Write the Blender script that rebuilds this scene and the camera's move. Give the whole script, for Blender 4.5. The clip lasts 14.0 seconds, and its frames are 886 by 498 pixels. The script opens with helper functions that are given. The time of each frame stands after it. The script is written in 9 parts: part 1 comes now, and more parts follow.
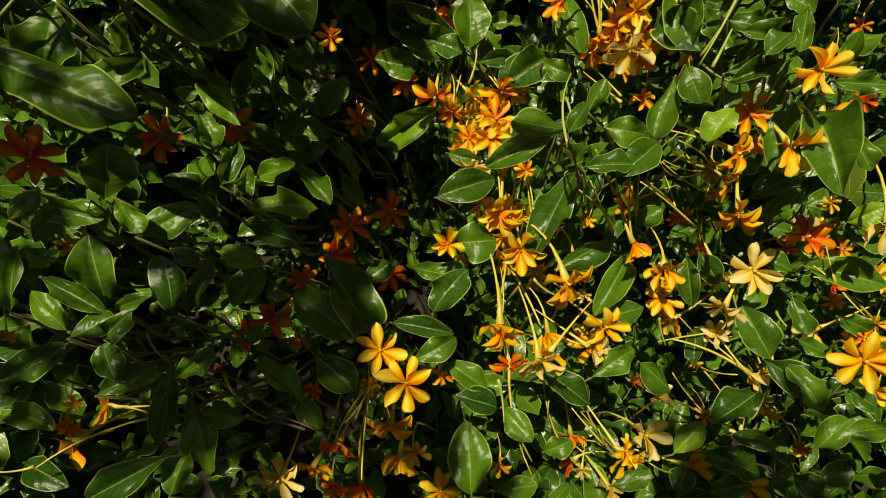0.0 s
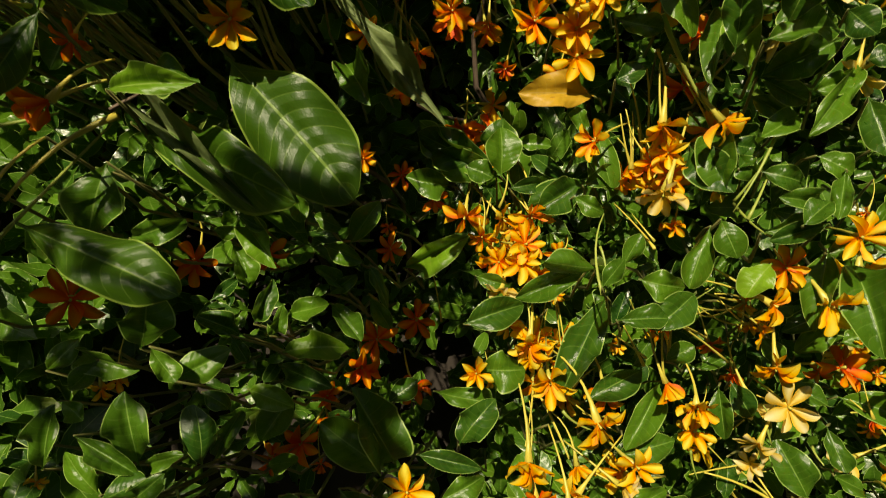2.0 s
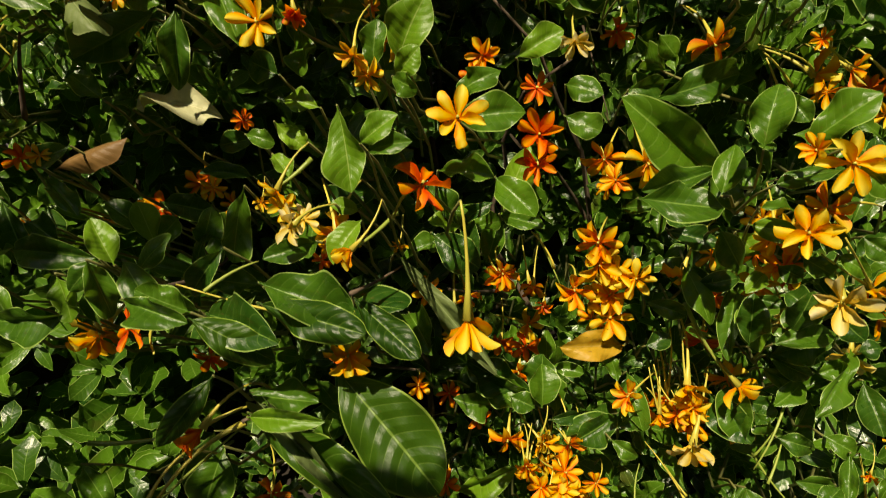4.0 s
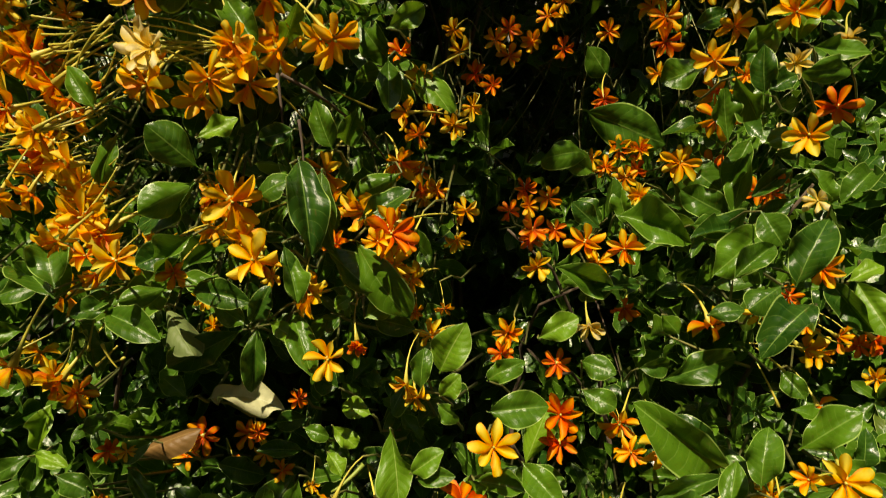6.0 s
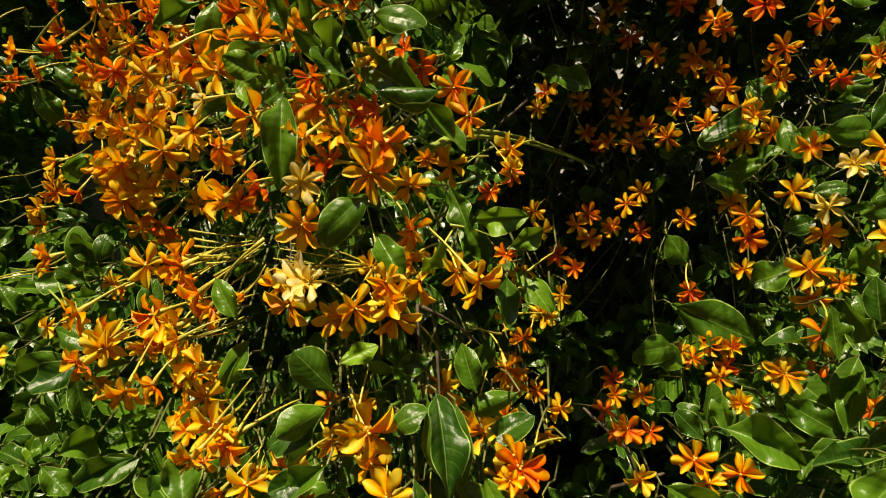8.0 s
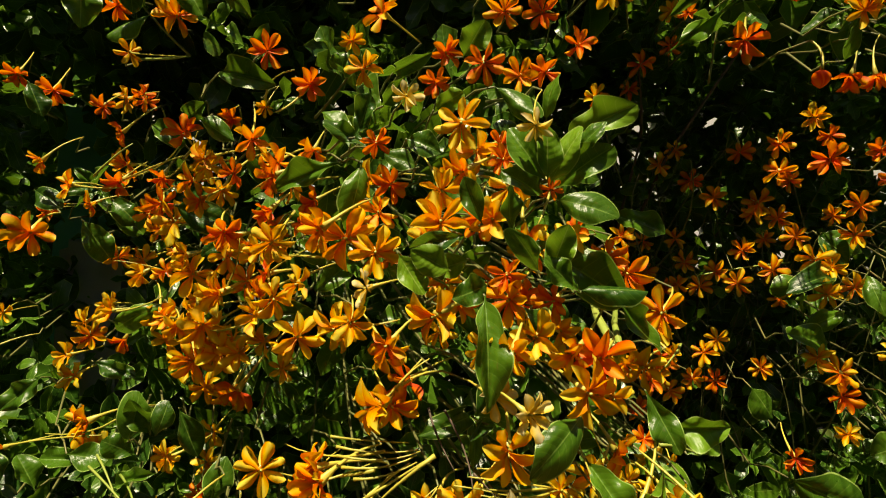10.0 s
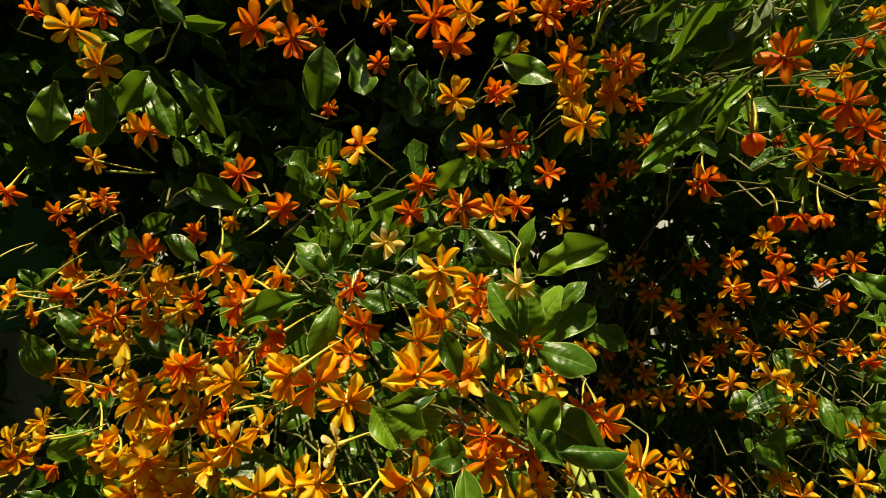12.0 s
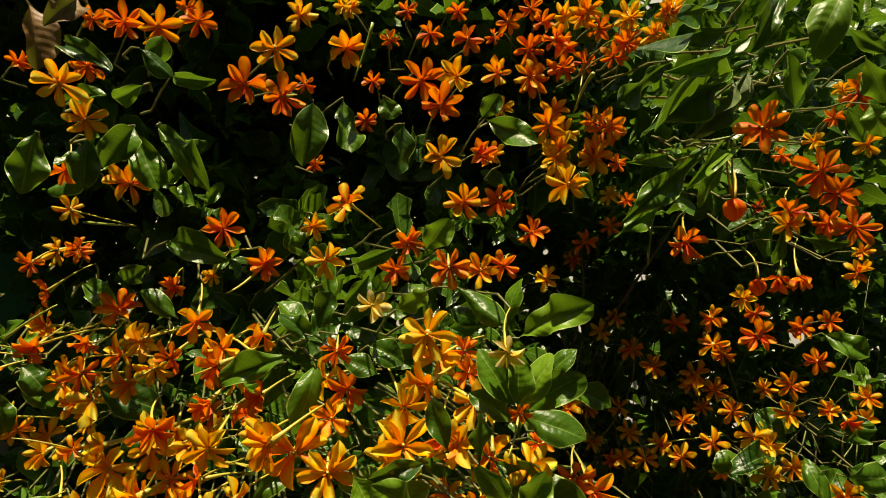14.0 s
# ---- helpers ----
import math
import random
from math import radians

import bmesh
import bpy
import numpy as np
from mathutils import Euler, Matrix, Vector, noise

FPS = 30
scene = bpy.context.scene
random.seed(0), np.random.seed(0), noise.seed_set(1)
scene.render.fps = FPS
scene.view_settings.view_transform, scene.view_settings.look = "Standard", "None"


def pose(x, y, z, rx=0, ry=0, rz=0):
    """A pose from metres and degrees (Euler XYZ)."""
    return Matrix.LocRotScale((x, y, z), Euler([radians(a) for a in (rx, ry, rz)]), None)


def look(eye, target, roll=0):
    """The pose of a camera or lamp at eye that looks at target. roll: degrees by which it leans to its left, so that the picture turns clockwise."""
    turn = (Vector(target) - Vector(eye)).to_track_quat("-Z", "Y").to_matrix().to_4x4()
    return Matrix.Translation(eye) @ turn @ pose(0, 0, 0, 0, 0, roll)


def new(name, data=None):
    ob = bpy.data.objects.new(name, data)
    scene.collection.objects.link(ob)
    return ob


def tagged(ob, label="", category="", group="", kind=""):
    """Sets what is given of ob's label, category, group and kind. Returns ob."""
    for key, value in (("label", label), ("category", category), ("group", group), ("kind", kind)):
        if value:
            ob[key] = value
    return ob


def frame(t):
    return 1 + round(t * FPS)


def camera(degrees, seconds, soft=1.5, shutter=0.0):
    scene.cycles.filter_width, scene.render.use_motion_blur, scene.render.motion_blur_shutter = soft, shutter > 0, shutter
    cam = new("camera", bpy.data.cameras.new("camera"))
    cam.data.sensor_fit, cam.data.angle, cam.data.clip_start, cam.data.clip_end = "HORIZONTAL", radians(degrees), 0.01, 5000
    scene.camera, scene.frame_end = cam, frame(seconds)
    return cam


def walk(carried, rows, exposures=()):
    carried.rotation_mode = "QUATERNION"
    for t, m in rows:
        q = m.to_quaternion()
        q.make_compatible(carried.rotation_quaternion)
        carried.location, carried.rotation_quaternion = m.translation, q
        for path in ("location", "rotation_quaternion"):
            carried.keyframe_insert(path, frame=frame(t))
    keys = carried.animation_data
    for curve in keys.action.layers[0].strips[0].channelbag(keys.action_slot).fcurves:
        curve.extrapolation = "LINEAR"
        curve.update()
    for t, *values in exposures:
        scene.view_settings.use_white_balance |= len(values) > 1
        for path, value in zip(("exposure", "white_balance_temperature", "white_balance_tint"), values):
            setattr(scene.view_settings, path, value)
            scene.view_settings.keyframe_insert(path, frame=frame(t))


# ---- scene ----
cam = camera(75.6, 14.0, soft=1.0, shutter=0.22)
PATH = [
    (0, (0.098, -0.194, 1.092), (0.114, 1.13, -0.408), -0.3),
    (0.5, (0.096, -0.192, 1.093), (0.111, 1.136, -0.402), -0.0),
    (1, (0.091, -0.179, 1.098), (0.095, 1.169, -0.379), -0.2),
    (1.5, (0.089, -0.154, 1.118), (0.073, 1.22, -0.336), -0.4),
    (2, (0.081, -0.127, 1.154), (0.055, 1.29, -0.257), -0.3),
    (2.5, (0.069, -0.118, 1.196), (0.037, 1.345, -0.167), 0.0),
    (2.7, (0.065, -0.115, 1.222), (0.026, 1.367, -0.121), -0.1),
    (4.8, (-0.001, -0.066, 1.412), (-0.002, 1.639, 0.366), 1.3),
    (5, (0.0, -0.065, 1.438), (-0.008, 1.664, 0.431), 1.3),
    (5.5, (-0.004, -0.065, 1.487), (-0.036, 1.709, 0.565), 1.3),
    (6, (-0.011, -0.075, 1.508), (-0.074, 1.769, 0.738), 1.2),
    (6.5, (-0.024, -0.074, 1.542), (-0.112, 1.811, 0.879), 1.7),
    (7, (-0.05, -0.072, 1.566), (-0.178, 1.845, 1.011), 2.1),
    (7.5, (-0.084, -0.071, 1.583), (-0.248, 1.868, 1.123), 2.6),
    (8, (-0.11, -0.064, 1.605), (-0.299, 1.892, 1.236), 3.0),
    (8.5, (-0.171, -0.032, 1.618), (-0.357, 1.938, 1.327), 3.4),
    (9, (-0.277, 0.003, 1.627), (-0.42, 1.987, 1.419), 3.8),
    (9.2, (-0.298, 0.007, 1.64), (-0.421, 1.995, 1.459), 4.0),
    (11.3, (-0.373, 0.001, 1.742), (-0.324, 1.996, 1.873), 5.6),
    (11.5, (-0.374, 0.005, 1.745), (-0.314, 1.998, 1.9), 5.8),
    (12, (-0.373, 0.014, 1.759), (-0.288, 2.002, 1.967), 6.0),
    (12.5, (-0.361, 0.017, 1.769), (-0.258, 1.998, 2.027), 6.2),
    (13, (-0.37, 0.021, 1.772), (-0.252, 1.996, 2.07), 6.4),
    (13.5, (-0.375, 0.022, 1.772), (-0.244, 1.989, 2.109), 6.5),
    (14, (-0.384, 0.019, 1.774), (-0.241, 1.979, 2.149), 6.6),
]
EXPOSURES = [(0, 0.32, 7700, 10), (2.5, 0.42, 7700, 10), (5, 0.46, 7800, 10), (7, 0.62, 7900, 10), (9, 0.84, 7900, 10), (11.5, 0.82, 7900, 10), (14, 0.76, 7900, 10)]
walk(cam, [(t, look(eye, target, roll)) for t, eye, target, roll in PATH], EXPOSURES)
random.seed(7)

# ---- world and sun ----
world = bpy.data.worlds.new("world")
scene.world = world
world.use_nodes = True
wn = world.node_tree.nodes
sky = wn.new("ShaderNodeTexSky")
sky.sky_type, sky.sun_disc = "NISHITA", False
SUN_FROM = Vector((-0.20, -0.27, 0.95)).normalized()
sky.sun_elevation = math.asin(SUN_FROM.z)
sky.sun_rotation = math.atan2(SUN_FROM.x, SUN_FROM.y)
world.node_tree.links.new(sky.outputs[0], wn["Background"].inputs[0])
wn["Background"].inputs[1].default_value = 0.05
sun_data = bpy.data.lights.new("sun", "SUN")
sun_data.energy, sun_data.angle, sun_data.color = 5.0, radians(0.5), (1.0, 0.92, 0.76)
sun = new("sun", sun_data)
sun.matrix_world = look(SUN_FROM * 6, (0, 0, 0))


# ---- materials ----
class Graph:
    """A small helper to wire shader nodes."""

    def __init__(self, name):
        self.mat = bpy.data.materials.new(name)
        self.mat.use_nodes = True
        self.tree = self.mat.node_tree
        self.bsdf = self.tree.nodes["Principled BSDF"]
        self.out = self.tree.nodes["Material Output"]

    def node(self, kind):
        return self.tree.nodes.new(kind)

    def wire(self, a, b):
        self.tree.links.new(a, b)

    def math(self, op, a, b=None, c=None):
        n = self.node("ShaderNodeMath")
        n.operation = op
        for slot, v in zip(n.inputs, (a, b, c)):
            if v is None:
                continue
            if isinstance(v, (int, float)):
                slot.default_value = v
            else:
                self.wire(v, slot)
        return n.outputs[0]

    def noise(self, scale, detail=3.0, coords=None):
        n = self.node("ShaderNodeTexNoise")
        n.inputs["Scale"].default_value, n.inputs["Detail"].default_value = scale, detail
        if coords is not None:
            self.wire(coords, n.inputs["Vector"])
        return n.outputs["Fac"]

    def ramp(self, fac, *stops):
        n = self.node("ShaderNodeValToRGB")
        els = n.color_ramp.elements
        els[0].position, els[0].color = stops[0][0], (*stops[0][1], 1)
        els[1].position, els[1].color = stops[-1][0], (*stops[-1][1], 1)
        for pos, col in stops[1:-1]:
            els.new(pos).color = (*col, 1)
        self.wire(fac, n.inputs[0])
        return n.outputs[0]

    def mix(self, fac, a, b, blend="MIX"):
        n = self.node("ShaderNodeMix")
        n.data_type, n.blend_type = "RGBA", blend
        for slot, v in ((n.inputs[0], fac), (n.inputs[6], a), (n.inputs[7], b)):
            if isinstance(v, (int, float)):
                slot.default_value = v
            elif isinstance(v, tuple):
                slot.default_value = (*v, 1)
            else:
                self.wire(v, slot)
        return n.outputs[2]

    def step(self, v, lo, hi):
        n = self.node("ShaderNodeMapRange")
        n.interpolation_type = "SMOOTHSTEP"
        self.wire(v, n.inputs[0])
        n.inputs[1].default_value, n.inputs[2].default_value = lo, hi
        return n.outputs[0]

    def bump(self, height, strength, distance, after=None):
        n = self.node("ShaderNodeBump")
        n.inputs["Strength"].default_value, n.inputs["Distance"].default_value = strength, distance
        self.wire(height, n.inputs["Height"])
        if after is not None:
            self.wire(after, n.inputs["Normal"])
        return n.outputs[0]

    def through_light(self, color, share):
        """Mix in light that shines through a thin blade."""
        tr = self.node("ShaderNodeBsdfTranslucent")
        if isinstance(color, tuple):
            tr.inputs[0].default_value = (*color, 1)
        else:
            self.wire(color, tr.inputs[0])
        m = self.node("ShaderNodeMixShader")
        m.inputs[0].default_value = share
        self.wire(self.bsdf.outputs[0], m.inputs[1])
        self.wire(tr.outputs[0], m.inputs[2])
        self.wire(m.outputs[0], self.out.inputs[0])


def leaf_material(name, dark, light, vein, margin, gloss=0.32, glow=0.32, spots=0.0, relief=0.08):
    g = Graph(name)
    uv_node = g.node("ShaderNodeUVMap")
    uv_node.uv_map = "UVMap"
    uv = uv_node.outputs[0]
    sep = g.node("ShaderNodeSeparateXYZ")
    g.wire(uv, sep.inputs[0])
    across = g.math("ABSOLUTE", g.math("MULTIPLY_ADD", sep.outputs[0], 2.0, -1.0))
    along = sep.outputs[1]
    # side veins run outwards and towards the tip
    s = g.math("MULTIPLY", g.math("SUBTRACT", along, g.math("MULTIPLY", g.math("POWER", across, 1.3), 0.17)), 9.0)
    tri = g.math("PINGPONG", s, 0.5)
    side = g.math("SUBTRACT", 1.0, g.step(tri, 0.0, 0.065))
    side = g.math("MULTIPLY", side, g.math("SUBTRACT", 1.0, g.step(across, 0.70, 0.98)))
    mid = g.math("SUBTRACT", 1.0, g.step(across, 0.012, 0.05))
    # leaf margin tint; on green leaves it also carries a painted lit rim
    edge = g.step(across, 0.925, 0.96)
    rnd = g.node("ShaderNodeObjectInfo").outputs["Random"]
    isl = g.node("ShaderNodeNewGeometry").outputs["Random Per Island"]
    pick = g.math("FRACT", g.math("ADD", rnd, isl))
    obj = g.node("ShaderNodeTexCoord").outputs["Object"]
    blot = g.noise(5.0, 4.0, obj)
    fine = g.noise(60.0, 3.0, obj)
    tone = g.math("ADD", g.math("MULTIPLY", pick, 0.6), g.math("MULTIPLY", blot, 0.5))
    col = g.ramp(tone, (0.2, dark), (0.95, light))
    col = g.mix(g.math("MULTIPLY", fine, 0.35), col, tuple(c * 0.6 for c in dark))
    col = g.mix(g.math("MULTIPLY", side, 0.24), col, vein)
    col = g.mix(g.math("MULTIPLY", mid, 0.6), col, vein)
    col = g.mix(g.math("MULTIPLY", edge, 0.85), col, margin)
    if spots:
        rot = g.step(g.noise(9.0, 5.0, obj), 0.62, 0.70)
        col = g.mix(g.math("MULTIPLY", rot, spots), col, (0.16, 0.09, 0.03))
    g.wire(col, g.bsdf.inputs["Base Color"])
    rough = g.math("MULTIPLY_ADD", blot, 0.22, gloss - 0.1)
    g.wire(rough, g.bsdf.inputs["Roughness"])
    g.bsdf.inputs["Specular IOR Level"].default_value = 0.40
    quilt = g.math("SUBTRACT", g.math("POWER", tri, 0.6), g.math("MULTIPLY", mid, 0.5))
    n1 = g.bump(quilt, relief, 0.03)
    n2 = g.bump(fine, 0.10, 0.02, n1)
    n2 = g.bump(g.noise(2.2, 1.0, obj), 0.12, 0.10, n2)
    g.wire(n2, g.bsdf.inputs["Normal"])
    g.through_light(g.mix(0.5, col, (0.17, 0.32, 0.015)), glow)
    return g.mat


def petal_material(name, base, body, tip, warm):
    g = Graph(name)
    base, body, tip = (tuple(0.92 * c for c in q) for q in (base, body, tip))
    uv_node = g.node("ShaderNodeUVMap")
    uv_node.uv_map = "UVMap"
    uv = uv_node.outputs[0]
    sep = g.node("ShaderNodeSeparateXYZ")
    g.wire(uv, sep.inputs[0])
    across = g.math("ABSOLUTE", g.math("MULTIPLY_ADD", sep.outputs[0], 2.0, -1.0))
    along = sep.outputs[1]
    obj = g.node("ShaderNodeTexCoord").outputs["Object"]
    rnd = g.node("ShaderNodeObjectInfo").outputs["Random"]
    blot = g.noise(7.0, 3.0, obj)
    t = g.math("ADD", g.math("MULTIPLY_ADD", rnd, 0.35, -0.17), g.math("ADD", along, g.math("MULTIPLY_ADD", blot, 0.4, -0.2)))
    # paler down the middle, warmer towards the margins
    t = g.math("SUBTRACT", g.math("ADD", t, 0.16), g.math("MULTIPLY", g.math("POWER", across, 2.0), 0.9))
    col = g.ramp(t, (0.0, base), (0.42, body), (1.0, tip))
    lines = g.noise(3.0, 2.0)
    streak = g.node("ShaderNodeTexWave")
    streak.wave_type, streak.bands_direction = "BANDS", "X"
    streak.inputs["Scale"].default_value, streak.inputs["Distortion"].default_value = 4.0, 1.0
    g.wire(uv, streak.inputs["Vector"])
    col = g.mix(g.math("MULTIPLY", streak.outputs["Fac"], 0.07), col, base)
    g.wire(col, g.bsdf.inputs["Base Color"])
    g.bsdf.inputs["Roughness"].default_value = 0.5
    g.bsdf.inputs["Specular IOR Level"].default_value = 0.22
    h = g.math("ADD", g.math("MULTIPLY", streak.outputs["Fac"], 0.4), g.math("MULTIPLY", lines, 0.3))
    g.wire(g.bump(h, 0.09, 0.02), g.bsdf.inputs["Normal"])
    g.through_light(g.mix(warm, col, (0.90, 0.20, 0.003)), 0.44)
    return g.mat


def stalk_material(name, a, b, rough=0.5, scale=40.0):
    g = Graph(name)
    obj = g.node("ShaderNodeTexCoord").outputs["Object"]
    n = g.noise(scale, 4.0, obj)
    rnd = g.node("ShaderNodeObjectInfo").outputs["Random"]
    col = g.ramp(g.math("ADD", g.math("MULTIPLY", n, 0.7), g.math("MULTIPLY", rnd, 0.3)), (0.25, a), (0.75, b))
    g.wire(col, g.bsdf.inputs["Base Color"])
    g.bsdf.inputs["Roughness"].default_value = rough
    g.wire(g.bump(n, 0.3, 0.004), g.bsdf.inputs["Normal"])
    return g.mat


LEAF = {
    "g": leaf_material("leaf_green", (0.013, 0.058, 0.007), (0.106, 0.245, 0.014), (0.24, 0.40, 0.08), (0.34, 0.50, 0.12), gloss=0.29, spots=0.25, relief=0.06),
    "q": leaf_material("leaf_ribbed", (0.012, 0.048, 0.004), (0.055, 0.135, 0.008), (0.24, 0.38, 0.07), (0.28, 0.42, 0.07), gloss=0.38, relief=0.12),
    # for young leaves and sunlit ones alike, whose light is put into the colour
    "l": leaf_material("leaf_young_lit", (0.100, 0.230, 0.012), (0.200, 0.370, 0.022), (0.34, 0.46, 0.12), (0.32, 0.45, 0.12), gloss=0.36, glow=0.3),
    "y": leaf_material("leaf_yellow", (0.50, 0.28, 0.02), (0.66, 0.44, 0.04), (0.62, 0.46, 0.12), (0.45, 0.25, 0.03), gloss=0.45, glow=0.35, spots=0.5),
    "b": leaf_material("leaf_brown", (0.16, 0.09, 0.03), (0.30, 0.16, 0.04), (0.30, 0.20, 0.08), (0.22, 0.12, 0.04), gloss=0.5, glow=0.2, spots=0.6),
    "p": leaf_material("leaf_pale", (0.42, 0.44, 0.22), (0.60, 0.60, 0.36), (0.60, 0.60, 0.38), (0.40, 0.40, 0.16), gloss=0.5, glow=0.15, spots=0.3),
    "u": leaf_material("leaf_underside", (0.11, 0.16, 0.05), (0.18, 0.24, 0.08), (0.26, 0.32, 0.14), (0.24, 0.30, 0.12), gloss=0.55, glow=0.2),
}
PETAL = {
    "w": petal_material("petal_cream", (0.84, 0.56, 0.06), (0.90, 0.74, 0.20), (0.90, 0.82, 0.46), 0.08),
    "y": petal_material("petal_yellow", (0.87, 0.30, 0.005), (0.91, 0.60, 0.013), (0.93, 0.81, 0.09), 0.42),
    "g": petal_material("petal_golden", (0.83, 0.16, 0.004), (0.90, 0.44, 0.008), (0.93, 0.72, 0.04), 0.55),
    "o": petal_material("petal_orange", (0.74, 0.07, 0.004), (0.88, 0.20, 0.005), (0.92, 0.42, 0.012), 0.6),
    "x": petal_material("petal_wilted", (0.20, 0.03, 0.010), (0.42, 0.07, 0.012), (0.50, 0.10, 0.02), 0.2),
}
TUBE = stalk_material("flower_tube", (0.34, 0.34, 0.05), (0.56, 0.47, 0.07), 0.45, 30)
TWIG = stalk_material("green_twig", (0.09, 0.11, 0.03), (0.20, 0.19, 0.06), 0.5, 50)
SHOOT = stalk_material("green_shoot", (0.16, 0.24, 0.03), (0.30, 0.36, 0.07), 0.45, 50)
BARK = stalk_material("bark", (0.045, 0.03, 0.02), (0.14, 0.10, 0.065), 0.8, 60)
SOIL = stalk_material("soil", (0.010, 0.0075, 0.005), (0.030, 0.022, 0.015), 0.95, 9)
PAVING = stalk_material("pale_paving", (0.30, 0.29, 0.29), (0.46, 0.45, 0.45), 0.85, 6)
DARK_WALL = stalk_material("dark_wall", (0.05, 0.045, 0.035), (0.10, 0.09, 0.07), 0.85, 5)
RENDER_WALL = stalk_material("wall_paint", (0.70, 0.70, 0.72), (0.80, 0.80, 0.82), 0.8, 4)


# ---- mesh makers ----
def mesh_from(name, verts, faces, uvs, mats, smooth=True):
    me = bpy.data.meshes.new(name)
    me.from_pydata(verts, [], faces)
    if uvs is not None:
        layer = me.uv_layers.new(name="UVMap")
        for loop in me.loops:
            layer.data[loop.index].uv = uvs[loop.vertex_index]
    for m in mats:
        me.materials.append(m)
    if smooth:
        me.polygons.foreach_set("use_smooth", [True] * len(me.polygons))
    return me


def blade(rows, cols, outline, droop, fold, wave, quilt, twist, seed, cup=0.0, crowd=1.0):
    """A leaf or petal of length 1 along +y and greatest width 1, face up."""
    rng = random.Random(seed)
    ph, ph2 = rng.uniform(0, 6.3), rng.uniform(0, 6.3)
    verts, uvs, faces = [], [], []
    for i in range(rows + 1):
        v = 1 - (1 - i / rows) ** crowd
        half = outline(v) * 0.5
        y = math.sin(min(1.0, v) * droop) / droop if abs(droop) > 1e-3 else v
        z0 = -(1 - math.cos(v * droop)) / droop if abs(droop) > 1e-3 else 0.0
        tw = twist * (v - 0.3)
        for j in range(cols + 1):
            u = 2 * j / cols - 1
            a = abs(u)
            z = fold * half * a - cup * half * a * a
            z += wave * math.sin(v * 11 + ph + (2.2 if u > 0 else 0)) * a * a * half
            s = (v - 0.17 * a ** 1.3) * 9
            tri = abs((s + 0.5) % 1.0 - 0.5) * 2
            z += quilt * (tri - 0.6) * min(1, 4 * half) * (1 - a) ** 0.3
            x = u * half
            xr = x * math.cos(tw) - z * math.sin(tw)
            zr = x * math.sin(tw) + z * math.cos(tw)
            side = 0.03 * math.sin(v * 3 + ph2) * v
            verts.append((xr + side, y, z0 + zr))
            uvs.append((u * 0.5 + 0.5, v))
    # lay the chord from base to tip along y, with length 1
    base, tip = Vector(verts[cols // 2]), Vector(verts[-1 - cols // 2])
    chord = tip - base
    turn = chord.to_track_quat("Y", "Z").inverted().to_matrix() * (1 / chord.length)
    verts = [turn @ (Vector(v) - base) for v in verts]
    for i in range(rows):
        for j in range(cols):
            k = i * (cols + 1) + j
            faces.append((k, k + 1, k + cols + 2, k + cols + 1))
    return verts, faces, uvs


def leaf_outline(low, high):
    """Elliptic: a short stalk, wedge-shaped below, drawn to a point above."""
    peak = low / (low + high)
    top = peak ** low * (1 - peak) ** high

    def outline(v):
        w = max(0.0, min(1.0, (v - 0.05) / 0.95))
        return max(0.045 if v < 0.5 else 0.006, w ** low * (1 - w) ** high / top)
    return outline


def petal_outline(v):
    """Narrow at the throat, broad past the middle, with a round tip."""
    if v < 0.60:
        k = v / 0.60
        return 0.26 + 0.74 * (k * k * (3 - 2 * k))
    k = (v - 0.60) / 0.401
    return max(0.0, 1 - k ** 2.8) ** 0.55


def leaf_meshes(count, rows, cols, quilt, first):
    out = {}
    for key, mat in LEAF.items():
        out[key] = []
        for k in range(count):
            rng = random.Random(first + k)
            form = leaf_outline(rng.uniform(0.8, 1.15), rng.uniform(0.62, 0.95))
            data = blade(rows, cols, form, rng.choice((-0.5, 0.5, 0.9, 1.3)) * rng.uniform(0.5, 1.0), rng.uniform(0.05, 0.75), rng.uniform(0.06, 0.34), quilt,
                         rng.uniform(-0.8, 0.8), first + k, rng.uniform(0.0, 0.5))
            out[key].append(mesh_from("leaf", *data, [mat]))
    return out


LEAVES = leaf_meshes(14, 36, 8, 0.0012, 100)
LEAVES["q"] = []
for k in range(6):
    rng = random.Random(150 + k)
    data = blade(54, 12, leaf_outline(rng.uniform(0.85, 1.0), rng.uniform(0.62, 0.75)), rng.uniform(0.08, 0.3), rng.uniform(0.15, 0.35), rng.uniform(0.08, 0.2), 0.006,
                 rng.uniform(-0.5, 0.5), 150 + k, 0.35)
    LEAVES["q"].append(mesh_from("leaf", *data, [LEAF["q"]]))
SMALL = leaf_meshes(8, 9, 4, 0.0, 300)
COARSE = leaf_meshes(5, 5, 2, 0.0, 400)
PETALS = {}
for key, mat in PETAL.items():
    PETALS[key] = []
    for k in range(14):
        rng = random.Random(500 + k)
        data = blade(10, 4, petal_outline, rng.uniform(-0.6, 1.3), rng.uniform(-0.2, 0.35), rng.uniform(0, 0.22), 0.0, rng.uniform(-0.45, 0.45), 500 + k,
                     rng.uniform(-0.7, 0.7), 1.7)
        PETALS[key].append(mesh_from("petal", *data, [mat]))


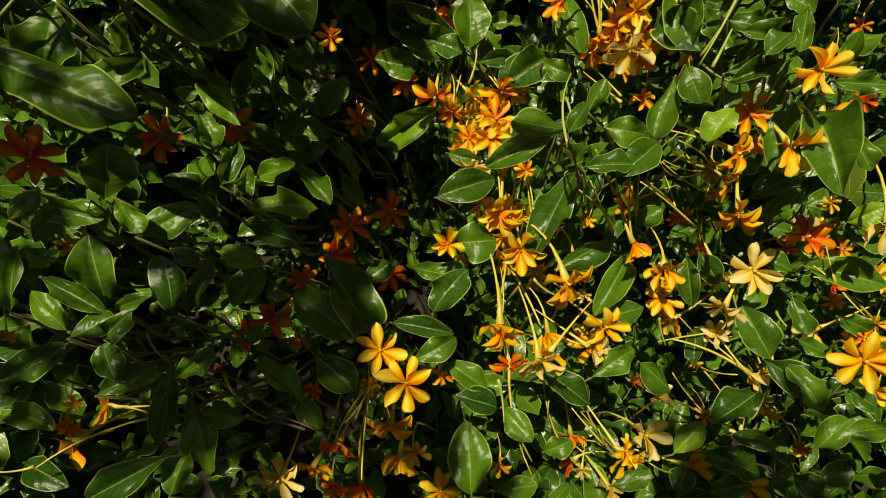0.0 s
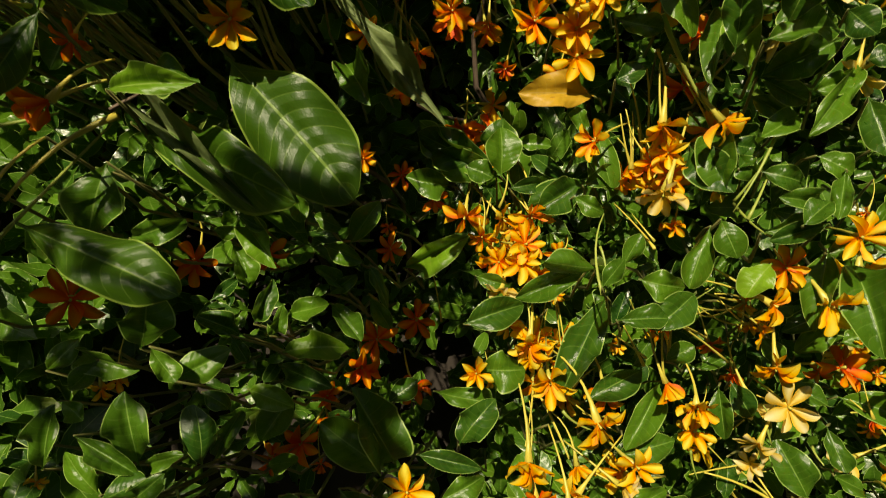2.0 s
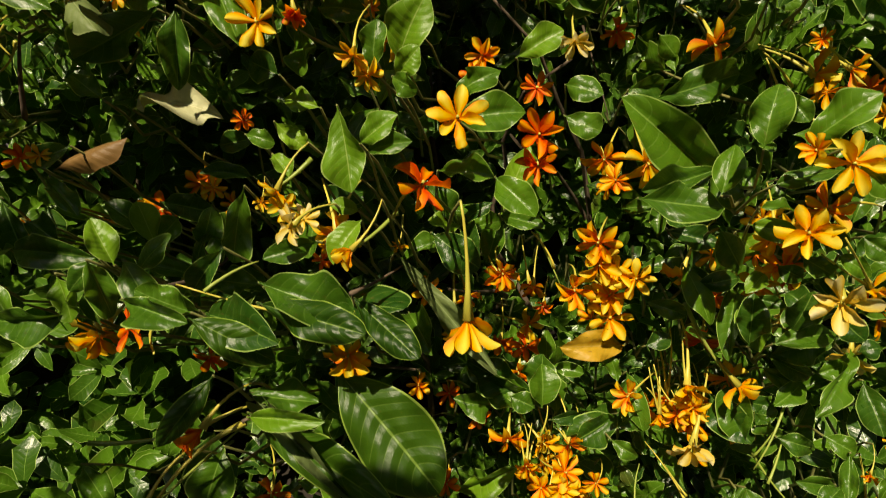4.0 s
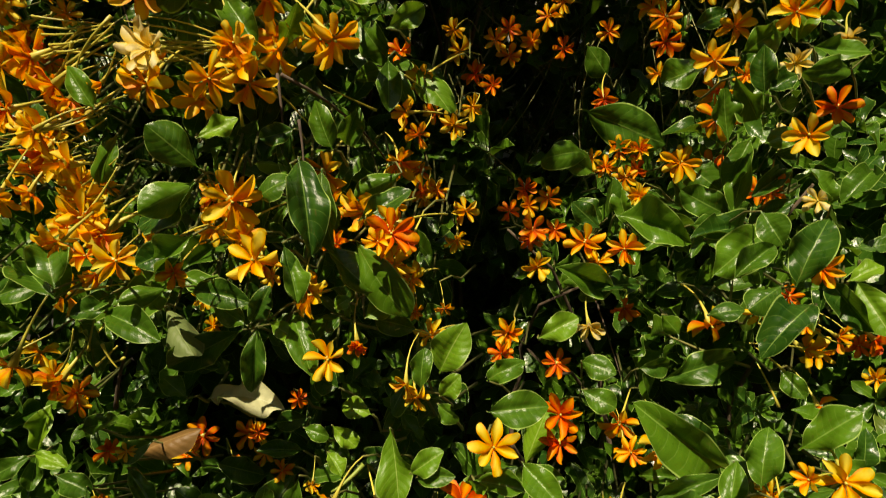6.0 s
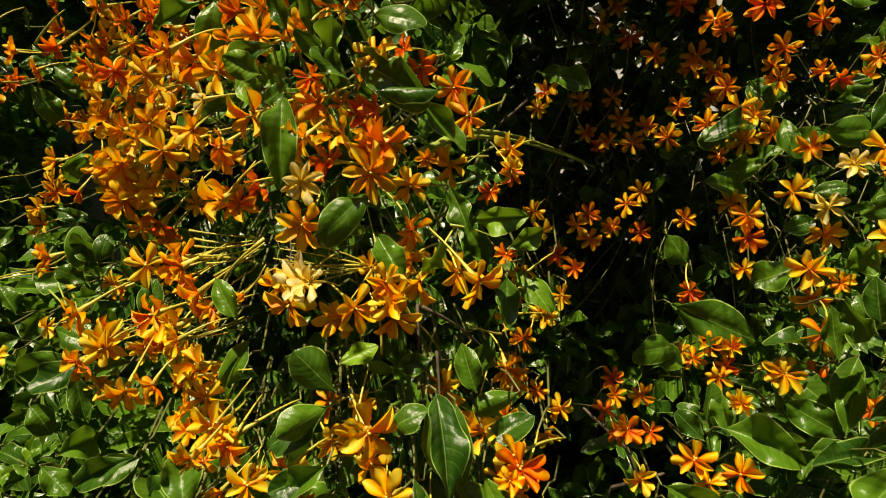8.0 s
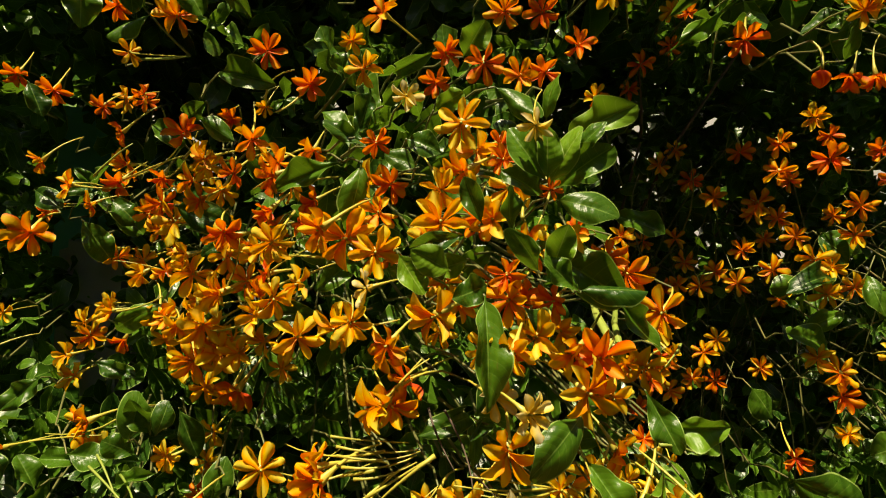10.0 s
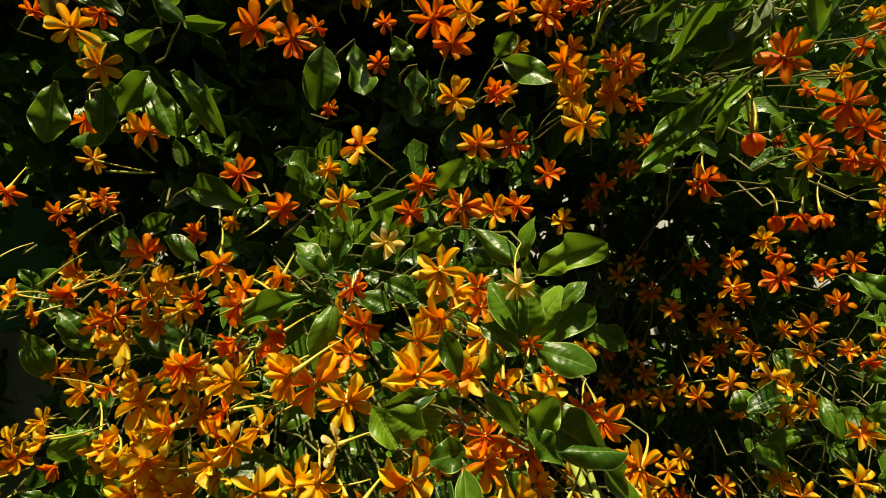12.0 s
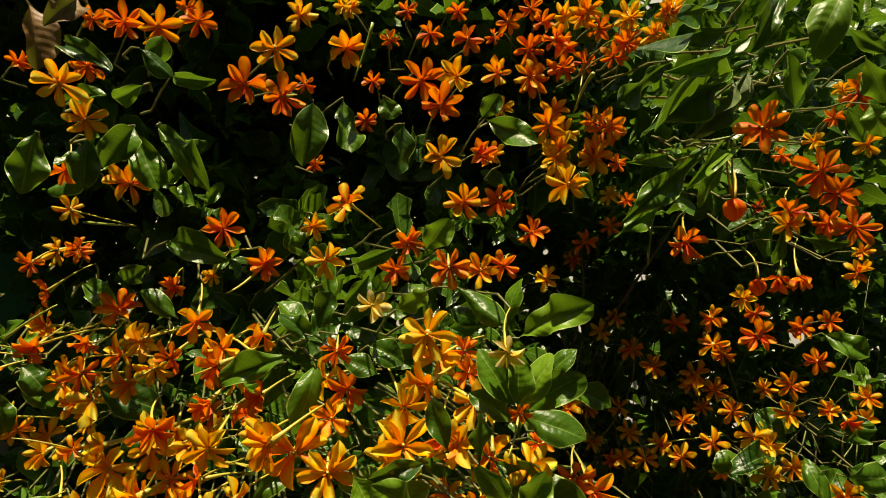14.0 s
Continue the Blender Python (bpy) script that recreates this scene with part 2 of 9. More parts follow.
def tube_mesh(name, points, radii, mat, sides=6):
    """A tapered round stalk along points."""
    verts, faces = [], []
    for i, p in enumerate(points):
        a, b = points[max(0, i - 1)], points[min(len(points) - 1, i + 1)]
        d = (b - a).normalized()
        n = d.orthogonal().normalized() if i == 0 else (n - d * n.dot(d)).normalized()
        m = d.cross(n)
        for k in range(sides):
            t = 2 * math.pi * k / sides
            verts.append(p + (n * math.cos(t) + m * math.sin(t)) * radii[i])
    for i in range(len(points) - 1):
        for k in range(sides):
            a, b = i * sides + k, i * sides + (k + 1) % sides
            faces.append((a, b, b + sides, a + sides))
    faces.append(tuple(range(sides))[::-1])
    faces.append(tuple(range(len(verts) - sides, len(verts))))
    return mesh_from(name, verts, faces, None, [mat])


def bend(a, b, sag, steps=6):
    """Points from a to b along a stalk that bends by the vector sag."""
    return [a.lerp(b, i / steps) + sag * (4 * (i / steps) * (1 - i / steps)) for i in range(steps + 1)]


def part(name, me, parent, m=None, label=""):
    ob = new(name, me)
    ob.parent = parent
    if m is not None:
        ob.matrix_basis = m
    if label:
        ob["label"] = label
    return ob


def frame_of(origin, along, up, sx, sy, sz):
    """The pose of a blade that grows from origin along a direction and faces up."""
    y = along.normalized()
    x = y.cross(up)
    x = x.normalized() if x.length > 1e-4 else y.orthogonal().normalized()
    z = x.cross(y)
    m = Matrix((x, y, z)).transposed().to_4x4()
    return Matrix.Translation(origin) @ m @ Matrix.Diagonal((sx, sy, sz, 1))


# ---- ground and what lies behind the hedge ----
def sheet(name, x0, y0, x1, y1, z, nx, ny, rough, mat):
    verts = [(x0 + (x1 - x0) * i / nx, y0 + (y1 - y0) * j / ny, z + rough * (noise.noise((i * 0.9, j * 0.9, 3.1)))) for j in range(ny + 1) for i in range(nx + 1)]
    faces = [(j * (nx + 1) + i, j * (nx + 1) + i + 1, (j + 1) * (nx + 1) + i + 1, (j + 1) * (nx + 1) + i) for j in range(ny) for i in range(nx)]
    return new(name, mesh_from(name, verts, faces, None, [mat]))


tagged(sheet("ground", -60, -60, 60, 60, 0.0, 60, 60, 0.0, PAVING), "pale grey paved yard around the hedge", "ground", kind="structure")
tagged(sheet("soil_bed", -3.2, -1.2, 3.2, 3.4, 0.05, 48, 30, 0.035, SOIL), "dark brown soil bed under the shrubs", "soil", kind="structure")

# ---- plain walls; the dark ones, out of view, are added to cut sky light ----
def wall_block(name, x0, y0, z0, x1, y1, z1, mat):
    bm = bmesh.new()
    bmesh.ops.create_cube(bm, size=1.0, matrix=Matrix.Translation(((x0 + x1) / 2, (y0 + y1) / 2, (z0 + z1) / 2)) @ Matrix.Diagonal((x1 - x0, y1 - y0, z1 - z0, 1)))
    bmesh.ops.bevel(bm, geom=bm.edges[:], offset=0.01, segments=1)
    me = bpy.data.meshes.new(name)
    bm.to_mesh(me)
    bm.free()
    me.materials.append(mat)
    return new(name, me)


tagged(wall_block("wall_south", -3.4, -2.6, 0, 3.4, -2.4, 4.6, DARK_WALL), "unseen plain dark brown wall added behind the path to cut sky light", "wall", kind="structure")
tagged(wall_block("wall_west", -3.4, -2.4, 0, -3.2, 3.6, 4.6, DARK_WALL), "unseen plain dark brown side wall added to cut sky light", "wall", kind="structure")
tagged(wall_block("wall_east", 3.2, -2.4, 0, 3.4, 3.6, 4.6, DARK_WALL), "unseen plain dark brown side wall added to cut sky light", "wall", kind="structure")
tagged(wall_block("wall_north", -3.4, 3.6, 0, 3.4, 3.8, 4.6, RENDER_WALL), "whitish painted wall glimpsed behind the hedge", "wall", kind="structure")

# ---- shrubs ----
SHRUBS = []


def shrub(x, y, cx, cy, cz, label):
    """An empty at the foot of a shrub; its stems lead to the crown round (cx, cy, cz)."""
    ob = tagged(new("gardenia_shrub"), label, "shrub", "flowering shrubs of the hedge")
    ob.location = (x, y, 0.05)
    SHRUBS.append((ob, Vector((x, y, 0.05)), Vector((cx, cy, cz)), []))


shrub(-0.40, 1.10, -0.35, 0.60, 1.55, "tall gardenia shrub crowded with golden flowers, arching outwards")
shrub(0.45, 0.75, 0.36, 0.45, 0.95, "sunlit gardenia shrub with glossy green leaves and yellow flowers")
shrub(0.35, 1.55, 0.28, 1.30, 1.65, "shaded gardenia shrub with small orange flowers on thin twigs")
shrub(-0.10, 0.60, -0.08, 0.25, 0.75, "low shaded gardenia shrub with dark leaves and orange flowers")
shrub(0.05, 1.20, 0.05, 0.80, 2.10, "high gardenia shrub with long drooping leaves and orange flowers")
shrub(-0.95, 1.30, -0.80, 0.95, 1.70, "gardenia shrub in half shade with thin arching twigs")


def nearest_shrub(p):
    return min(SHRUBS, key=lambda s: (s[2] - p).length)


PLACES = []
BLOOMS = []
FLOWER_NOTE = {"w": "fresh cream-yellow flower with seven lobes", "o": "older deep orange flower with seven lobes", "x": "wilted dark red flower"}
LEAF_NOTE = {"l": "bright yellow-green leaf, one colour for young and for sunlit leaves", "y": "yellowing leaf with brown spots", "b": "withered brown leaf", "p": "pale bleached leaf",
             "q": "large ribbed dark green leaf", "u": "dull grey-green underside of a turned leaf"}


def flower(kind, x, y, z, fx, fy, fz, size, droop=0.0, lobes=7):
    """A salver flower: its throat at (x, y, z) facing (fx, fy, fz), with lobes and a long thin tube behind."""
    p, f = Vector((x, y, z)), Vector((fx, fy, fz)).normalized()
    home = nearest_shrub(p)
    PLACES.append(p)
    BLOOMS.append(p)
    rng = random.Random(int(x * 9973) ^ int(z * 7919))
    if x < 0.0 and 1.15 < z < 1.85:
        # the crowded clusters nod every way, mostly outwards and down
        f = (f + Vector((rng.uniform(-0.75, 0.35), rng.uniform(-0.3, 0.2), rng.uniform(-0.4, 0.35)))).normalized()
        if kind in "og" and rng.random() < (0.8 if z < 1.62 else 0.0):
            kind = "y" if kind == "g" or rng.random() < 0.3 else "g"
    if z > 1.8 and kind == "g" and rng.random() < 0.3:
        kind = "o"
    if y > 0.82 and z < 1.85:
        # small blossoms deep in the hollow
        size *= 0.95
        if kind == "o" and rng.random() < 0.65:
            kind = "g"
    if x > 0.08 and z < 1.0 and kind in "og" and rng.random() < 0.5:
        kind = "g" if kind == "o" else "y"
    r = size * 0.5
    back = p - f * size * rng.uniform(1.05, 1.6) + Vector((0, 0.004, 0.012))
    pts = bend(back, p, Vector((rng.uniform(-1, 1), rng.uniform(-1, 1), rng.uniform(0.2, 1))) * size * 0.12, 5)
    rad = [r * k for k in (0.036, 0.042, 0.048, 0.056, 0.082, 0.18)]
    ob = part("flower", tube_mesh("flower", [q - home[1] for q in pts], rad, TUBE if kind != "x" else TWIG), home[0])
    spin, mood = rng.uniform(0, 6.3), rng.uniform(-0.1, 0.65)
    side = f.orthogonal().normalized()
    for i in range(lobes):
        t = spin + 2 * math.pi * i / lobes + rng.uniform(-0.16, 0.16)
        out = (Matrix.Rotation(t, 3, f) @ side)
        lift = mood + rng.uniform(-0.22, 0.30)
        if droop > 0.5:
            lift = rng.uniform(0.8, 1.7)
        if kind == "x":
            lift = rng.uniform(0.5, 2.0)
        along = (out + f * lift).normalized()
        ln = r * rng.uniform(0.85, 1.08)
        wd = ln * rng.uniform(0.35, 0.48)
        part("petal", rng.choice(PETALS[kind]), ob, frame_of(p - home[1] + out * r * 0.05 + f * 0.001, along, f - out * lift * 0.5 + f.cross(out) * rng.uniform(-0.45, 0.45), wd, ln, ln))
    if p.y < 0.62 and kind != "x":
        part("stigma", tube_mesh("stigma", [p - home[1] - f * 0.002, p - home[1] + f * r * 0.10, p - home[1] + f * r * 0.24], [r * 0.06, r * 0.045, r * 0.055], TUBE, 5), ob, None, "pale club-shaped stigma")
    if kind in FLOWER_NOTE:
        ob["label"] = FLOWER_NOTE[kind]
    home[3].append((back, size))
    return ob


def leaf(kind, bx, by, bz, tx, ty, tz, nx, ny, nz, width):
    """A leaf from its base to its tip, facing (nx, ny, nz)."""
    b, t, n = Vector((bx, by, bz)), Vector((tx, ty, tz)), Vector((nx, ny, nz))
    home = nearest_shrub((b + t) / 2)
    PLACES.append((b + t) / 2)
    rng = random.Random(int(bx * 9973) ^ int(tz * 7919))
    ln = (t - b).length * 1.04
    ob = part("leaf", rng.choice(LEAVES[kind]), home[0], frame_of(b - home[1], t - b, n, width * 1.02, ln, ln))
    if kind in LEAF_NOTE:
        ob["label"] = LEAF_NOTE[kind]
    home[3].append((b, ln))
    return ob


def twig(x0, y0, z0, x1, y1, z1, radius, kind="g"):
    a, b = Vector((x0, y0, z0)), Vector((x1, y1, z1))
    home = nearest_shrub((a + b) / 2)
    rng = random.Random(int(x0 * 9973) ^ int(z1 * 7919))
    pts = bend(a - home[1], b - home[1], Vector((rng.uniform(-1, 1), rng.uniform(-1, 1), rng.uniform(-1, 1))) * (b - a).length * 0.08, 6)
    return part("twig", tube_mesh("twig", pts, [radius * k for k in (0.36, 0.42, 0.48, 0.54, 0.6, 0.72, 1.0)] if kind == "y" else [radius * (1 - 0.1 * i) for i in range(7)], {"w": BARK, "g": SHOOT, "y": TUBE}[kind]), home[0])



def bud(x, y, z, size, stalk):
    """A closed, drop-shaped flower bud that hangs from a bent stalk of that length."""
    p = Vector((x, y, z))
    home = nearest_shrub(p)
    top = p - home[1] + Vector((0, 0, size * 0.5))
    pts = bend(top + Vector((-stalk * 0.12, 0.02, stalk)), top, Vector((stalk * 0.14, 0, stalk * 0.1)), 6)
    ob = part("flower_bud", tube_mesh("flower_bud", pts, [0.0013, 0.0014, 0.0014, 0.0015, 0.0016, 0.0018, 0.0024], TUBE), home[0], None, "closed orange bud hanging from a bent stalk")
    rings, sides = 9, 15
    verts, faces, uvs = [], [], []
    for i in range(rings + 1):
        v = i / rings
        wide = size * 0.44 * (math.sin(math.pi * v ** 0.8) ** 0.75 + 0.06)
        for k in range(sides):
            t = 2 * math.pi * k / sides + v * 0.9
            lap = 1 + 0.10 * ((k % 5) / 4 - 0.5)
            verts.append(top + Vector((math.cos(t) * wide * lap, math.sin(t) * wide * lap, -size * v)))
            uvs.append(((k % 5) / 4, v))
    for i in range(rings):
        for k in range(sides):
            a, b = i * sides + k, i * sides + (k + 1) % sides
            faces.append((a, b, b + sides, a + sides))
    part("furled_petals", mesh_from("furled_petals", verts, faces, uvs, [PETAL["o"]]), ob)
    home[3].append((pts[0] + home[1], size))


# low part of the hedge
flower("y", 0.158, 0.203, 0.700, -0.08, -1.00, -0.01, 0.051)
flower("y", 0.179, 0.178, 0.670, -0.08, -0.91, 0.40, 0.051)
flower("y", 0.108, 0.188, 0.667, -0.14, -0.61, 0.78, 0.041)
flower("g", 0.097, 0.350, 0.731, -0.22, -0.98, 0.04, 0.051)
flower("g", 0.133, 0.296, 0.714, -0.11, -0.72, 0.68, 0.041)
flower("y", 0.156, 0.292, 0.720, -0.03, -0.83, 0.56, 0.049)
flower("g", 0.166, 0.330, 0.751, 0.16, -0.98, -0.15, 0.046)
flower("o", 0.114, 0.308, 0.742, -0.03, -1.00, -0.01, 0.034)
flower("y", 0.283, 0.314, 0.843, -0.46, -0.71, 0.54, 0.038)
flower("g", 0.257, 0.327, 0.814, -0.10, -0.91, -0.39, 0.035, 1.0)
flower("o", 0.305, 0.337, 0.787, -0.04, -1.00, 0.08, 0.047)
flower("g", 0.270, 0.318, 0.830, -0.39, -0.82, 0.41, 0.036)
flower("g", 0.358, 0.201, 0.809, -0.23, -0.75, 0.62, 0.037)
flower("y", 0.349, 0.181, 0.785, 0.64, -0.74, 0.23, 0.041)
flower("y", 0.353, 0.180, 0.754, 0.89, -0.45, 0.04, 0.036)
flower("o", 0.281, 0.163, 0.693, 0.23, -0.90, -0.38, 0.039, 1.0)
flower("y", 0.319, 0.160, 0.658, -0.09, -0.94, 0.33, 0.046)
flower("y", 0.332, 0.160, 0.606, -0.19, -0.54, 0.82, 0.043)
flower("w", 0.420, 0.172, 0.637, -0.05, -0.72, 0.69, 0.056)
flower("o", 0.501, 0.224, 0.629, 0.26, -0.42, 0.87, 0.060)
flower("g", 0.156, 0.112, 0.635, 0.09, -0.99, -0.09, 0.051)
flower("g", 0.209, 0.127, 0.596, 0.47, -0.83, -0.30, 0.039, 1.0)
flower("w", 0.247, 0.104, 0.604, 0.78, -0.62, 0.12, 0.041)
flower("o", 0.167, 0.096, 0.589, 0.06, -1.00, -0.03, 0.041)
flower("y", 0.044, 0.078, 0.648, 0.18, -0.53, 0.83, 0.047)
flower("y", 0.070, 0.034, 0.667, 0.10, -0.38, 0.92, 0.050)
flower("y", 0.047, 0.054, 0.548, -0.07, -0.99, 0.14, 0.052)
flower("y", 0.055, 0.046, 0.488, 0.01, -0.94, -0.35, 0.050, 1.0)
flower("o", -0.009, 0.051, 0.508, -0.43, -0.85, -0.31, 0.049)
flower("g", -0.036, 0.034, 0.493, -0.37, -0.87, -0.33, 0.046)
flower("w", -0.058, 0.008, 0.534, -0.16, -0.92, 0.37, 0.053)
flower("o", 0.014, 0.020, 0.482, -0.10, -0.92, -0.38, 0.046, 1.0)
flower("g", -0.216, 0.011, 0.619, -0.80, -0.52, 0.31, 0.051)
flower("y", -0.161, 0.013, 0.678, -0.92, -0.02, 0.38, 0.034)
flower("o", -0.225, 0.166, 0.801, 0.52, -0.57, 0.64, 0.052)
flower("o", -0.170, 0.260, 0.749, 0.28, -0.92, 0.29, 0.048)
flower("o", -0.094, 0.255, 0.765, 0.47, -0.85, 0.22, 0.042)
flower("o", -0.004, 0.269, 0.611, 0.25, -0.71, 0.66, 0.054)
flower("o", 0.039, 0.314, 0.589, 0.19, -0.63, 0.75, 0.051)
flower("o", -0.019, 0.241, 0.598, 0.16, -0.89, 0.44, 0.050)
flower("o", -0.066, 0.139, 0.615, -0.10, -0.75, 0.65, 0.050)
flower("w", 0.322, 0.066, 0.483, 0.38, -0.60, 0.70, 0.054)
flower("y", 0.306, 0.054, 0.448, 0.56, -0.82, -0.14, 0.053)
flower("y", 0.392, 0.057, 0.413, 0.94, -0.28, 0.18, 0.052, 1.0)
flower("w", 0.433, 0.110, 0.537, 0.80, -0.59, -0.09, 0.045, 1.0)
flower("y", 0.495, 0.075, 0.620, -0.30, -0.56, 0.77, 0.064)
flower("o", 0.252, 0.087, 0.437, 0.20, -0.91, -0.36, 0.039, 1.0)
flower("w", 0.404, 0.149, 0.557, -0.54, -0.49, 0.68, 0.036)
flower("y", 0.096, 0.029, 0.422, 0.17, -0.29, 0.94, 0.050)
flower("y", 0.446, 0.029, 0.422, -0.28, -0.24, 0.93, 0.053)
flower("w", 0.293, 0.033, 0.409, 0.41, -0.81, 0.42, 0.051)
flower("o", -0.055, 0.207, 0.589, 0.27, -0.49, 0.83, 0.040)
flower("x", -0.075, 0.036, 0.686, -0.51, 0.42, 0.75, 0.017)
flower("x", 0.305, 0.107, 0.529, 0.65, -0.37, 0.66, 0.024)
flower("g", -0.015, 0.388, 0.782, 0.10, -0.78, 0.61, 0.033)
flower("o", 0.023, 0.409, 0.742, 0.07, -0.74, 0.67, 0.035)
flower("o", 0.061, 0.386, 0.726, 0.24, -0.85, 0.47, 0.035)
flower("o", 0.022, 0.274, 0.754, -0.05, -0.82, 0.58, 0.032)
flower("o", 0.355, 0.237, 0.655, 0.14, -0.98, -0.11, 0.032)
flower("o", 0.514, 0.170, 0.618, 0.26, -0.88, -0.40, 0.026, 1.0)
flower("g", 0.559, 0.276, 0.597, -0.64, -0.76, 0.09, 0.033)
flower("o", 0.509, 0.248, 0.584, -0.48, -0.87, 0.10, 0.032)
flower("o", 0.396, 0.231, 0.605, -0.35, -0.92, 0.18, 0.031)
flower("g", 0.414, 0.103, 0.450, -0.32, -0.82, 0.47, 0.026)
flower("w", 0.441, 0.074, 0.458, -0.51, -0.63, 0.59, 0.025)
flower("y", 0.590, 0.106, 0.501, -0.67, -0.59, 0.45, 0.037)
flower("o", 0.457, 0.210, 0.814, -0.66, -0.73, 0.19, 0.023)
flower("o", 0.436, 0.246, 0.832, -0.44, -0.89, -0.12, 0.019)
flower("o", 0.467, 0.272, 0.848, -0.63, -0.76, 0.12, 0.019)
flower("y", 0.406, 0.155, 0.484, -0.58, -0.74, 0.33, 0.020)
flower("w", 0.264, 0.197, 0.569, -0.33, -0.93, 0.15, 0.022)
flower("y", 0.359, 0.201, 0.582, -0.50, -0.82, 0.29, 0.025)
flower("o", 0.099, 0.097, 0.571, 0.13, -0.98, 0.13, 0.028)
flower("o", -0.028, 0.078, 0.576, -0.02, -0.73, 0.68, 0.022)
flower("o", -0.099, 0.133, 0.594, 0.51, -0.74, 0.44, 0.034)
flower("o", -0.050, 0.131, 0.587, 0.23, -0.96, 0.15, 0.023)
flower("y", -0.198, 0.024, 0.666, 0.61, -0.67, 0.43, 0.018)
flower("g", -0.210, 0.015, 0.644, 0.14, -0.99, 0.02, 0.032)
flower("y", -0.235, 0.053, 0.721, 0.36, -0.93, -0.03, 0.017)
flower("y", -0.193, 0.111, 0.760, 0.30, -0.95, 0.10, 0.022)
flower("g", 0.258, 0.232, 0.657, -0.44, -0.80, 0.41, 0.023)
flower("o", 0.193, 0.274, 0.689, -0.15, -0.90, 0.40, 0.024)
flower("y", 0.203, 0.207, 0.604, -0.01, -1.00, 0.05, 0.030)
flower("y", 0.169, 0.231, 0.629, -0.14, -0.99, 0.01, 0.036)
flower("y", 0.125, 0.217, 0.613, 0.14, -0.96, 0.24, 0.024)
flower("w", 0.256, 0.044, 0.444, -0.29, -0.92, 0.27, 0.025)
flower("o", 0.506, 0.061, 0.455, -0.25, -0.74, 0.63, 0.025)
flower("o", 0.573, 0.244, 0.586, -0.47, -0.79, 0.39, 0.026)
flower("y", 0.602, 0.171, 0.540, -0.68, -0.73, 0.13, 0.025)
flower("g", 0.029, 0.077, 0.587, 0.13, -0.88, 0.45, 0.024)
flower("o", -0.007, 0.003, 0.523, 0.07, -0.79, 0.61, 0.027)
flower("y", 0.072, 0.036, 0.521, -0.01, -0.80, 0.60, 0.033)
flower("g", 0.157, 0.376, 0.694, -0.31, -0.95, 0.11, 0.039)
flower("y", 0.185, 0.357, 0.732, -0.08, -0.98, 0.19, 0.037)
flower("g", 0.328, 0.373, 0.779, -0.10, -0.99, -0.05, 0.035)
flower("o", 0.290, 0.380, 0.776, -0.44, -0.90, 0.03, 0.036)
flower("y", 0.407, 0.244, 0.746, -0.33, -0.93, -0.12, 0.032)
flower("y", 0.377, 0.246, 0.710, -0.32, -0.93, 0.18, 0.028)
flower("w", 0.474, 0.135, 0.499, -0.15, -0.90, 0.41, 0.029)
flower("y", 0.144, 0.255, 0.658, -0.13, -0.99, -0.00, 0.036)
flower("y", 0.184, 0.245, 0.650, -0.19, -0.96, 0.22, 0.030)
flower("g", 0.172, 0.213, 0.612, -0.21, -0.95, 0.21, 0.036)
flower("y", 0.203, 0.229, 0.630, -0.27, -0.89, 0.37, 0.030)
flower("g", 0.388, 0.237, 0.687, -0.00, -1.00, -0.10, 0.028)
flower("g", 0.586, 0.155, 0.530, -0.66, -0.62, 0.43, 0.044)
flower("y", 0.338, 0.359, 0.840, -0.15, -0.99, -0.03, 0.048)
flower("y", 0.149, 0.348, 0.686, -0.12, -0.99, 0.07, 0.044)
flower("g", 0.161, 0.043, 0.466, -0.01, -0.91, 0.42, 0.030)
flower("o", 0.559, 0.196, 0.549, -0.47, -0.83, 0.29, 0.025)

# arching branch over the low shrub
flower("y", 0.032, 0.209, 1.062, 0.10, -0.50, -0.86, 0.050, 1.0)
flower("y", -0.084, 0.352, 1.041, -0.22, -0.98, 0.01, 0.050)
flower("y", -0.059, 0.231, 1.003, -0.03, -0.99, 0.17, 0.041)
flower("o", -0.163, 0.179, 0.974, -0.63, -0.77, 0.09, 0.041, 1.0)
flower("y", -0.203, 0.130, 0.929, -0.44, -0.89, -0.11, 0.046, 1.0)
flower("o", -0.208, 0.210, 1.046, -0.54, -0.66, 0.53, 0.033)
flower("y", -0.295, 0.288, 0.965, -0.04, -0.98, 0.21, 0.053)
flower("o", -0.177, 0.245, 0.982, -0.19, -0.98, 0.08, 0.031)
flower("g", -0.005, 0.420, 0.908, 0.01, -0.84, 0.54, 0.041)
flower("g", 0.044, 0.462, 0.869, 0.17, -0.98, -0.05, 0.041)
flower("o", 0.080, 0.455, 0.906, 0.24, -0.94, 0.24, 0.046)
flower("g", 0.116, 0.443, 0.902, 0.13, -0.94, -0.33, 0.036)
flower("y", 0.272, 0.322, 0.868, -0.06, -0.95, -0.31, 0.051)
flower("y", 0.322, 0.317, 0.875, 0.59, -0.73, -0.34, 0.047)
flower("g", 0.292, 0.320, 0.813, -0.24, -0.75, 0.61, 0.043)
flower("y", 0.346, 0.425, 1.012, -0.38, -0.79, 0.49, 0.046)
flower("g", 0.355, 0.386, 1.025, -0.55, -0.78, 0.30, 0.043)
flower("o", 0.339, 0.404, 0.982, -0.30, -0.87, 0.40, 0.031)
flower("y", 0.307, 0.413, 0.972, 0.06, -0.90, 0.43, 0.027)
flower("g", -0.077, 0.318, 1.057, 0.37, -0.92, -0.11, 0.046)
flower("y", -0.285, 0.269, 0.977, 0.31, -0.92, -0.22, 0.048)
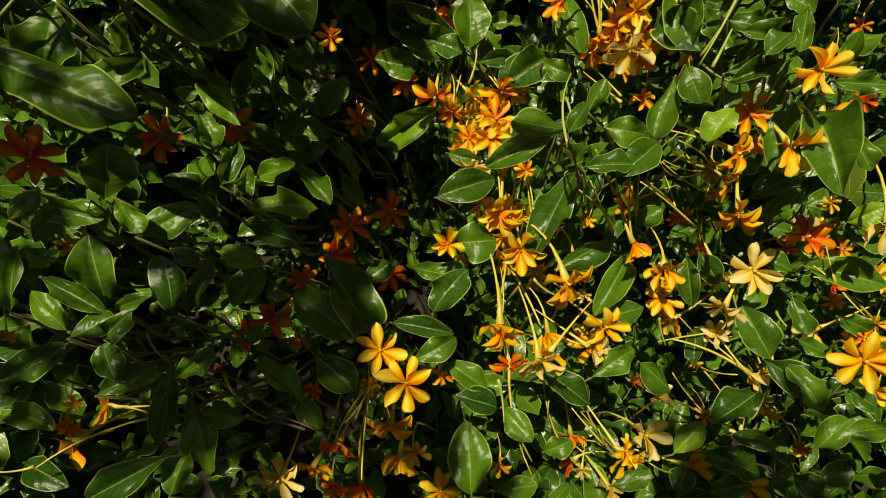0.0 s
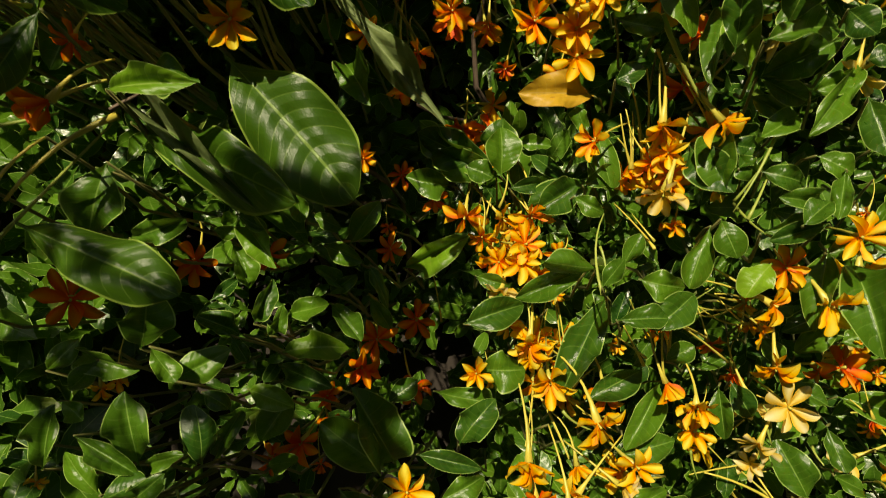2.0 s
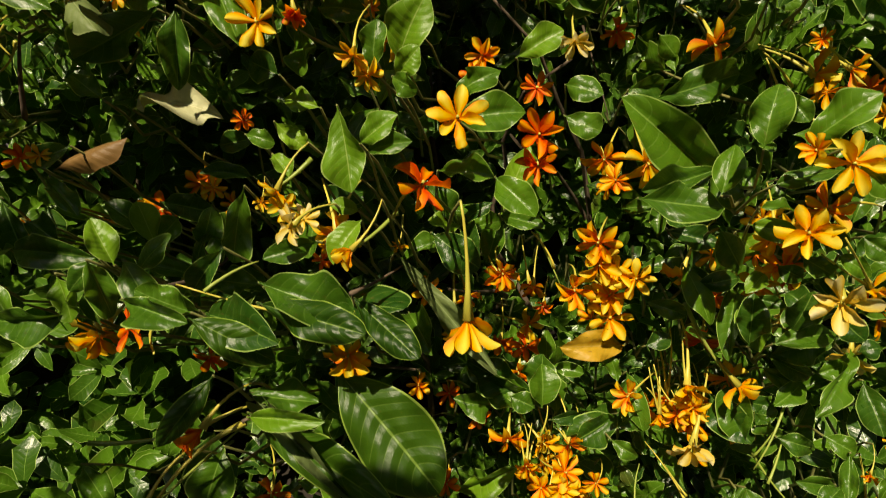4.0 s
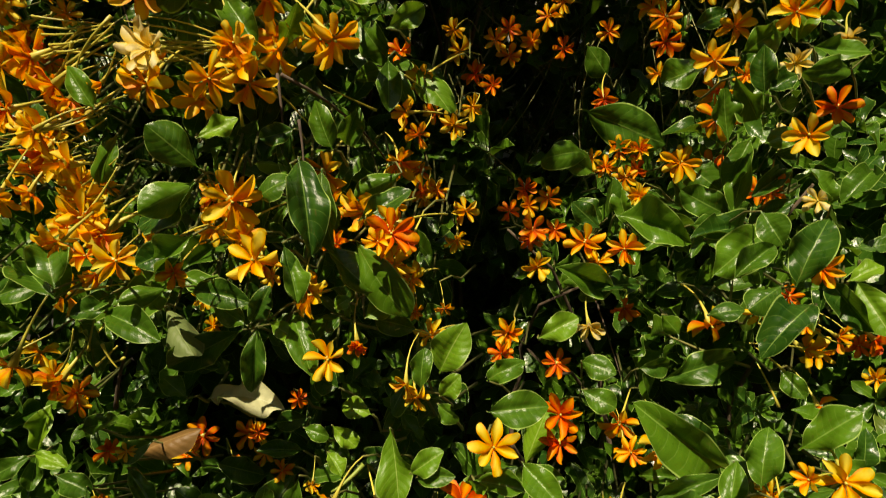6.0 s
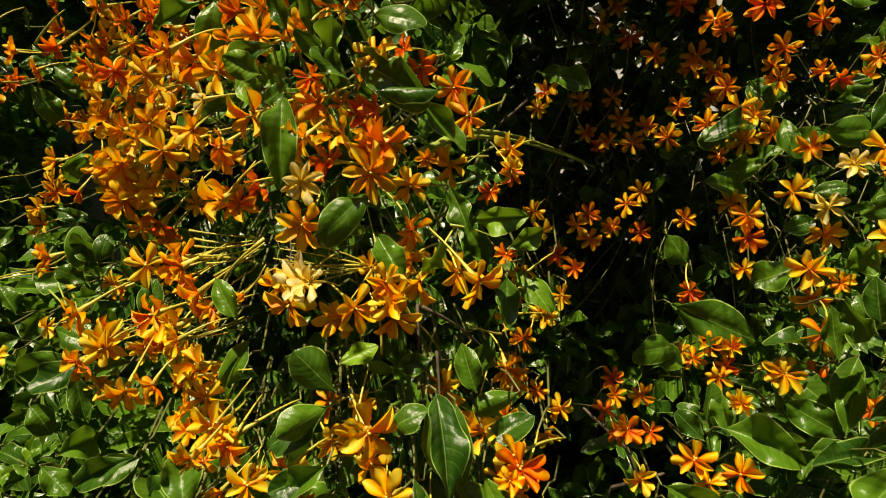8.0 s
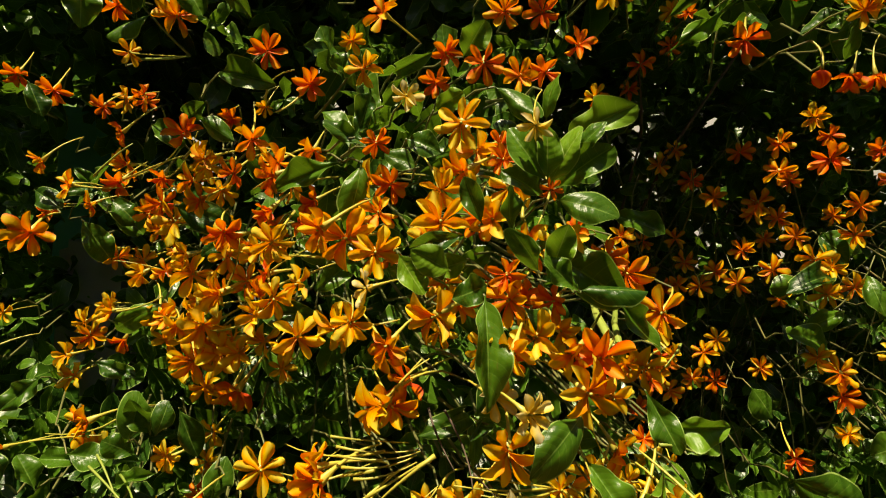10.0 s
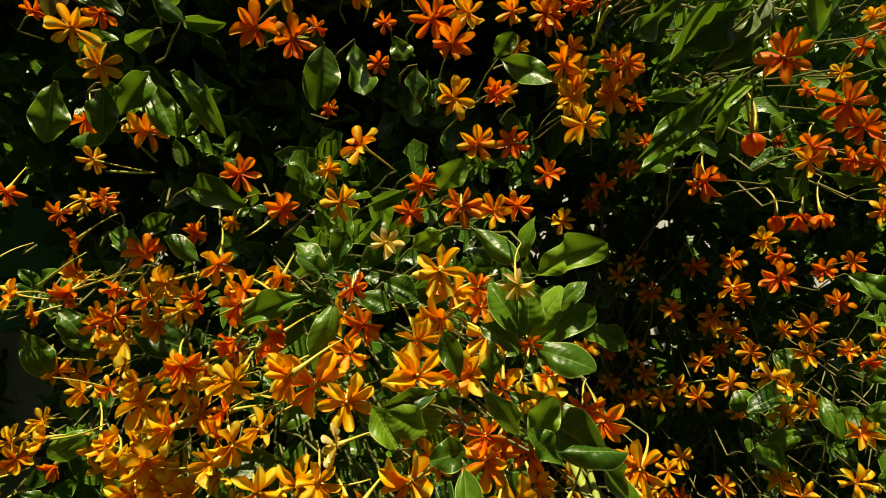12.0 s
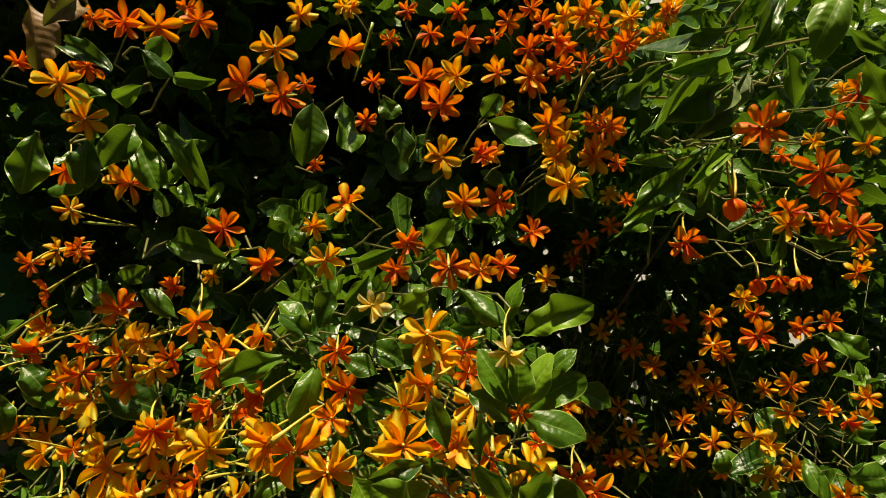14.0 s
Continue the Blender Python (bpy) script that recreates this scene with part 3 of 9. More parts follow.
flower("o", -0.221, 0.212, 0.824, 0.51, -0.86, 0.09, 0.025)
flower("g", 0.195, 0.430, 0.861, -0.32, -0.95, 0.03, 0.037)
flower("o", 0.141, 0.465, 0.849, -0.26, -0.96, -0.11, 0.029)
flower("y", 0.332, 0.376, 1.026, -0.27, -0.96, -0.04, 0.047)
flower("y", 0.353, 0.363, 1.052, -0.51, -0.85, -0.14, 0.036)
flower("g", 0.199, 0.491, 1.010, 0.03, -0.97, -0.25, 0.034)
flower("o", 0.318, 0.326, 0.743, -0.29, -0.96, 0.02, 0.031)
flower("o", 0.196, 0.297, 0.725, -0.36, -0.83, 0.42, 0.031)
flower("o", 0.039, 0.237, 0.560, 0.27, -0.93, 0.25, 0.047)
flower("o", 0.218, 0.219, 0.668, -0.41, -0.81, 0.41, 0.030)
flower("g", 0.492, 0.214, 0.693, -0.63, -0.77, 0.11, 0.023)
flower("o", 0.383, 0.398, 0.951, -0.13, -0.98, -0.15, 0.021)
flower("y", -0.196, 0.131, 0.743, 0.21, -0.96, 0.18, 0.024)
flower("o", -0.050, 0.182, 0.575, 0.28, -0.87, 0.39, 0.038)
flower("o", 0.006, 0.375, 0.691, 0.13, -0.97, 0.19, 0.021)
flower("y", -0.030, 0.363, 1.013, -0.11, -0.97, -0.21, 0.019)
flower("o", -0.291, 0.479, 0.979, 0.62, -0.79, 0.05, 0.023)
flower("y", -0.156, 0.370, 1.055, 0.14, -0.99, 0.05, 0.018)
flower("o", -0.261, 0.497, 1.008, 0.42, -0.91, 0.04, 0.029)
flower("o", 0.300, 0.368, 0.755, -0.46, -0.89, -0.01, 0.038)
leaf("g", -0.138, 0.212, 0.975, -0.084, 0.209, 0.970, 0.37, -0.18, 0.91, 0.026)
leaf("g", -0.192, 0.192, 1.090, -0.146, 0.176, 1.086, 0.25, -0.65, 0.38, 0.019)
leaf("g", -0.288, 0.129, 0.835, -0.230, 0.104, 0.853, -0.30, -0.12, 0.65, 0.026)
leaf("g", -0.269, 0.177, 0.928, -0.233, 0.144, 0.928, 0.00, 0.04, 0.84, 0.020)

# middle of the hedge
flower("y", 0.022, 0.309, 1.167, 0.06, -0.73, 0.68, 0.045)
flower("o", 0.108, 0.457, 1.087, -0.09, -0.80, 0.60, 0.056)
flower("o", 0.108, 0.439, 1.062, -0.27, -0.78, 0.57, 0.047)
flower("g", 0.052, 0.550, 1.137, -0.22, -0.92, 0.34, 0.042)
flower("y", 0.091, 0.619, 1.198, -0.08, -0.95, 0.31, 0.044)
flower("g", 0.120, 0.770, 1.246, 0.01, -0.99, 0.11, 0.042)
flower("o", 0.057, 0.718, 1.240, 0.12, -0.92, 0.37, 0.036)
flower("o", 0.094, 0.724, 1.210, 0.09, -0.88, 0.46, 0.052)
flower("o", 0.127, 0.723, 1.211, 0.04, -0.93, 0.36, 0.037)
flower("g", 0.145, 0.599, 1.242, -0.40, -0.83, 0.39, 0.053)
flower("g", 0.185, 0.566, 1.249, -0.41, -0.88, 0.25, 0.045)
flower("y", 0.162, 0.591, 1.219, -0.15, -0.91, 0.38, 0.038)
flower("w", 0.148, 0.538, 1.158, -0.15, -0.97, -0.21, 0.040)
flower("o", 0.207, 0.601, 1.152, -0.18, -0.94, -0.29, 0.041)
flower("g", 0.305, 0.565, 1.150, 0.28, -0.94, -0.16, 0.055)
flower("o", 0.111, 0.525, 1.110, -0.18, -0.76, 0.63, 0.038)
flower("g", -0.007, 0.707, 1.243, 0.06, -0.97, 0.25, 0.043)
flower("o", -0.045, 0.655, 1.288, -0.06, -0.92, 0.39, 0.033)
flower("y", 0.239, 0.713, 1.271, -0.28, -0.89, 0.36, 0.039)
flower("y", 0.213, 0.427, 1.074, -0.04, -1.00, 0.06, 0.049)
flower("g", 0.197, 0.461, 1.034, -0.36, -0.77, 0.53, 0.037)
flower("g", 0.197, 0.515, 1.033, -0.45, -0.89, -0.04, 0.050)
flower("g", 0.175, 0.407, 0.991, -0.37, -0.88, 0.31, 0.053)
flower("g", 0.158, 0.404, 0.928, -0.09, -0.93, 0.37, 0.050)
flower("y", 0.199, 0.405, 0.918, -0.23, -0.57, 0.79, 0.051)
flower("g", 0.202, 0.403, 0.952, -0.38, -0.56, 0.73, 0.043)
flower("y", 0.200, 0.391, 0.897, -0.06, -0.56, 0.83, 0.057)
flower("y", 0.217, 0.391, 0.955, -0.18, -0.75, 0.64, 0.045)
flower("o", 0.081, 0.433, 0.926, 0.07, -0.97, 0.24, 0.042)
flower("g", 0.116, 0.419, 0.920, -0.13, -0.76, -0.63, 0.032)
flower("o", 0.129, 0.479, 0.759, -0.07, -0.53, 0.84, 0.050)
flower("o", 0.096, 0.503, 0.747, -0.08, -1.00, -0.01, 0.048)
flower("g", 0.030, 0.430, 0.856, 0.01, -0.80, -0.60, 0.055, 1.0)
flower("y", -0.052, 0.248, 1.092, -0.62, -0.65, -0.44, 0.031, 1.0)
flower("g", -0.083, 0.330, 0.887, -0.15, -0.93, 0.33, 0.050)
flower("w", -0.098, 0.269, 1.098, -0.71, -0.65, 0.29, 0.035)
flower("y", -0.114, 0.294, 1.113, -0.63, -0.65, -0.43, 0.033)
flower("y", -0.125, 0.350, 1.221, 0.04, -0.90, 0.42, 0.041)
flower("o", -0.105, 0.381, 1.222, 0.40, -0.82, -0.40, 0.030, 1.0)
flower("y", -0.056, 0.349, 1.199, 0.37, -0.85, -0.38, 0.029)
flower("o", -0.004, 0.292, 1.120, 0.42, -0.14, 0.90, 0.048)
flower("o", -0.422, 0.653, 0.857, 0.30, -0.70, 0.65, 0.061)
flower("g", -0.284, 0.520, 0.984, 0.31, -0.72, 0.61, 0.042)
flower("y", -0.188, 0.367, 1.306, 0.39, -0.69, 0.61, 0.051)
flower("o", -0.267, 0.465, 1.297, 0.55, -0.83, 0.09, 0.044)
flower("o", -0.188, 0.388, 1.294, 0.16, -0.97, 0.20, 0.030)
flower("o", -0.261, 0.369, 1.292, 0.43, -0.90, -0.12, 0.031)
flower("g", -0.343, 0.458, 1.259, 0.38, -0.91, 0.18, 0.025)
flower("y", -0.316, 0.374, 1.298, 0.66, -0.65, 0.37, 0.042)
flower("o", -0.350, 0.395, 1.275, 0.18, -0.93, -0.33, 0.031, 1.0)
flower("o", -0.151, 0.389, 1.276, 0.44, -0.88, -0.17, 0.035)
flower("o", -0.076, 0.417, 1.316, -0.06, -0.96, 0.29, 0.049)
flower("o", -0.067, 0.446, 1.297, 0.03, -0.97, 0.24, 0.029)
flower("o", -0.085, 0.394, 1.317, 0.10, -0.93, 0.35, 0.028)
flower("o", -0.091, 0.497, 1.254, 0.19, -0.93, 0.30, 0.043)
flower("g", -0.070, 0.553, 1.205, -0.05, -0.94, 0.35, 0.052)
flower("o", -0.146, 0.481, 1.318, 0.06, -0.96, 0.29, 0.040)
flower("o", -0.371, 0.358, 1.167, 0.65, -0.63, 0.41, 0.035)
flower("g", -0.393, 0.383, 1.134, 0.44, -0.78, 0.45, 0.030)
flower("y", 0.339, 0.332, 1.126, -0.33, -0.87, 0.37, 0.054)
flower("g", 0.292, 0.310, 1.146, -0.81, -0.32, 0.50, 0.031)
flower("g", 0.341, 0.336, 1.079, -0.91, -0.27, 0.31, 0.050)
flower("y", 0.295, 0.284, 1.089, -0.53, -0.56, 0.64, 0.049)
flower("g", 0.349, 0.368, 0.992, -0.37, -0.64, 0.67, 0.045)
flower("y", 0.348, 0.389, 0.950, -0.31, -0.59, 0.74, 0.045)
flower("w", 0.355, 0.292, 1.015, -0.40, -0.85, 0.34, 0.057)
flower("y", 0.422, 0.342, 0.989, 0.23, -0.94, -0.25, 0.044)
flower("g", 0.449, 0.345, 0.949, 0.49, -0.87, 0.08, 0.043)
flower("y", 0.437, 0.575, 1.113, 0.89, -0.44, -0.12, 0.064)
flower("g", 0.513, 0.629, 1.103, 0.88, -0.46, -0.16, 0.043)
flower("o", 0.600, 0.712, 1.051, 0.80, -0.52, -0.28, 0.045)
flower("o", 0.585, 0.656, 1.085, 0.52, -0.82, -0.22, 0.053)
flower("y", 0.278, 0.419, 1.247, -0.50, -0.81, 0.32, 0.036)
flower("g", 0.339, 0.442, 1.285, -0.52, -0.77, 0.37, 0.041)
flower("g", 0.286, 0.386, 0.992, -0.41, -0.59, 0.70, 0.035)
flower("o", 0.324, 0.418, 0.909, -0.44, -0.62, 0.65, 0.039)
flower("g", 0.445, 0.533, 1.057, 0.44, -0.82, -0.37, 0.043)
flower("y", 0.562, 0.601, 1.055, -0.54, -0.66, 0.52, 0.040)
flower("o", -0.018, 0.739, 1.185, 0.03, -0.98, -0.21, 0.042)
flower("o", 0.043, 0.523, 1.123, -0.26, -0.84, 0.48, 0.034)
flower("o", -0.347, 0.348, 1.106, 0.46, -0.59, 0.66, 0.030)
flower("y", -0.212, 0.392, 1.352, 0.57, -0.80, 0.19, 0.055)
flower("g", -0.214, 0.409, 1.309, 0.51, -0.76, 0.39, 0.050)
flower("g", -0.376, 0.454, 1.290, 0.47, -0.82, 0.32, 0.035)
flower("o", -0.397, 0.450, 1.267, 0.41, -0.77, 0.48, 0.036)
flower("g", -0.325, 0.426, 1.269, 0.54, -0.70, 0.47, 0.020)
flower("o", -0.201, 0.442, 1.256, 0.44, -0.79, 0.43, 0.025)
flower("o", -0.089, 0.602, 1.338, 0.24, -0.94, 0.26, 0.051)
flower("o", -0.090, 0.536, 1.307, -0.05, -0.94, 0.34, 0.039)
flower("o", -0.059, 0.479, 1.201, -0.15, -0.92, 0.36, 0.023)
flower("o", -0.029, 0.522, 1.183, 0.18, -0.93, 0.32, 0.024)
flower("g", -0.291, 0.473, 1.210, 0.27, -0.91, 0.32, 0.028)
flower("g", -0.380, 0.357, 1.028, 0.67, -0.55, 0.51, 0.022)
flower("g", -0.376, 0.523, 0.937, 0.18, -0.63, 0.75, 0.040)
flower("g", -0.207, 0.424, 1.017, 0.10, -0.64, 0.76, 0.030)
flower("o", -0.095, 0.323, 1.023, 0.21, -0.56, 0.80, 0.021)
flower("o", -0.188, 0.445, 1.102, 0.45, -0.69, 0.57, 0.023)
flower("o", 0.102, 0.805, 1.165, 0.04, -0.98, 0.22, 0.043)
flower("o", 0.093, 0.866, 1.232, 0.04, -0.95, 0.31, 0.044)
flower("g", 0.239, 0.795, 1.275, -0.16, -0.98, 0.13, 0.040)
flower("g", 0.239, 0.853, 1.305, -0.12, -0.91, 0.39, 0.049)
flower("y", 0.202, 0.865, 1.286, -0.40, -0.90, 0.17, 0.042)
flower("o", 0.380, 0.672, 1.296, -0.40, -0.83, 0.38, 0.041)
flower("o", 0.387, 0.643, 1.315, -0.57, -0.82, 0.12, 0.032)
flower("o", 0.336, 0.477, 1.237, -0.56, -0.72, 0.40, 0.027)
flower("y", 0.504, 0.642, 1.069, -0.42, -0.78, 0.47, 0.046)
flower("o", 0.581, 0.675, 1.063, -0.60, -0.69, 0.40, 0.040)
leaf("g", -0.131, 0.269, 1.037, -0.056, 0.239, 1.040, -0.18, -0.54, 0.79, 0.037)
leaf("g", -0.075, 0.301, 0.986, -0.019, 0.257, 1.027, -0.71, -0.36, 0.57, 0.038)
leaf("g", -0.172, 0.247, 1.027, -0.103, 0.203, 1.042, -0.35, -0.31, 0.83, 0.037)
leaf("g", -0.163, 0.224, 1.052, -0.196, 0.211, 1.072, 0.83, -0.52, 0.59, 0.023)
leaf("p", -0.270, 0.405, 1.128, -0.191, 0.402, 1.122, 0.34, -0.20, 0.92, 0.037)
leaf("b", -0.332, 0.361, 1.089, -0.269, 0.376, 1.113, 0.17, -0.39, 0.91, 0.032)
leaf("y", 0.223, 0.387, 0.859, 0.148, 0.370, 0.872, 0.10, -0.56, 0.73, 0.034)
leaf("g", -0.214, 0.237, 1.087, -0.186, 0.207, 1.062, 0.25, -0.43, 0.89, 0.023)
leaf("u", -0.307, 0.420, 1.228, -0.257, 0.368, 1.209, -0.01, -0.37, 0.72, 0.030)
leaf("l", -0.276, 0.247, 1.065, -0.266, 0.229, 1.034, -0.30, -0.80, 0.52, 0.018)
leaf("g", -0.235, 0.231, 1.091, -0.233, 0.229, 1.041, 0.58, -0.73, 0.09, 0.022)
leaf("g", -0.331, 0.268, 1.013, -0.351, 0.241, 1.032, 1.06, -0.28, 0.62, 0.029)
leaf("g", -0.268, 0.233, 1.037, -0.322, 0.230, 1.032, 0.50, -0.81, 0.31, 0.026)
leaf("g", -0.027, 0.415, 0.878, 0.002, 0.364, 0.863, -0.24, -0.29, 1.07, 0.034)

# upper middle
flower("g", -0.676, 0.719, 1.612, 0.58, -0.81, 0.01, 0.059)
flower("y", -0.494, 0.556, 1.578, 0.43, -0.90, 0.07, 0.050)
flower("y", -0.436, 0.516, 1.603, 0.70, -0.72, -0.01, 0.041)
flower("y", -0.406, 0.526, 1.580, 0.61, -0.73, -0.31, 0.047)
flower("y", -0.294, 0.458, 1.602, 0.52, -0.85, -0.11, 0.044)
flower("w", -0.284, 0.420, 1.564, 0.49, -0.85, 0.19, 0.040)
flower("y", -0.293, 0.451, 1.523, 0.48, -0.86, 0.17, 0.053)
flower("o", -0.221, 0.472, 1.600, 0.31, -0.95, 0.08, 0.057)
flower("g", -0.233, 0.461, 1.573, 0.31, -0.92, -0.26, 0.055)
flower("y", -0.201, 0.501, 1.561, 0.43, -0.81, -0.41, 0.043)
flower("o", -0.189, 0.515, 1.587, 0.43, -0.90, -0.10, 0.026)
flower("o", -0.197, 0.490, 1.518, 0.42, -0.77, -0.47, 0.043)
flower("y", -0.126, 0.436, 1.484, 0.59, -0.77, -0.23, 0.049)
flower("o", -0.207, 0.426, 1.480, 0.09, -0.93, 0.36, 0.039)
flower("g", -0.238, 0.436, 1.449, 0.49, -0.82, 0.29, 0.048)
flower("g", -0.199, 0.429, 1.447, 0.28, -0.96, -0.09, 0.048)
flower("w", -0.287, 0.438, 1.472, 0.37, -0.86, 0.34, 0.051)
flower("g", -0.401, 0.510, 1.533, -0.25, -0.87, -0.43, 0.057)
flower("o", -0.646, 0.747, 1.508, 0.21, -0.98, 0.05, 0.064)
flower("g", -0.697, 0.773, 1.486, 0.35, -0.93, 0.07, 0.059)
flower("y", -0.659, 0.719, 1.550, 0.50, -0.87, 0.03, 0.069)
flower("o", -0.621, 0.750, 1.459, -0.55, -0.64, -0.54, 0.066)
flower("o", -0.453, 0.515, 1.455, -0.20, -0.98, 0.01, 0.059)
flower("o", -0.413, 0.503, 1.417, -0.01, -0.64, -0.77, 0.041, 1.0)
flower("o", -0.372, 0.496, 1.436, -0.63, -0.53, -0.56, 0.026, 1.0)
flower("y", -0.469, 0.525, 1.380, -0.72, -0.68, -0.14, 0.059)
flower("y", -0.723, 0.776, 1.351, 0.48, -0.81, 0.35, 0.044)
flower("y", -0.561, 0.536, 1.354, 0.30, -0.95, -0.03, 0.054)
flower("g", -0.513, 0.496, 1.313, -0.16, -0.99, 0.01, 0.053)
flower("y", -0.440, 0.345, 1.199, -0.57, -0.79, -0.21, 0.035)
flower("y", -0.398, 0.329, 1.215, -0.60, -0.61, -0.51, 0.048)
flower("o", -0.408, 0.387, 1.158, -0.24, -0.95, -0.22, 0.052)
flower("y", -0.638, 0.632, 1.021, 0.70, -0.09, 0.71, 0.054)
flower("g", -0.375, 0.429, 1.318, -0.27, -0.96, 0.11, 0.055)
flower("y", -0.374, 0.389, 1.309, -0.24, -0.97, 0.10, 0.044)
flower("o", 0.066, 1.250, 1.640, -0.18, -0.98, -0.06, 0.057)
flower("o", 0.088, 1.197, 1.612, -0.01, -0.97, 0.24, 0.052)
flower("g", 0.131, 1.214, 1.668, -0.22, -0.97, 0.09, 0.056)
flower("g", 0.177, 1.169, 1.655, -0.20, -0.97, 0.15, 0.054)
flower("g", 0.215, 1.154, 1.637, -0.17, -0.98, -0.05, 0.060)
flower("o", 0.154, 1.183, 1.622, -0.29, -0.95, -0.13, 0.056)
flower("o", 0.301, 1.189, 1.667, -0.27, -0.96, -0.03, 0.066)
flower("y", 0.322, 1.045, 1.635, -0.45, -0.89, -0.01, 0.061)
flower("g", 0.368, 1.043, 1.651, -0.41, -0.91, 0.12, 0.056)
flower("y", 0.351, 1.082, 1.684, -0.46, -0.87, 0.18, 0.060)
flower("g", 0.392, 0.953, 1.627, -0.40, -0.91, 0.08, 0.063)
flower("w", 0.394, 0.829, 1.603, -0.45, -0.87, 0.19, 0.055)
flower("y", 0.437, 0.836, 1.629, -0.31, -0.95, 0.05, 0.062)
flower("o", 0.434, 0.792, 1.599, -0.49, -0.86, 0.15, 0.053)
flower("w", 0.503, 0.837, 1.639, -0.36, -0.93, -0.02, 0.062)
flower("y", 0.361, 0.923, 1.553, -0.26, -0.92, 0.29, 0.064)
flower("w", 0.375, 0.839, 1.540, -0.44, -0.90, 0.02, 0.053)
flower("y", 0.312, 1.036, 1.520, -0.41, -0.89, 0.21, 0.061)
flower("o", 0.325, 0.995, 1.505, -0.24, -0.91, 0.33, 0.063)
flower("o", 0.330, 0.992, 1.466, -0.17, -0.98, 0.09, 0.069)
flower("y", 0.166, 1.109, 1.527, -0.32, -0.95, 0.03, 0.050)
flower("g", 0.138, 1.098, 1.502, -0.30, -0.93, 0.22, 0.056)
flower("g", 0.039, 1.054, 1.458, 0.10, -0.94, 0.34, 0.055)
flower("o", 0.067, 1.099, 1.477, -0.21, -0.93, 0.30, 0.053)
flower("g", 0.111, 1.075, 1.457, -0.23, -0.96, 0.16, 0.052)
flower("g", 0.068, 1.066, 1.431, 0.01, -1.00, 0.05, 0.056)
flower("o", 0.178, 1.129, 1.443, -0.35, -0.89, 0.30, 0.054)
flower("o", -0.025, 1.078, 1.437, -0.12, -0.98, 0.15, 0.057)
flower("o", 0.004, 1.044, 1.398, -0.01, -0.95, 0.31, 0.053)
flower("o", 0.036, 1.005, 1.384, -0.31, -0.93, 0.19, 0.048)
flower("o", 0.222, 0.925, 1.375, -0.19, -0.93, -0.31, 0.057)
flower("o", 0.262, 1.126, 1.476, -0.28, -0.95, 0.16, 0.050)
flower("y", 0.311, 0.938, 1.417, -0.44, -0.86, 0.25, 0.045)
flower("y", 0.389, 0.866, 1.495, -0.21, -0.97, 0.13, 0.062)
flower("y", 0.343, 0.801, 1.450, -0.39, -0.92, 0.07, 0.069)
flower("g", 0.356, 0.810, 1.408, -0.35, -0.91, -0.23, 0.062)
flower("g", 0.318, 0.695, 1.385, -0.37, -0.91, -0.18, 0.057)
flower("g", 0.400, 0.818, 1.429, -0.51, -0.81, 0.28, 0.041)
flower("y", 0.399, 0.716, 1.515, -0.60, -0.75, 0.27, 0.064)
flower("o", 0.464, 0.763, 1.540, -0.35, -0.94, -0.04, 0.056)
flower("w", 0.509, 0.782, 1.486, -0.43, -0.83, -0.36, 0.050)
flower("w", 0.361, 0.622, 1.461, -0.31, -0.93, 0.20, 0.039)
flower("o", 0.442, 0.655, 1.408, -0.42, -0.82, 0.38, 0.058)
flower("y", 0.377, 0.585, 1.386, -0.57, -0.74, 0.36, 0.056)
flower("o", -0.028, 0.833, 1.342, 0.05, -0.90, 0.43, 0.058)
flower("o", -0.099, 0.673, 1.568, -0.05, -0.98, 0.20, 0.034)
flower("y", 0.285, 0.706, 1.321, -0.15, -0.88, 0.45, 0.055)
flower("o", 0.337, 0.731, 1.306, -0.41, -0.88, 0.23, 0.055)
flower("y", -0.626, 0.701, 1.641, 0.60, -0.80, -0.04, 0.051)
flower("g", -0.341, 0.538, 1.624, 0.51, -0.86, 0.08, 0.045)
flower("g", -0.762, 0.808, 1.538, 0.65, -0.76, -0.00, 0.052)
flower("o", -0.279, 0.583, 1.630, 0.39, -0.92, 0.06, 0.048)
flower("o", -0.098, 0.705, 1.458, -0.09, -0.93, 0.37, 0.037)
flower("y", -0.500, 0.582, 1.324, 0.60, -0.76, 0.23, 0.049)
flower("y", -0.468, 0.568, 1.309, 0.66, -0.71, 0.25, 0.048)
flower("o", -0.582, 0.641, 1.300, 0.48, -0.75, 0.46, 0.046)
flower("g", -0.630, 0.610, 1.259, 0.62, -0.67, 0.42, 0.045)
flower("g", -0.419, 0.463, 1.292, 0.56, -0.71, 0.44, 0.035)
flower("g", -0.230, 0.456, 1.305, 0.21, -0.89, 0.41, 0.045)
flower("o", -0.134, 0.445, 1.292, -0.07, -0.80, 0.59, 0.033)
flower("o", -0.070, 0.713, 1.268, 0.14, -0.88, 0.45, 0.048)
flower("o", -0.078, 0.775, 1.282, 0.15, -0.92, 0.35, 0.034)
flower("o", -0.062, 0.915, 1.347, -0.10, -0.96, 0.27, 0.048)
flower("y", -0.237, 0.481, 1.332, 0.46, -0.84, 0.28, 0.035)
flower("y", -0.040, 0.467, 1.179, -0.01, -0.81, 0.58, 0.042)
flower("y", -0.498, 0.482, 1.090, 0.60, -0.59, 0.54, 0.046)
flower("o", -0.606, 0.505, 1.092, 0.52, -0.63, 0.58, 0.021)
flower("y", -0.280, 0.459, 1.184, 0.31, -0.68, 0.67, 0.024)
flower("w", -0.315, 0.448, 1.164, 0.27, -0.65, 0.71, 0.024)
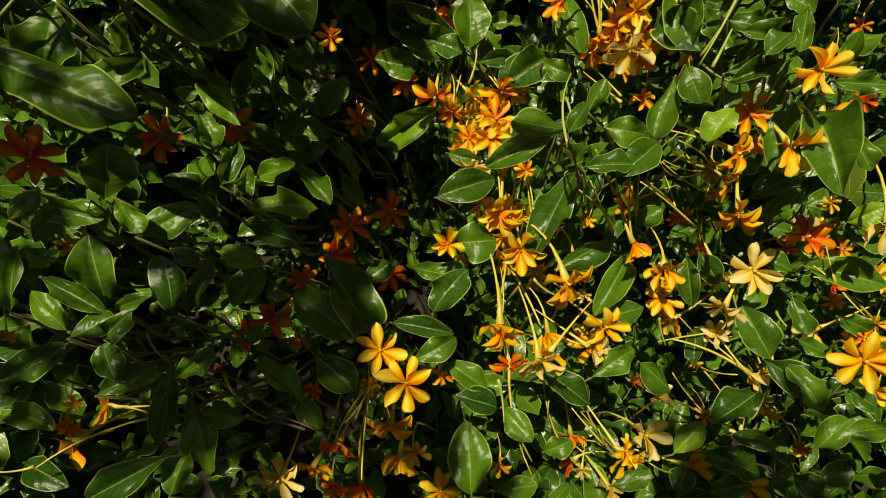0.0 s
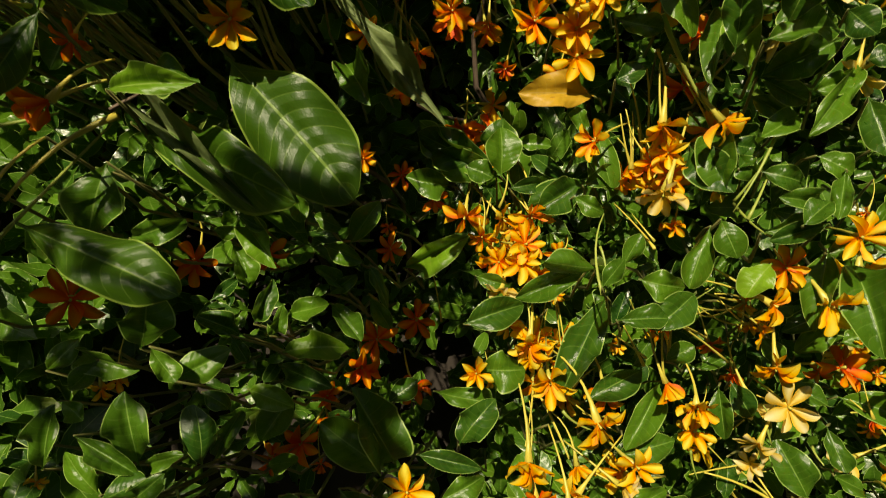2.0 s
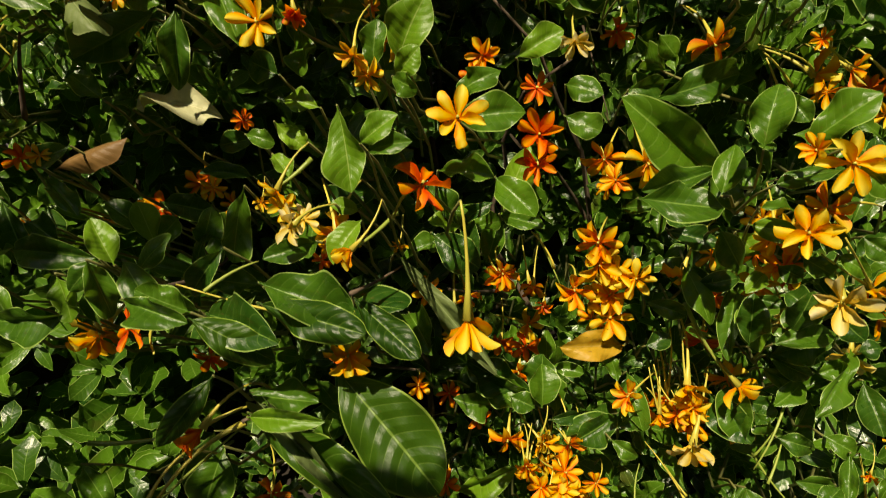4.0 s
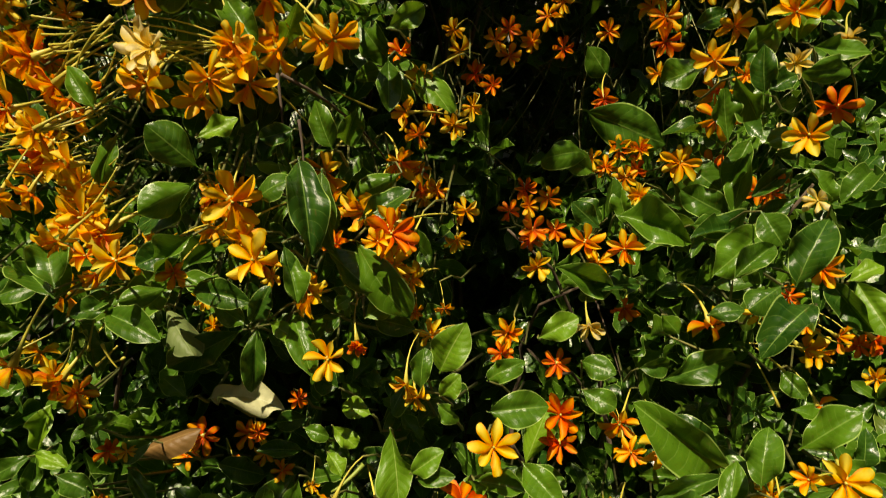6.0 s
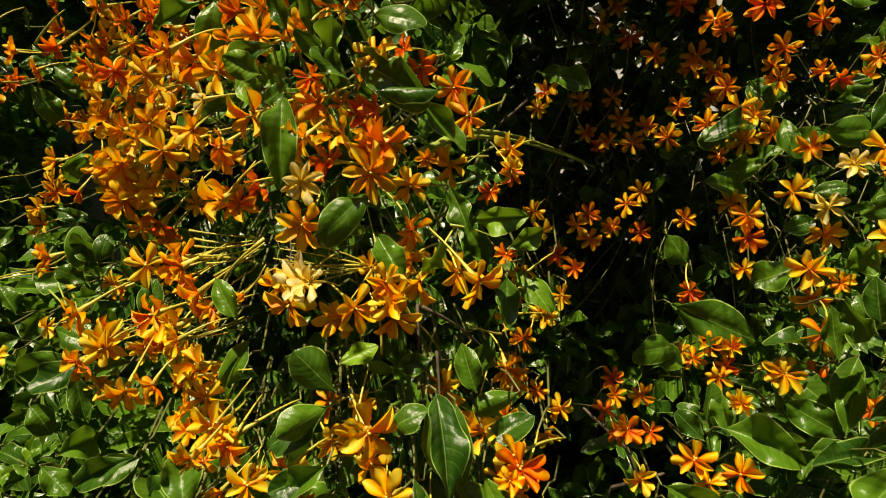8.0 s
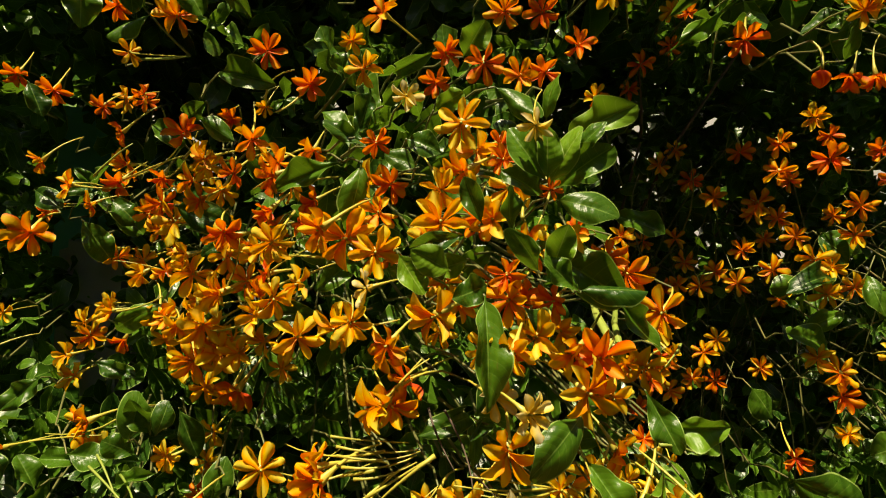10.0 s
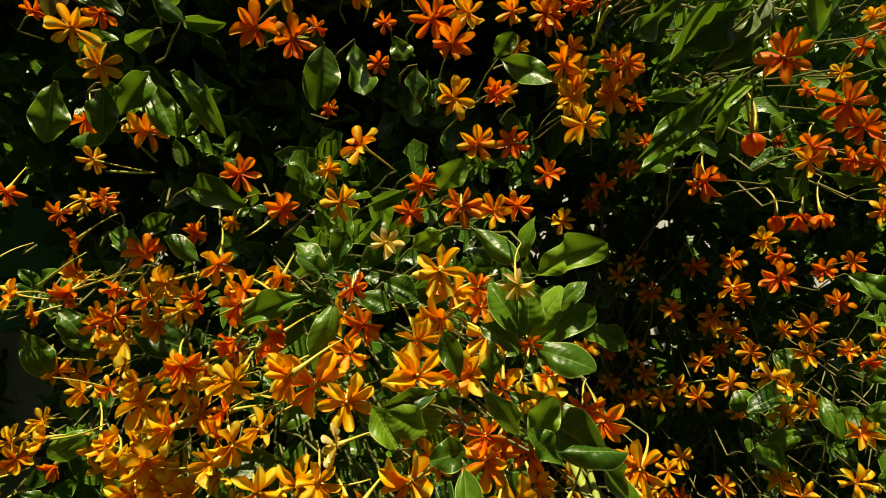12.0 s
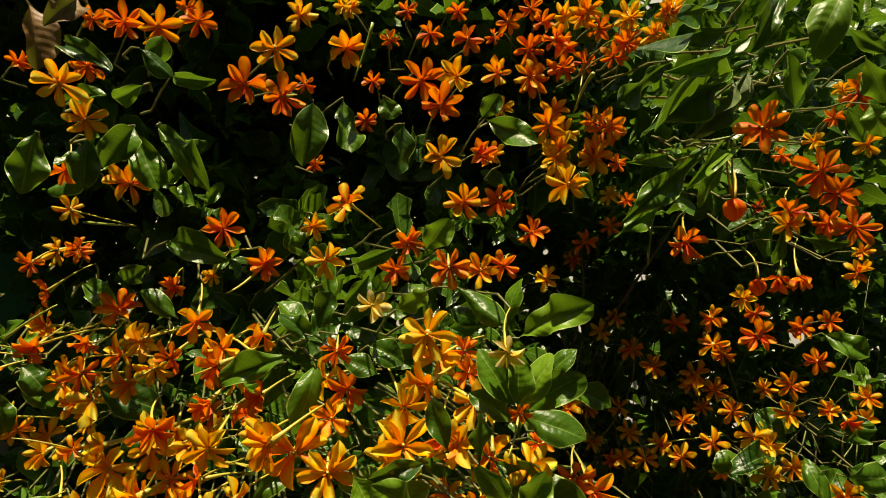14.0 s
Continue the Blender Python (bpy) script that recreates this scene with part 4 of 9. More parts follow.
flower("g", 0.345, 1.315, 1.732, -0.44, -0.89, -0.10, 0.048)
flower("o", 0.356, 1.254, 1.606, -0.46, -0.89, -0.08, 0.047)
flower("w", 0.415, 0.692, 1.363, -0.37, -0.83, 0.41, 0.044)
flower("w", 0.420, 0.606, 1.304, -0.64, -0.72, 0.26, 0.040)
flower("g", 0.232, 0.897, 1.265, -0.29, -0.85, 0.45, 0.048)
flower("o", 0.268, 0.869, 1.297, -0.15, -0.88, 0.45, 0.037)
flower("o", 0.271, 0.852, 1.273, -0.28, -0.93, 0.25, 0.045)
flower("g", 0.419, 0.559, 1.158, -0.57, -0.70, 0.43, 0.026)
flower("o", 0.545, 0.966, 1.706, -0.49, -0.87, 0.01, 0.053)
flower("o", 0.418, 0.707, 1.281, -0.59, -0.76, 0.28, 0.038)
flower("g", -0.101, 0.639, 1.578, 0.21, -0.97, -0.10, 0.033)
flower("o", -0.123, 0.628, 1.548, 0.24, -0.93, 0.26, 0.033)
flower("o", 0.101, 0.855, 1.205, 0.07, -0.91, 0.41, 0.047)
leaf("g", 0.421, 0.617, 1.457, 0.353, 0.584, 1.454, 0.08, -0.64, 0.20, 0.029)
leaf("g", 0.375, 0.620, 1.479, 0.440, 0.624, 1.475, -0.50, -0.76, 0.40, 0.031)
leaf("g", 0.498, 0.846, 1.595, 0.512, 0.927, 1.664, -0.55, -0.41, 0.59, 0.047)
leaf("g", 0.507, 0.753, 1.565, 0.430, 0.714, 1.549, 0.02, -0.66, 0.14, 0.033)
leaf("g", -0.565, 0.595, 1.168, -0.624, 0.566, 1.149, 0.80, -0.62, 0.52, 0.038)
leaf("g", -0.369, 0.360, 1.266, -0.427, 0.404, 1.271, -0.21, -0.30, 0.85, 0.032)
leaf("g", -0.365, 0.358, 1.277, -0.398, 0.405, 1.301, 0.26, -0.33, 0.98, 0.032)
leaf("g", -0.596, 0.487, 1.228, -0.593, 0.543, 1.222, 1.09, -0.26, 0.56, 0.041)
leaf("g", -0.614, 0.491, 1.160, -0.531, 0.443, 1.169, -0.36, -0.28, 0.68, 0.039)

# crown beside the hollow
flower("o", -1.111, 0.961, 1.900, 0.23, -0.76, -0.61, 0.051)
flower("o", -1.024, 0.930, 1.870, 0.25, -0.79, -0.56, 0.054)
flower("o", -0.896, 0.861, 1.839, 0.12, -0.83, -0.54, 0.042)
flower("y", -0.927, 0.972, 1.872, -0.12, -0.96, -0.27, 0.052)
flower("o", -0.875, 0.880, 1.804, -0.45, -0.67, -0.60, 0.047)
flower("o", -0.974, 0.847, 1.749, -0.42, -0.81, -0.42, 0.046)
flower("o", -0.933, 0.853, 1.716, -0.24, -0.97, 0.08, 0.054)
flower("o", -0.861, 0.858, 1.727, -0.23, -0.91, -0.34, 0.054)
flower("o", -0.915, 1.009, 1.880, 0.54, -0.84, -0.07, 0.044)
flower("g", -0.961, 0.815, 1.642, 0.66, -0.71, 0.26, 0.074)
flower("o", -0.887, 0.907, 1.608, 0.61, -0.79, 0.05, 0.049)
flower("y", -0.824, 0.868, 1.590, -0.38, -0.93, -0.01, 0.051)
flower("o", -0.685, 0.828, 1.830, -0.09, -0.91, -0.40, 0.051, 1.0)
flower("y", -0.639, 0.833, 1.852, -0.19, -0.70, -0.68, 0.032)
flower("y", -0.654, 0.682, 1.755, 0.01, -0.91, -0.41, 0.047)
flower("o", -0.621, 0.689, 1.742, -0.51, -0.84, -0.18, 0.046)
flower("o", -0.561, 0.658, 1.740, -0.52, -0.83, -0.18, 0.053)
flower("y", -0.545, 0.672, 1.730, -0.48, -0.75, -0.45, 0.046)
flower("o", -0.808, 0.882, 1.740, -0.36, -0.77, -0.53, 0.051)
flower("g", -0.716, 0.789, 1.734, -0.31, -0.94, -0.16, 0.050)
flower("y", -0.667, 0.769, 1.724, -0.08, -0.88, -0.46, 0.048)
flower("o", -0.789, 0.845, 1.699, 0.62, -0.78, 0.03, 0.054)
flower("y", -0.741, 0.792, 1.674, -0.06, -1.00, 0.07, 0.066)
flower("y", -0.688, 0.724, 1.635, -0.39, -0.89, -0.22, 0.053)
flower("o", -0.566, 0.668, 1.701, -0.06, -0.85, -0.52, 0.048, 1.0)
flower("y", -0.541, 0.604, 1.666, -0.12, -0.99, -0.08, 0.052)
flower("o", -0.510, 0.650, 1.715, 0.15, -0.83, -0.54, 0.040)
flower("g", -0.455, 0.567, 1.677, 0.31, -0.94, 0.12, 0.061)
flower("g", -0.430, 0.599, 1.705, -0.03, -0.99, 0.10, 0.043)
flower("o", -0.418, 0.589, 1.736, 0.28, -0.96, -0.06, 0.045)
flower("y", -0.365, 0.531, 1.730, 0.24, -0.90, -0.37, 0.042)
flower("y", -0.371, 0.525, 1.684, -0.05, -0.87, -0.48, 0.047)
flower("y", -0.351, 0.541, 1.794, 0.01, -0.90, -0.44, 0.052)
flower("o", -0.430, 0.546, 1.770, 0.25, -0.96, -0.15, 0.031)
flower("w", -0.423, 0.518, 1.635, -0.41, -0.91, -0.03, 0.035)
flower("y", -0.359, 0.489, 1.620, -0.03, -0.99, 0.15, 0.056)
flower("y", -0.506, 0.591, 1.626, -0.32, -0.95, -0.02, 0.041)
flower("o", -0.554, 0.636, 1.629, -0.39, -0.92, -0.04, 0.049)
flower("g", -0.555, 0.623, 1.605, -0.54, -0.83, 0.13, 0.051)
flower("g", -0.624, 0.689, 1.597, -0.36, -0.93, 0.00, 0.054)
flower("y", -0.548, 0.597, 1.588, -0.24, -0.97, 0.04, 0.044)
flower("y", -0.817, 0.785, 1.544, -0.92, -0.39, -0.04, 0.043)
flower("o", -0.399, 0.507, 1.588, -0.02, -0.87, -0.50, 0.044)
flower("g", -0.923, 0.907, 1.479, 0.37, -0.89, 0.27, 0.056)
flower("o", -0.844, 0.866, 1.487, -0.51, -0.75, -0.43, 0.048)
flower("o", -0.683, 0.754, 1.493, 0.50, -0.83, 0.24, 0.064)
flower("y", -0.666, 0.732, 1.541, -0.08, -1.00, -0.05, 0.061)
flower("o", -0.665, 0.840, 1.424, -0.15, -0.96, -0.24, 0.071)
flower("g", -0.687, 0.803, 1.443, 0.42, -0.79, 0.45, 0.052)
flower("g", -0.584, 0.738, 1.532, -0.32, -0.91, -0.26, 0.051)
flower("g", -0.610, 0.718, 1.517, 0.55, -0.83, 0.10, 0.053)
flower("y", -0.564, 0.752, 1.493, 0.44, -0.85, 0.30, 0.041)
flower("o", -0.848, 0.795, 1.382, -0.71, -0.67, -0.22, 0.069)
flower("y", -0.918, 0.867, 1.423, 0.39, -0.88, 0.27, 0.057)
flower("o", -0.977, 0.808, 1.328, -0.73, -0.68, -0.11, 0.050, 1.0)
flower("g", -0.701, 0.862, 1.309, 0.29, -0.92, 0.28, 0.050)
flower("o", -0.680, 0.786, 1.295, 0.38, -0.73, 0.56, 0.040)
flower("y", -0.522, 0.606, 1.353, 0.21, -0.77, 0.60, 0.052)
flower("o", -0.594, 0.584, 1.350, -0.36, -0.78, 0.51, 0.039)
flower("y", -0.531, 0.493, 1.364, 0.47, -0.79, 0.40, 0.048)
flower("y", -0.853, 0.684, 1.249, 0.65, -0.60, 0.47, 0.046)
flower("o", -0.711, 0.621, 1.329, -0.54, -0.55, 0.64, 0.035)
flower("g", -0.423, 0.457, 1.395, -0.80, -0.42, -0.43, 0.039)
flower("y", -0.517, 0.628, 1.306, 0.44, -0.72, 0.54, 0.041)
flower("o", -0.465, 0.538, 1.458, -0.67, -0.74, -0.06, 0.056)
flower("o", -0.425, 0.502, 1.432, -0.72, -0.56, -0.42, 0.052)
flower("o", -0.309, 0.551, 1.764, 0.14, -0.97, -0.18, 0.033)
flower("o", -0.268, 0.511, 1.737, -0.02, -0.85, -0.52, 0.024)
flower("y", -0.152, 0.901, 1.917, -0.00, -1.00, -0.02, 0.045)
flower("o", -0.018, 1.210, 2.016, -0.04, -0.97, -0.23, 0.053)
flower("g", 0.080, 1.276, 1.875, -0.16, -0.98, -0.08, 0.053)
flower("g", 0.110, 1.262, 1.908, -0.46, -0.85, -0.26, 0.048)
flower("o", 0.139, 1.239, 1.842, -0.50, -0.85, -0.16, 0.059)
flower("o", 0.197, 1.253, 1.811, -0.50, -0.86, -0.03, 0.066)
flower("o", 0.229, 1.226, 1.908, -0.13, -0.83, -0.55, 0.058)
flower("o", 0.267, 1.204, 1.803, -0.34, -0.94, -0.01, 0.068)
flower("g", 0.308, 1.202, 1.773, -0.48, -0.87, 0.06, 0.060)
flower("o", 0.263, 1.212, 1.782, -0.50, -0.87, -0.02, 0.057)
flower("g", 0.281, 1.173, 1.921, -0.33, -0.93, -0.16, 0.061)
flower("g", 0.280, 1.163, 1.865, -0.56, -0.82, 0.08, 0.063)
flower("o", 0.301, 1.160, 1.849, -0.36, -0.92, -0.12, 0.050)
flower("o", 0.366, 1.144, 1.892, -0.55, -0.83, -0.07, 0.077)
flower("y", 0.291, 1.080, 1.956, -0.43, -0.87, -0.27, 0.060)
flower("g", 0.365, 1.151, 1.941, -0.64, -0.74, -0.21, 0.049)
flower("g", 0.311, 1.140, 1.737, -0.35, -0.93, -0.12, 0.057)
flower("y", 0.325, 1.092, 1.696, -0.80, -0.58, 0.17, 0.072)
flower("g", -0.038, 1.098, 1.708, -0.25, -0.96, -0.08, 0.056)
flower("o", 0.049, 1.240, 1.707, -0.21, -0.87, -0.44, 0.055)
flower("g", 0.113, 1.227, 1.716, -0.44, -0.89, -0.09, 0.052)
flower("o", -0.201, 0.556, 1.681, -0.22, -0.97, -0.11, 0.042)
flower("g", 0.372, 1.053, 1.799, -0.67, -0.73, -0.16, 0.059)
flower("g", 0.378, 1.069, 1.746, -0.64, -0.77, 0.01, 0.056)
flower("o", 0.417, 1.197, 1.788, -0.64, -0.75, -0.17, 0.052)
flower("o", -0.248, 0.556, 1.634, -0.12, -0.99, 0.07, 0.044)
flower("y", -0.321, 0.504, 1.453, 0.15, -0.95, 0.28, 0.049)
flower("w", -0.275, 0.423, 1.474, -0.10, -0.90, 0.42, 0.039)
flower("y", -0.200, 0.424, 1.463, -0.37, -0.75, 0.55, 0.049)
flower("y", -0.240, 0.484, 1.599, -0.08, -0.95, -0.30, 0.048)
flower("o", -0.327, 0.537, 1.707, -0.05, -0.98, -0.21, 0.040)
flower("o", -0.301, 0.496, 1.659, 0.04, -0.99, -0.10, 0.033)
flower("y", -0.712, 0.760, 1.536, 0.54, -0.83, 0.14, 0.053)
flower("g", -0.706, 0.809, 1.566, 0.30, -0.95, -0.01, 0.048)
flower("o", -0.357, 0.581, 1.590, 0.25, -0.97, 0.07, 0.039)
flower("w", -0.306, 0.467, 1.560, 0.20, -0.95, 0.22, 0.041)
flower("y", -0.315, 0.486, 1.596, 0.28, -0.96, 0.08, 0.037)
flower("y", -0.500, 0.555, 1.374, 0.23, -0.88, 0.41, 0.051)
flower("y", -0.427, 0.499, 1.350, 0.37, -0.75, 0.55, 0.051)
flower("o", -0.238, 0.502, 1.474, -0.15, -0.96, 0.23, 0.039)
flower("y", -0.176, 0.515, 1.481, -0.09, -0.86, 0.51, 0.030)
flower("o", -0.069, 0.640, 1.364, -0.25, -0.93, 0.28, 0.037)
flower("o", -1.051, 0.967, 1.670, 0.45, -0.89, -0.11, 0.039)
flower("g", -1.113, 0.962, 1.491, 0.55, -0.84, 0.02, 0.039)
flower("y", -1.125, 0.950, 1.420, 0.48, -0.81, 0.35, 0.039)
flower("y", -0.814, 0.766, 1.211, 0.65, -0.67, 0.35, 0.040)
flower("o", -0.506, 0.593, 1.285, 0.49, -0.72, 0.50, 0.037)
flower("y", -0.688, 0.768, 1.753, 0.58, -0.81, 0.11, 0.052)

# top of the hedge
flower("g", -0.707, 0.674, 2.124, 0.54, -0.71, -0.45, 0.053)
flower("o", -0.756, 0.693, 2.133, 0.38, -0.87, -0.31, 0.050)
flower("o", -0.694, 0.747, 2.180, 0.51, -0.73, -0.46, 0.050)
flower("o", -0.605, 0.709, 2.082, 0.20, -0.97, -0.17, 0.061)
flower("o", -0.548, 0.676, 2.059, 0.03, -0.94, -0.35, 0.053)
flower("y", -0.553, 0.622, 2.091, 0.17, -0.94, -0.30, 0.049)
flower("g", -0.491, 0.727, 2.162, 0.32, -0.82, -0.48, 0.058)
flower("y", -0.572, 0.781, 2.231, 0.34, -0.88, -0.33, 0.051)
flower("y", -0.516, 0.808, 2.273, 0.31, -0.85, -0.42, 0.041)
flower("y", -0.718, 0.543, 1.983, 0.65, -0.72, -0.25, 0.046)
flower("o", -0.778, 0.679, 2.064, 0.44, -0.82, -0.37, 0.040)
flower("y", -0.714, 0.588, 1.967, 0.59, -0.79, -0.18, 0.041)
flower("g", -0.743, 0.766, 1.950, 0.32, -0.91, -0.25, 0.058)
flower("y", -0.864, 0.866, 1.923, 0.57, -0.82, -0.01, 0.043)
flower("o", -0.817, 0.754, 1.954, 0.43, -0.48, -0.76, 0.042)
flower("g", -0.601, 0.717, 1.898, 0.39, -0.92, -0.11, 0.052)
flower("g", -0.547, 0.728, 1.864, 0.21, -0.96, -0.16, 0.048)
flower("g", -0.453, 0.677, 1.939, -0.53, -0.80, 0.29, 0.051)
flower("y", -0.492, 0.695, 1.911, 0.25, -0.93, -0.28, 0.038)
flower("y", -0.464, 0.634, 1.862, 0.11, -0.99, 0.06, 0.042)
flower("g", -0.387, 0.666, 2.101, 0.09, -0.86, -0.50, 0.057)
flower("y", -0.343, 0.679, 2.120, -0.20, -0.95, -0.24, 0.051)
flower("g", -0.360, 0.659, 2.070, 0.04, -0.98, -0.18, 0.053)
flower("y", -0.348, 0.756, 2.041, 0.14, -0.95, -0.26, 0.059)
flower("o", -0.299, 0.717, 2.036, 0.09, -0.98, -0.16, 0.048)
flower("g", -0.310, 0.754, 1.982, -0.18, -0.96, -0.22, 0.057)
flower("o", -0.254, 0.811, 2.006, -0.35, -0.91, -0.21, 0.051)
flower("o", -0.379, 0.709, 1.910, 0.21, -0.95, -0.24, 0.049)
flower("g", -0.334, 0.593, 1.866, -0.05, -0.98, -0.21, 0.046)
flower("g", -0.289, 0.682, 1.880, -0.34, -0.94, 0.00, 0.045)
flower("o", -0.256, 0.708, 1.895, -0.30, -0.92, -0.24, 0.042)
flower("o", -0.388, 0.715, 1.873, -0.17, -0.99, 0.02, 0.042)
flower("o", -0.220, 0.865, 2.285, -0.12, -0.81, -0.58, 0.052)
flower("o", -0.332, 0.717, 2.196, -0.22, -0.94, -0.25, 0.043)
flower("g", -0.262, 0.901, 2.254, -0.27, -0.89, -0.36, 0.057)
flower("o", -0.210, 0.851, 2.224, -0.24, -0.93, -0.28, 0.054)
flower("g", -0.168, 0.835, 2.277, -0.19, -0.93, -0.33, 0.054)
flower("y", -0.168, 0.853, 2.348, -0.19, -0.80, -0.57, 0.052)
flower("y", -0.143, 0.821, 2.338, -0.37, -0.73, -0.58, 0.051)
flower("g", -0.187, 0.827, 2.140, -0.05, -0.89, -0.46, 0.060)
flower("y", -0.161, 0.842, 2.110, -0.47, -0.88, -0.08, 0.064)
flower("y", -0.157, 0.799, 2.041, -0.41, -0.91, -0.05, 0.065)
flower("o", -0.081, 0.861, 2.166, -0.49, -0.82, -0.30, 0.064)
flower("g", -0.100, 0.861, 2.111, -0.44, -0.89, -0.12, 0.059)
flower("g", -0.118, 0.703, 2.219, -0.28, -0.88, -0.40, 0.043)
flower("o", -0.198, 0.827, 1.970, -0.09, -1.00, 0.02, 0.050)
flower("o", -0.015, 0.568, 2.056, -0.59, -0.77, -0.25, 0.058)
flower("o", 0.007, 0.766, 1.972, -0.37, -0.72, -0.58, 0.060)
flower("o", 0.147, 0.687, 2.070, -0.59, -0.71, -0.37, 0.070)
flower("g", 0.196, 0.721, 2.056, -0.50, -0.84, -0.18, 0.056)
flower("o", 0.137, 0.732, 2.024, -0.45, -0.62, -0.64, 0.054)
flower("y", 0.128, 0.726, 2.004, -0.44, -0.85, -0.29, 0.046)
flower("o", 0.235, 0.737, 2.017, -0.63, -0.76, -0.17, 0.057)
flower("o", 0.254, 0.813, 2.042, -0.51, -0.79, -0.34, 0.055)
flower("o", 0.224, 0.711, 2.204, -0.67, -0.67, -0.32, 0.050)
flower("o", 0.003, 0.646, 1.995, 0.22, -0.12, -0.97, 0.030, 1.0)
flower("o", 0.161, 0.789, 1.944, -0.38, -0.54, -0.76, 0.051, 1.0)
flower("o", 0.207, 0.810, 1.953, -0.32, -0.42, -0.85, 0.045, 1.0)
flower("g", 0.353, 0.868, 1.986, -0.76, -0.65, -0.06, 0.051)
flower("o", 0.482, 1.171, 1.924, -0.52, -0.86, -0.04, 0.061)
flower("o", 0.438, 1.036, 1.925, -0.58, -0.81, 0.03, 0.048)
flower("g", 0.431, 1.061, 1.849, -0.69, -0.72, -0.01, 0.055)
flower("o", 0.542, 1.074, 1.793, -0.48, -0.88, 0.02, 0.055)
flower("g", 0.511, 1.046, 1.749, -0.68, -0.74, -0.05, 0.057)
flower("o", 0.449, 1.012, 1.746, -0.08, -0.86, -0.50, 0.047)
flower("o", 0.434, 1.034, 1.760, -0.70, -0.71, -0.02, 0.048)
flower("w", -0.404, 0.535, 1.813, 0.24, -0.96, 0.11, 0.034)
flower("w", -0.289, 0.479, 1.786, -0.14, -0.88, -0.44, 0.033)
flower("y", -0.363, 0.516, 1.699, 0.13, -0.90, 0.41, 0.055)
flower("g", 0.248, 1.212, 1.702, -0.40, -0.86, 0.32, 0.058)
flower("o", 0.309, 1.147, 1.635, -0.50, -0.85, 0.17, 0.054)
flower("o", -0.891, 0.958, 1.880, 0.62, -0.77, 0.14, 0.039)
flower("o", -0.460, 0.807, 2.097, 0.32, -0.90, -0.28, 0.039)
flower("y", -0.254, 0.872, 2.179, 0.02, -0.93, -0.38, 0.044)
flower("o", -0.192, 0.808, 2.272, 0.07, -0.95, -0.30, 0.050)
flower("o", -0.129, 0.852, 2.269, -0.37, -0.90, -0.24, 0.044)
flower("o", -0.172, 0.824, 2.238, -0.34, -0.79, -0.51, 0.050)
flower("o", -0.310, 0.589, 1.784, 0.01, -1.00, -0.00, 0.033)
flower("o", -0.921, 0.990, 1.743, 0.49, -0.85, 0.18, 0.035)
flower("o", -0.868, 0.960, 1.695, 0.25, -0.93, 0.28, 0.043)
flower("o", -0.792, 0.878, 1.596, 0.33, -0.91, 0.26, 0.046)
flower("o", -0.778, 0.875, 1.629, 0.34, -0.88, 0.34, 0.031)
flower("y", -0.582, 0.692, 1.652, 0.40, -0.90, 0.17, 0.049)
flower("y", -0.571, 0.732, 1.660, 0.07, -0.98, 0.17, 0.039)
flower("g", -0.603, 0.710, 1.610, 0.28, -0.95, 0.15, 0.049)
flower("o", -0.582, 0.747, 1.677, 0.10, -0.94, 0.33, 0.040)
flower("o", -0.538, 0.728, 1.684, 0.30, -0.88, 0.37, 0.039)
flower("g", -0.711, 0.822, 1.535, 0.52, -0.74, 0.43, 0.042)
flower("g", -0.920, 0.947, 1.524, 0.45, -0.87, 0.20, 0.049)
flower("g", -0.761, 0.838, 1.530, 0.33, -0.88, 0.35, 0.043)
flower("o", -0.418, 0.626, 1.662, 0.09, -0.95, 0.29, 0.033)
flower("y", -0.248, 0.537, 1.689, -0.28, -0.89, 0.37, 0.048)
flower("o", -0.226, 0.589, 1.703, -0.34, -0.92, 0.19, 0.032)
flower("g", 0.324, 0.828, 2.009, -0.51, -0.86, 0.01, 0.034)
flower("o", 0.105, 1.170, 1.623, -0.46, -0.88, 0.11, 0.055)
flower("o", -0.346, 0.814, 2.299, 0.11, -0.79, -0.61, 0.038)
flower("o", -0.225, 0.852, 2.350, -0.34, -0.82, -0.45, 0.040)
flower("g", -0.147, 0.797, 2.323, -0.22, -0.78, -0.58, 0.047)
flower("o", -0.282, 0.836, 2.280, -0.31, -0.80, -0.51, 0.030)
flower("o", -0.129, 0.791, 2.293, -0.14, -0.86, -0.49, 0.042)
flower("o", -0.126, 0.599, 2.172, -0.12, -0.92, -0.38, 0.025)
flower("y", -0.132, 0.662, 2.229, -0.06, -0.77, -0.63, 0.028)
flower("y", -0.111, 0.589, 2.197, -0.46, -0.67, -0.58, 0.032)
flower("o", -0.141, 0.690, 2.188, -0.33, -0.82, -0.47, 0.036)
flower("g", -0.083, 0.928, 2.206, -0.49, -0.83, -0.28, 0.048)
flower("o", -0.038, 0.917, 2.131, -0.50, -0.81, -0.30, 0.037)
flower("y", -0.161, 0.852, 2.082, -0.37, -0.92, -0.12, 0.051)
flower("y", 0.004, 1.058, 2.122, -0.37, -0.88, -0.29, 0.043)
flower("o", 0.012, 0.993, 2.094, -0.54, -0.82, -0.20, 0.035)
flower("o", 0.015, 1.078, 2.065, -0.29, -0.95, -0.08, 0.043)
flower("o", -0.045, 1.045, 2.017, -0.11, -0.99, 0.00, 0.052)
flower("y", 0.131, 0.631, 2.155, -0.64, -0.63, -0.43, 0.027)
flower("o", 0.164, 0.686, 2.146, -0.53, -0.82, -0.21, 0.029)
flower("y", 0.157, 0.714, 2.123, -0.60, -0.78, -0.15, 0.030)
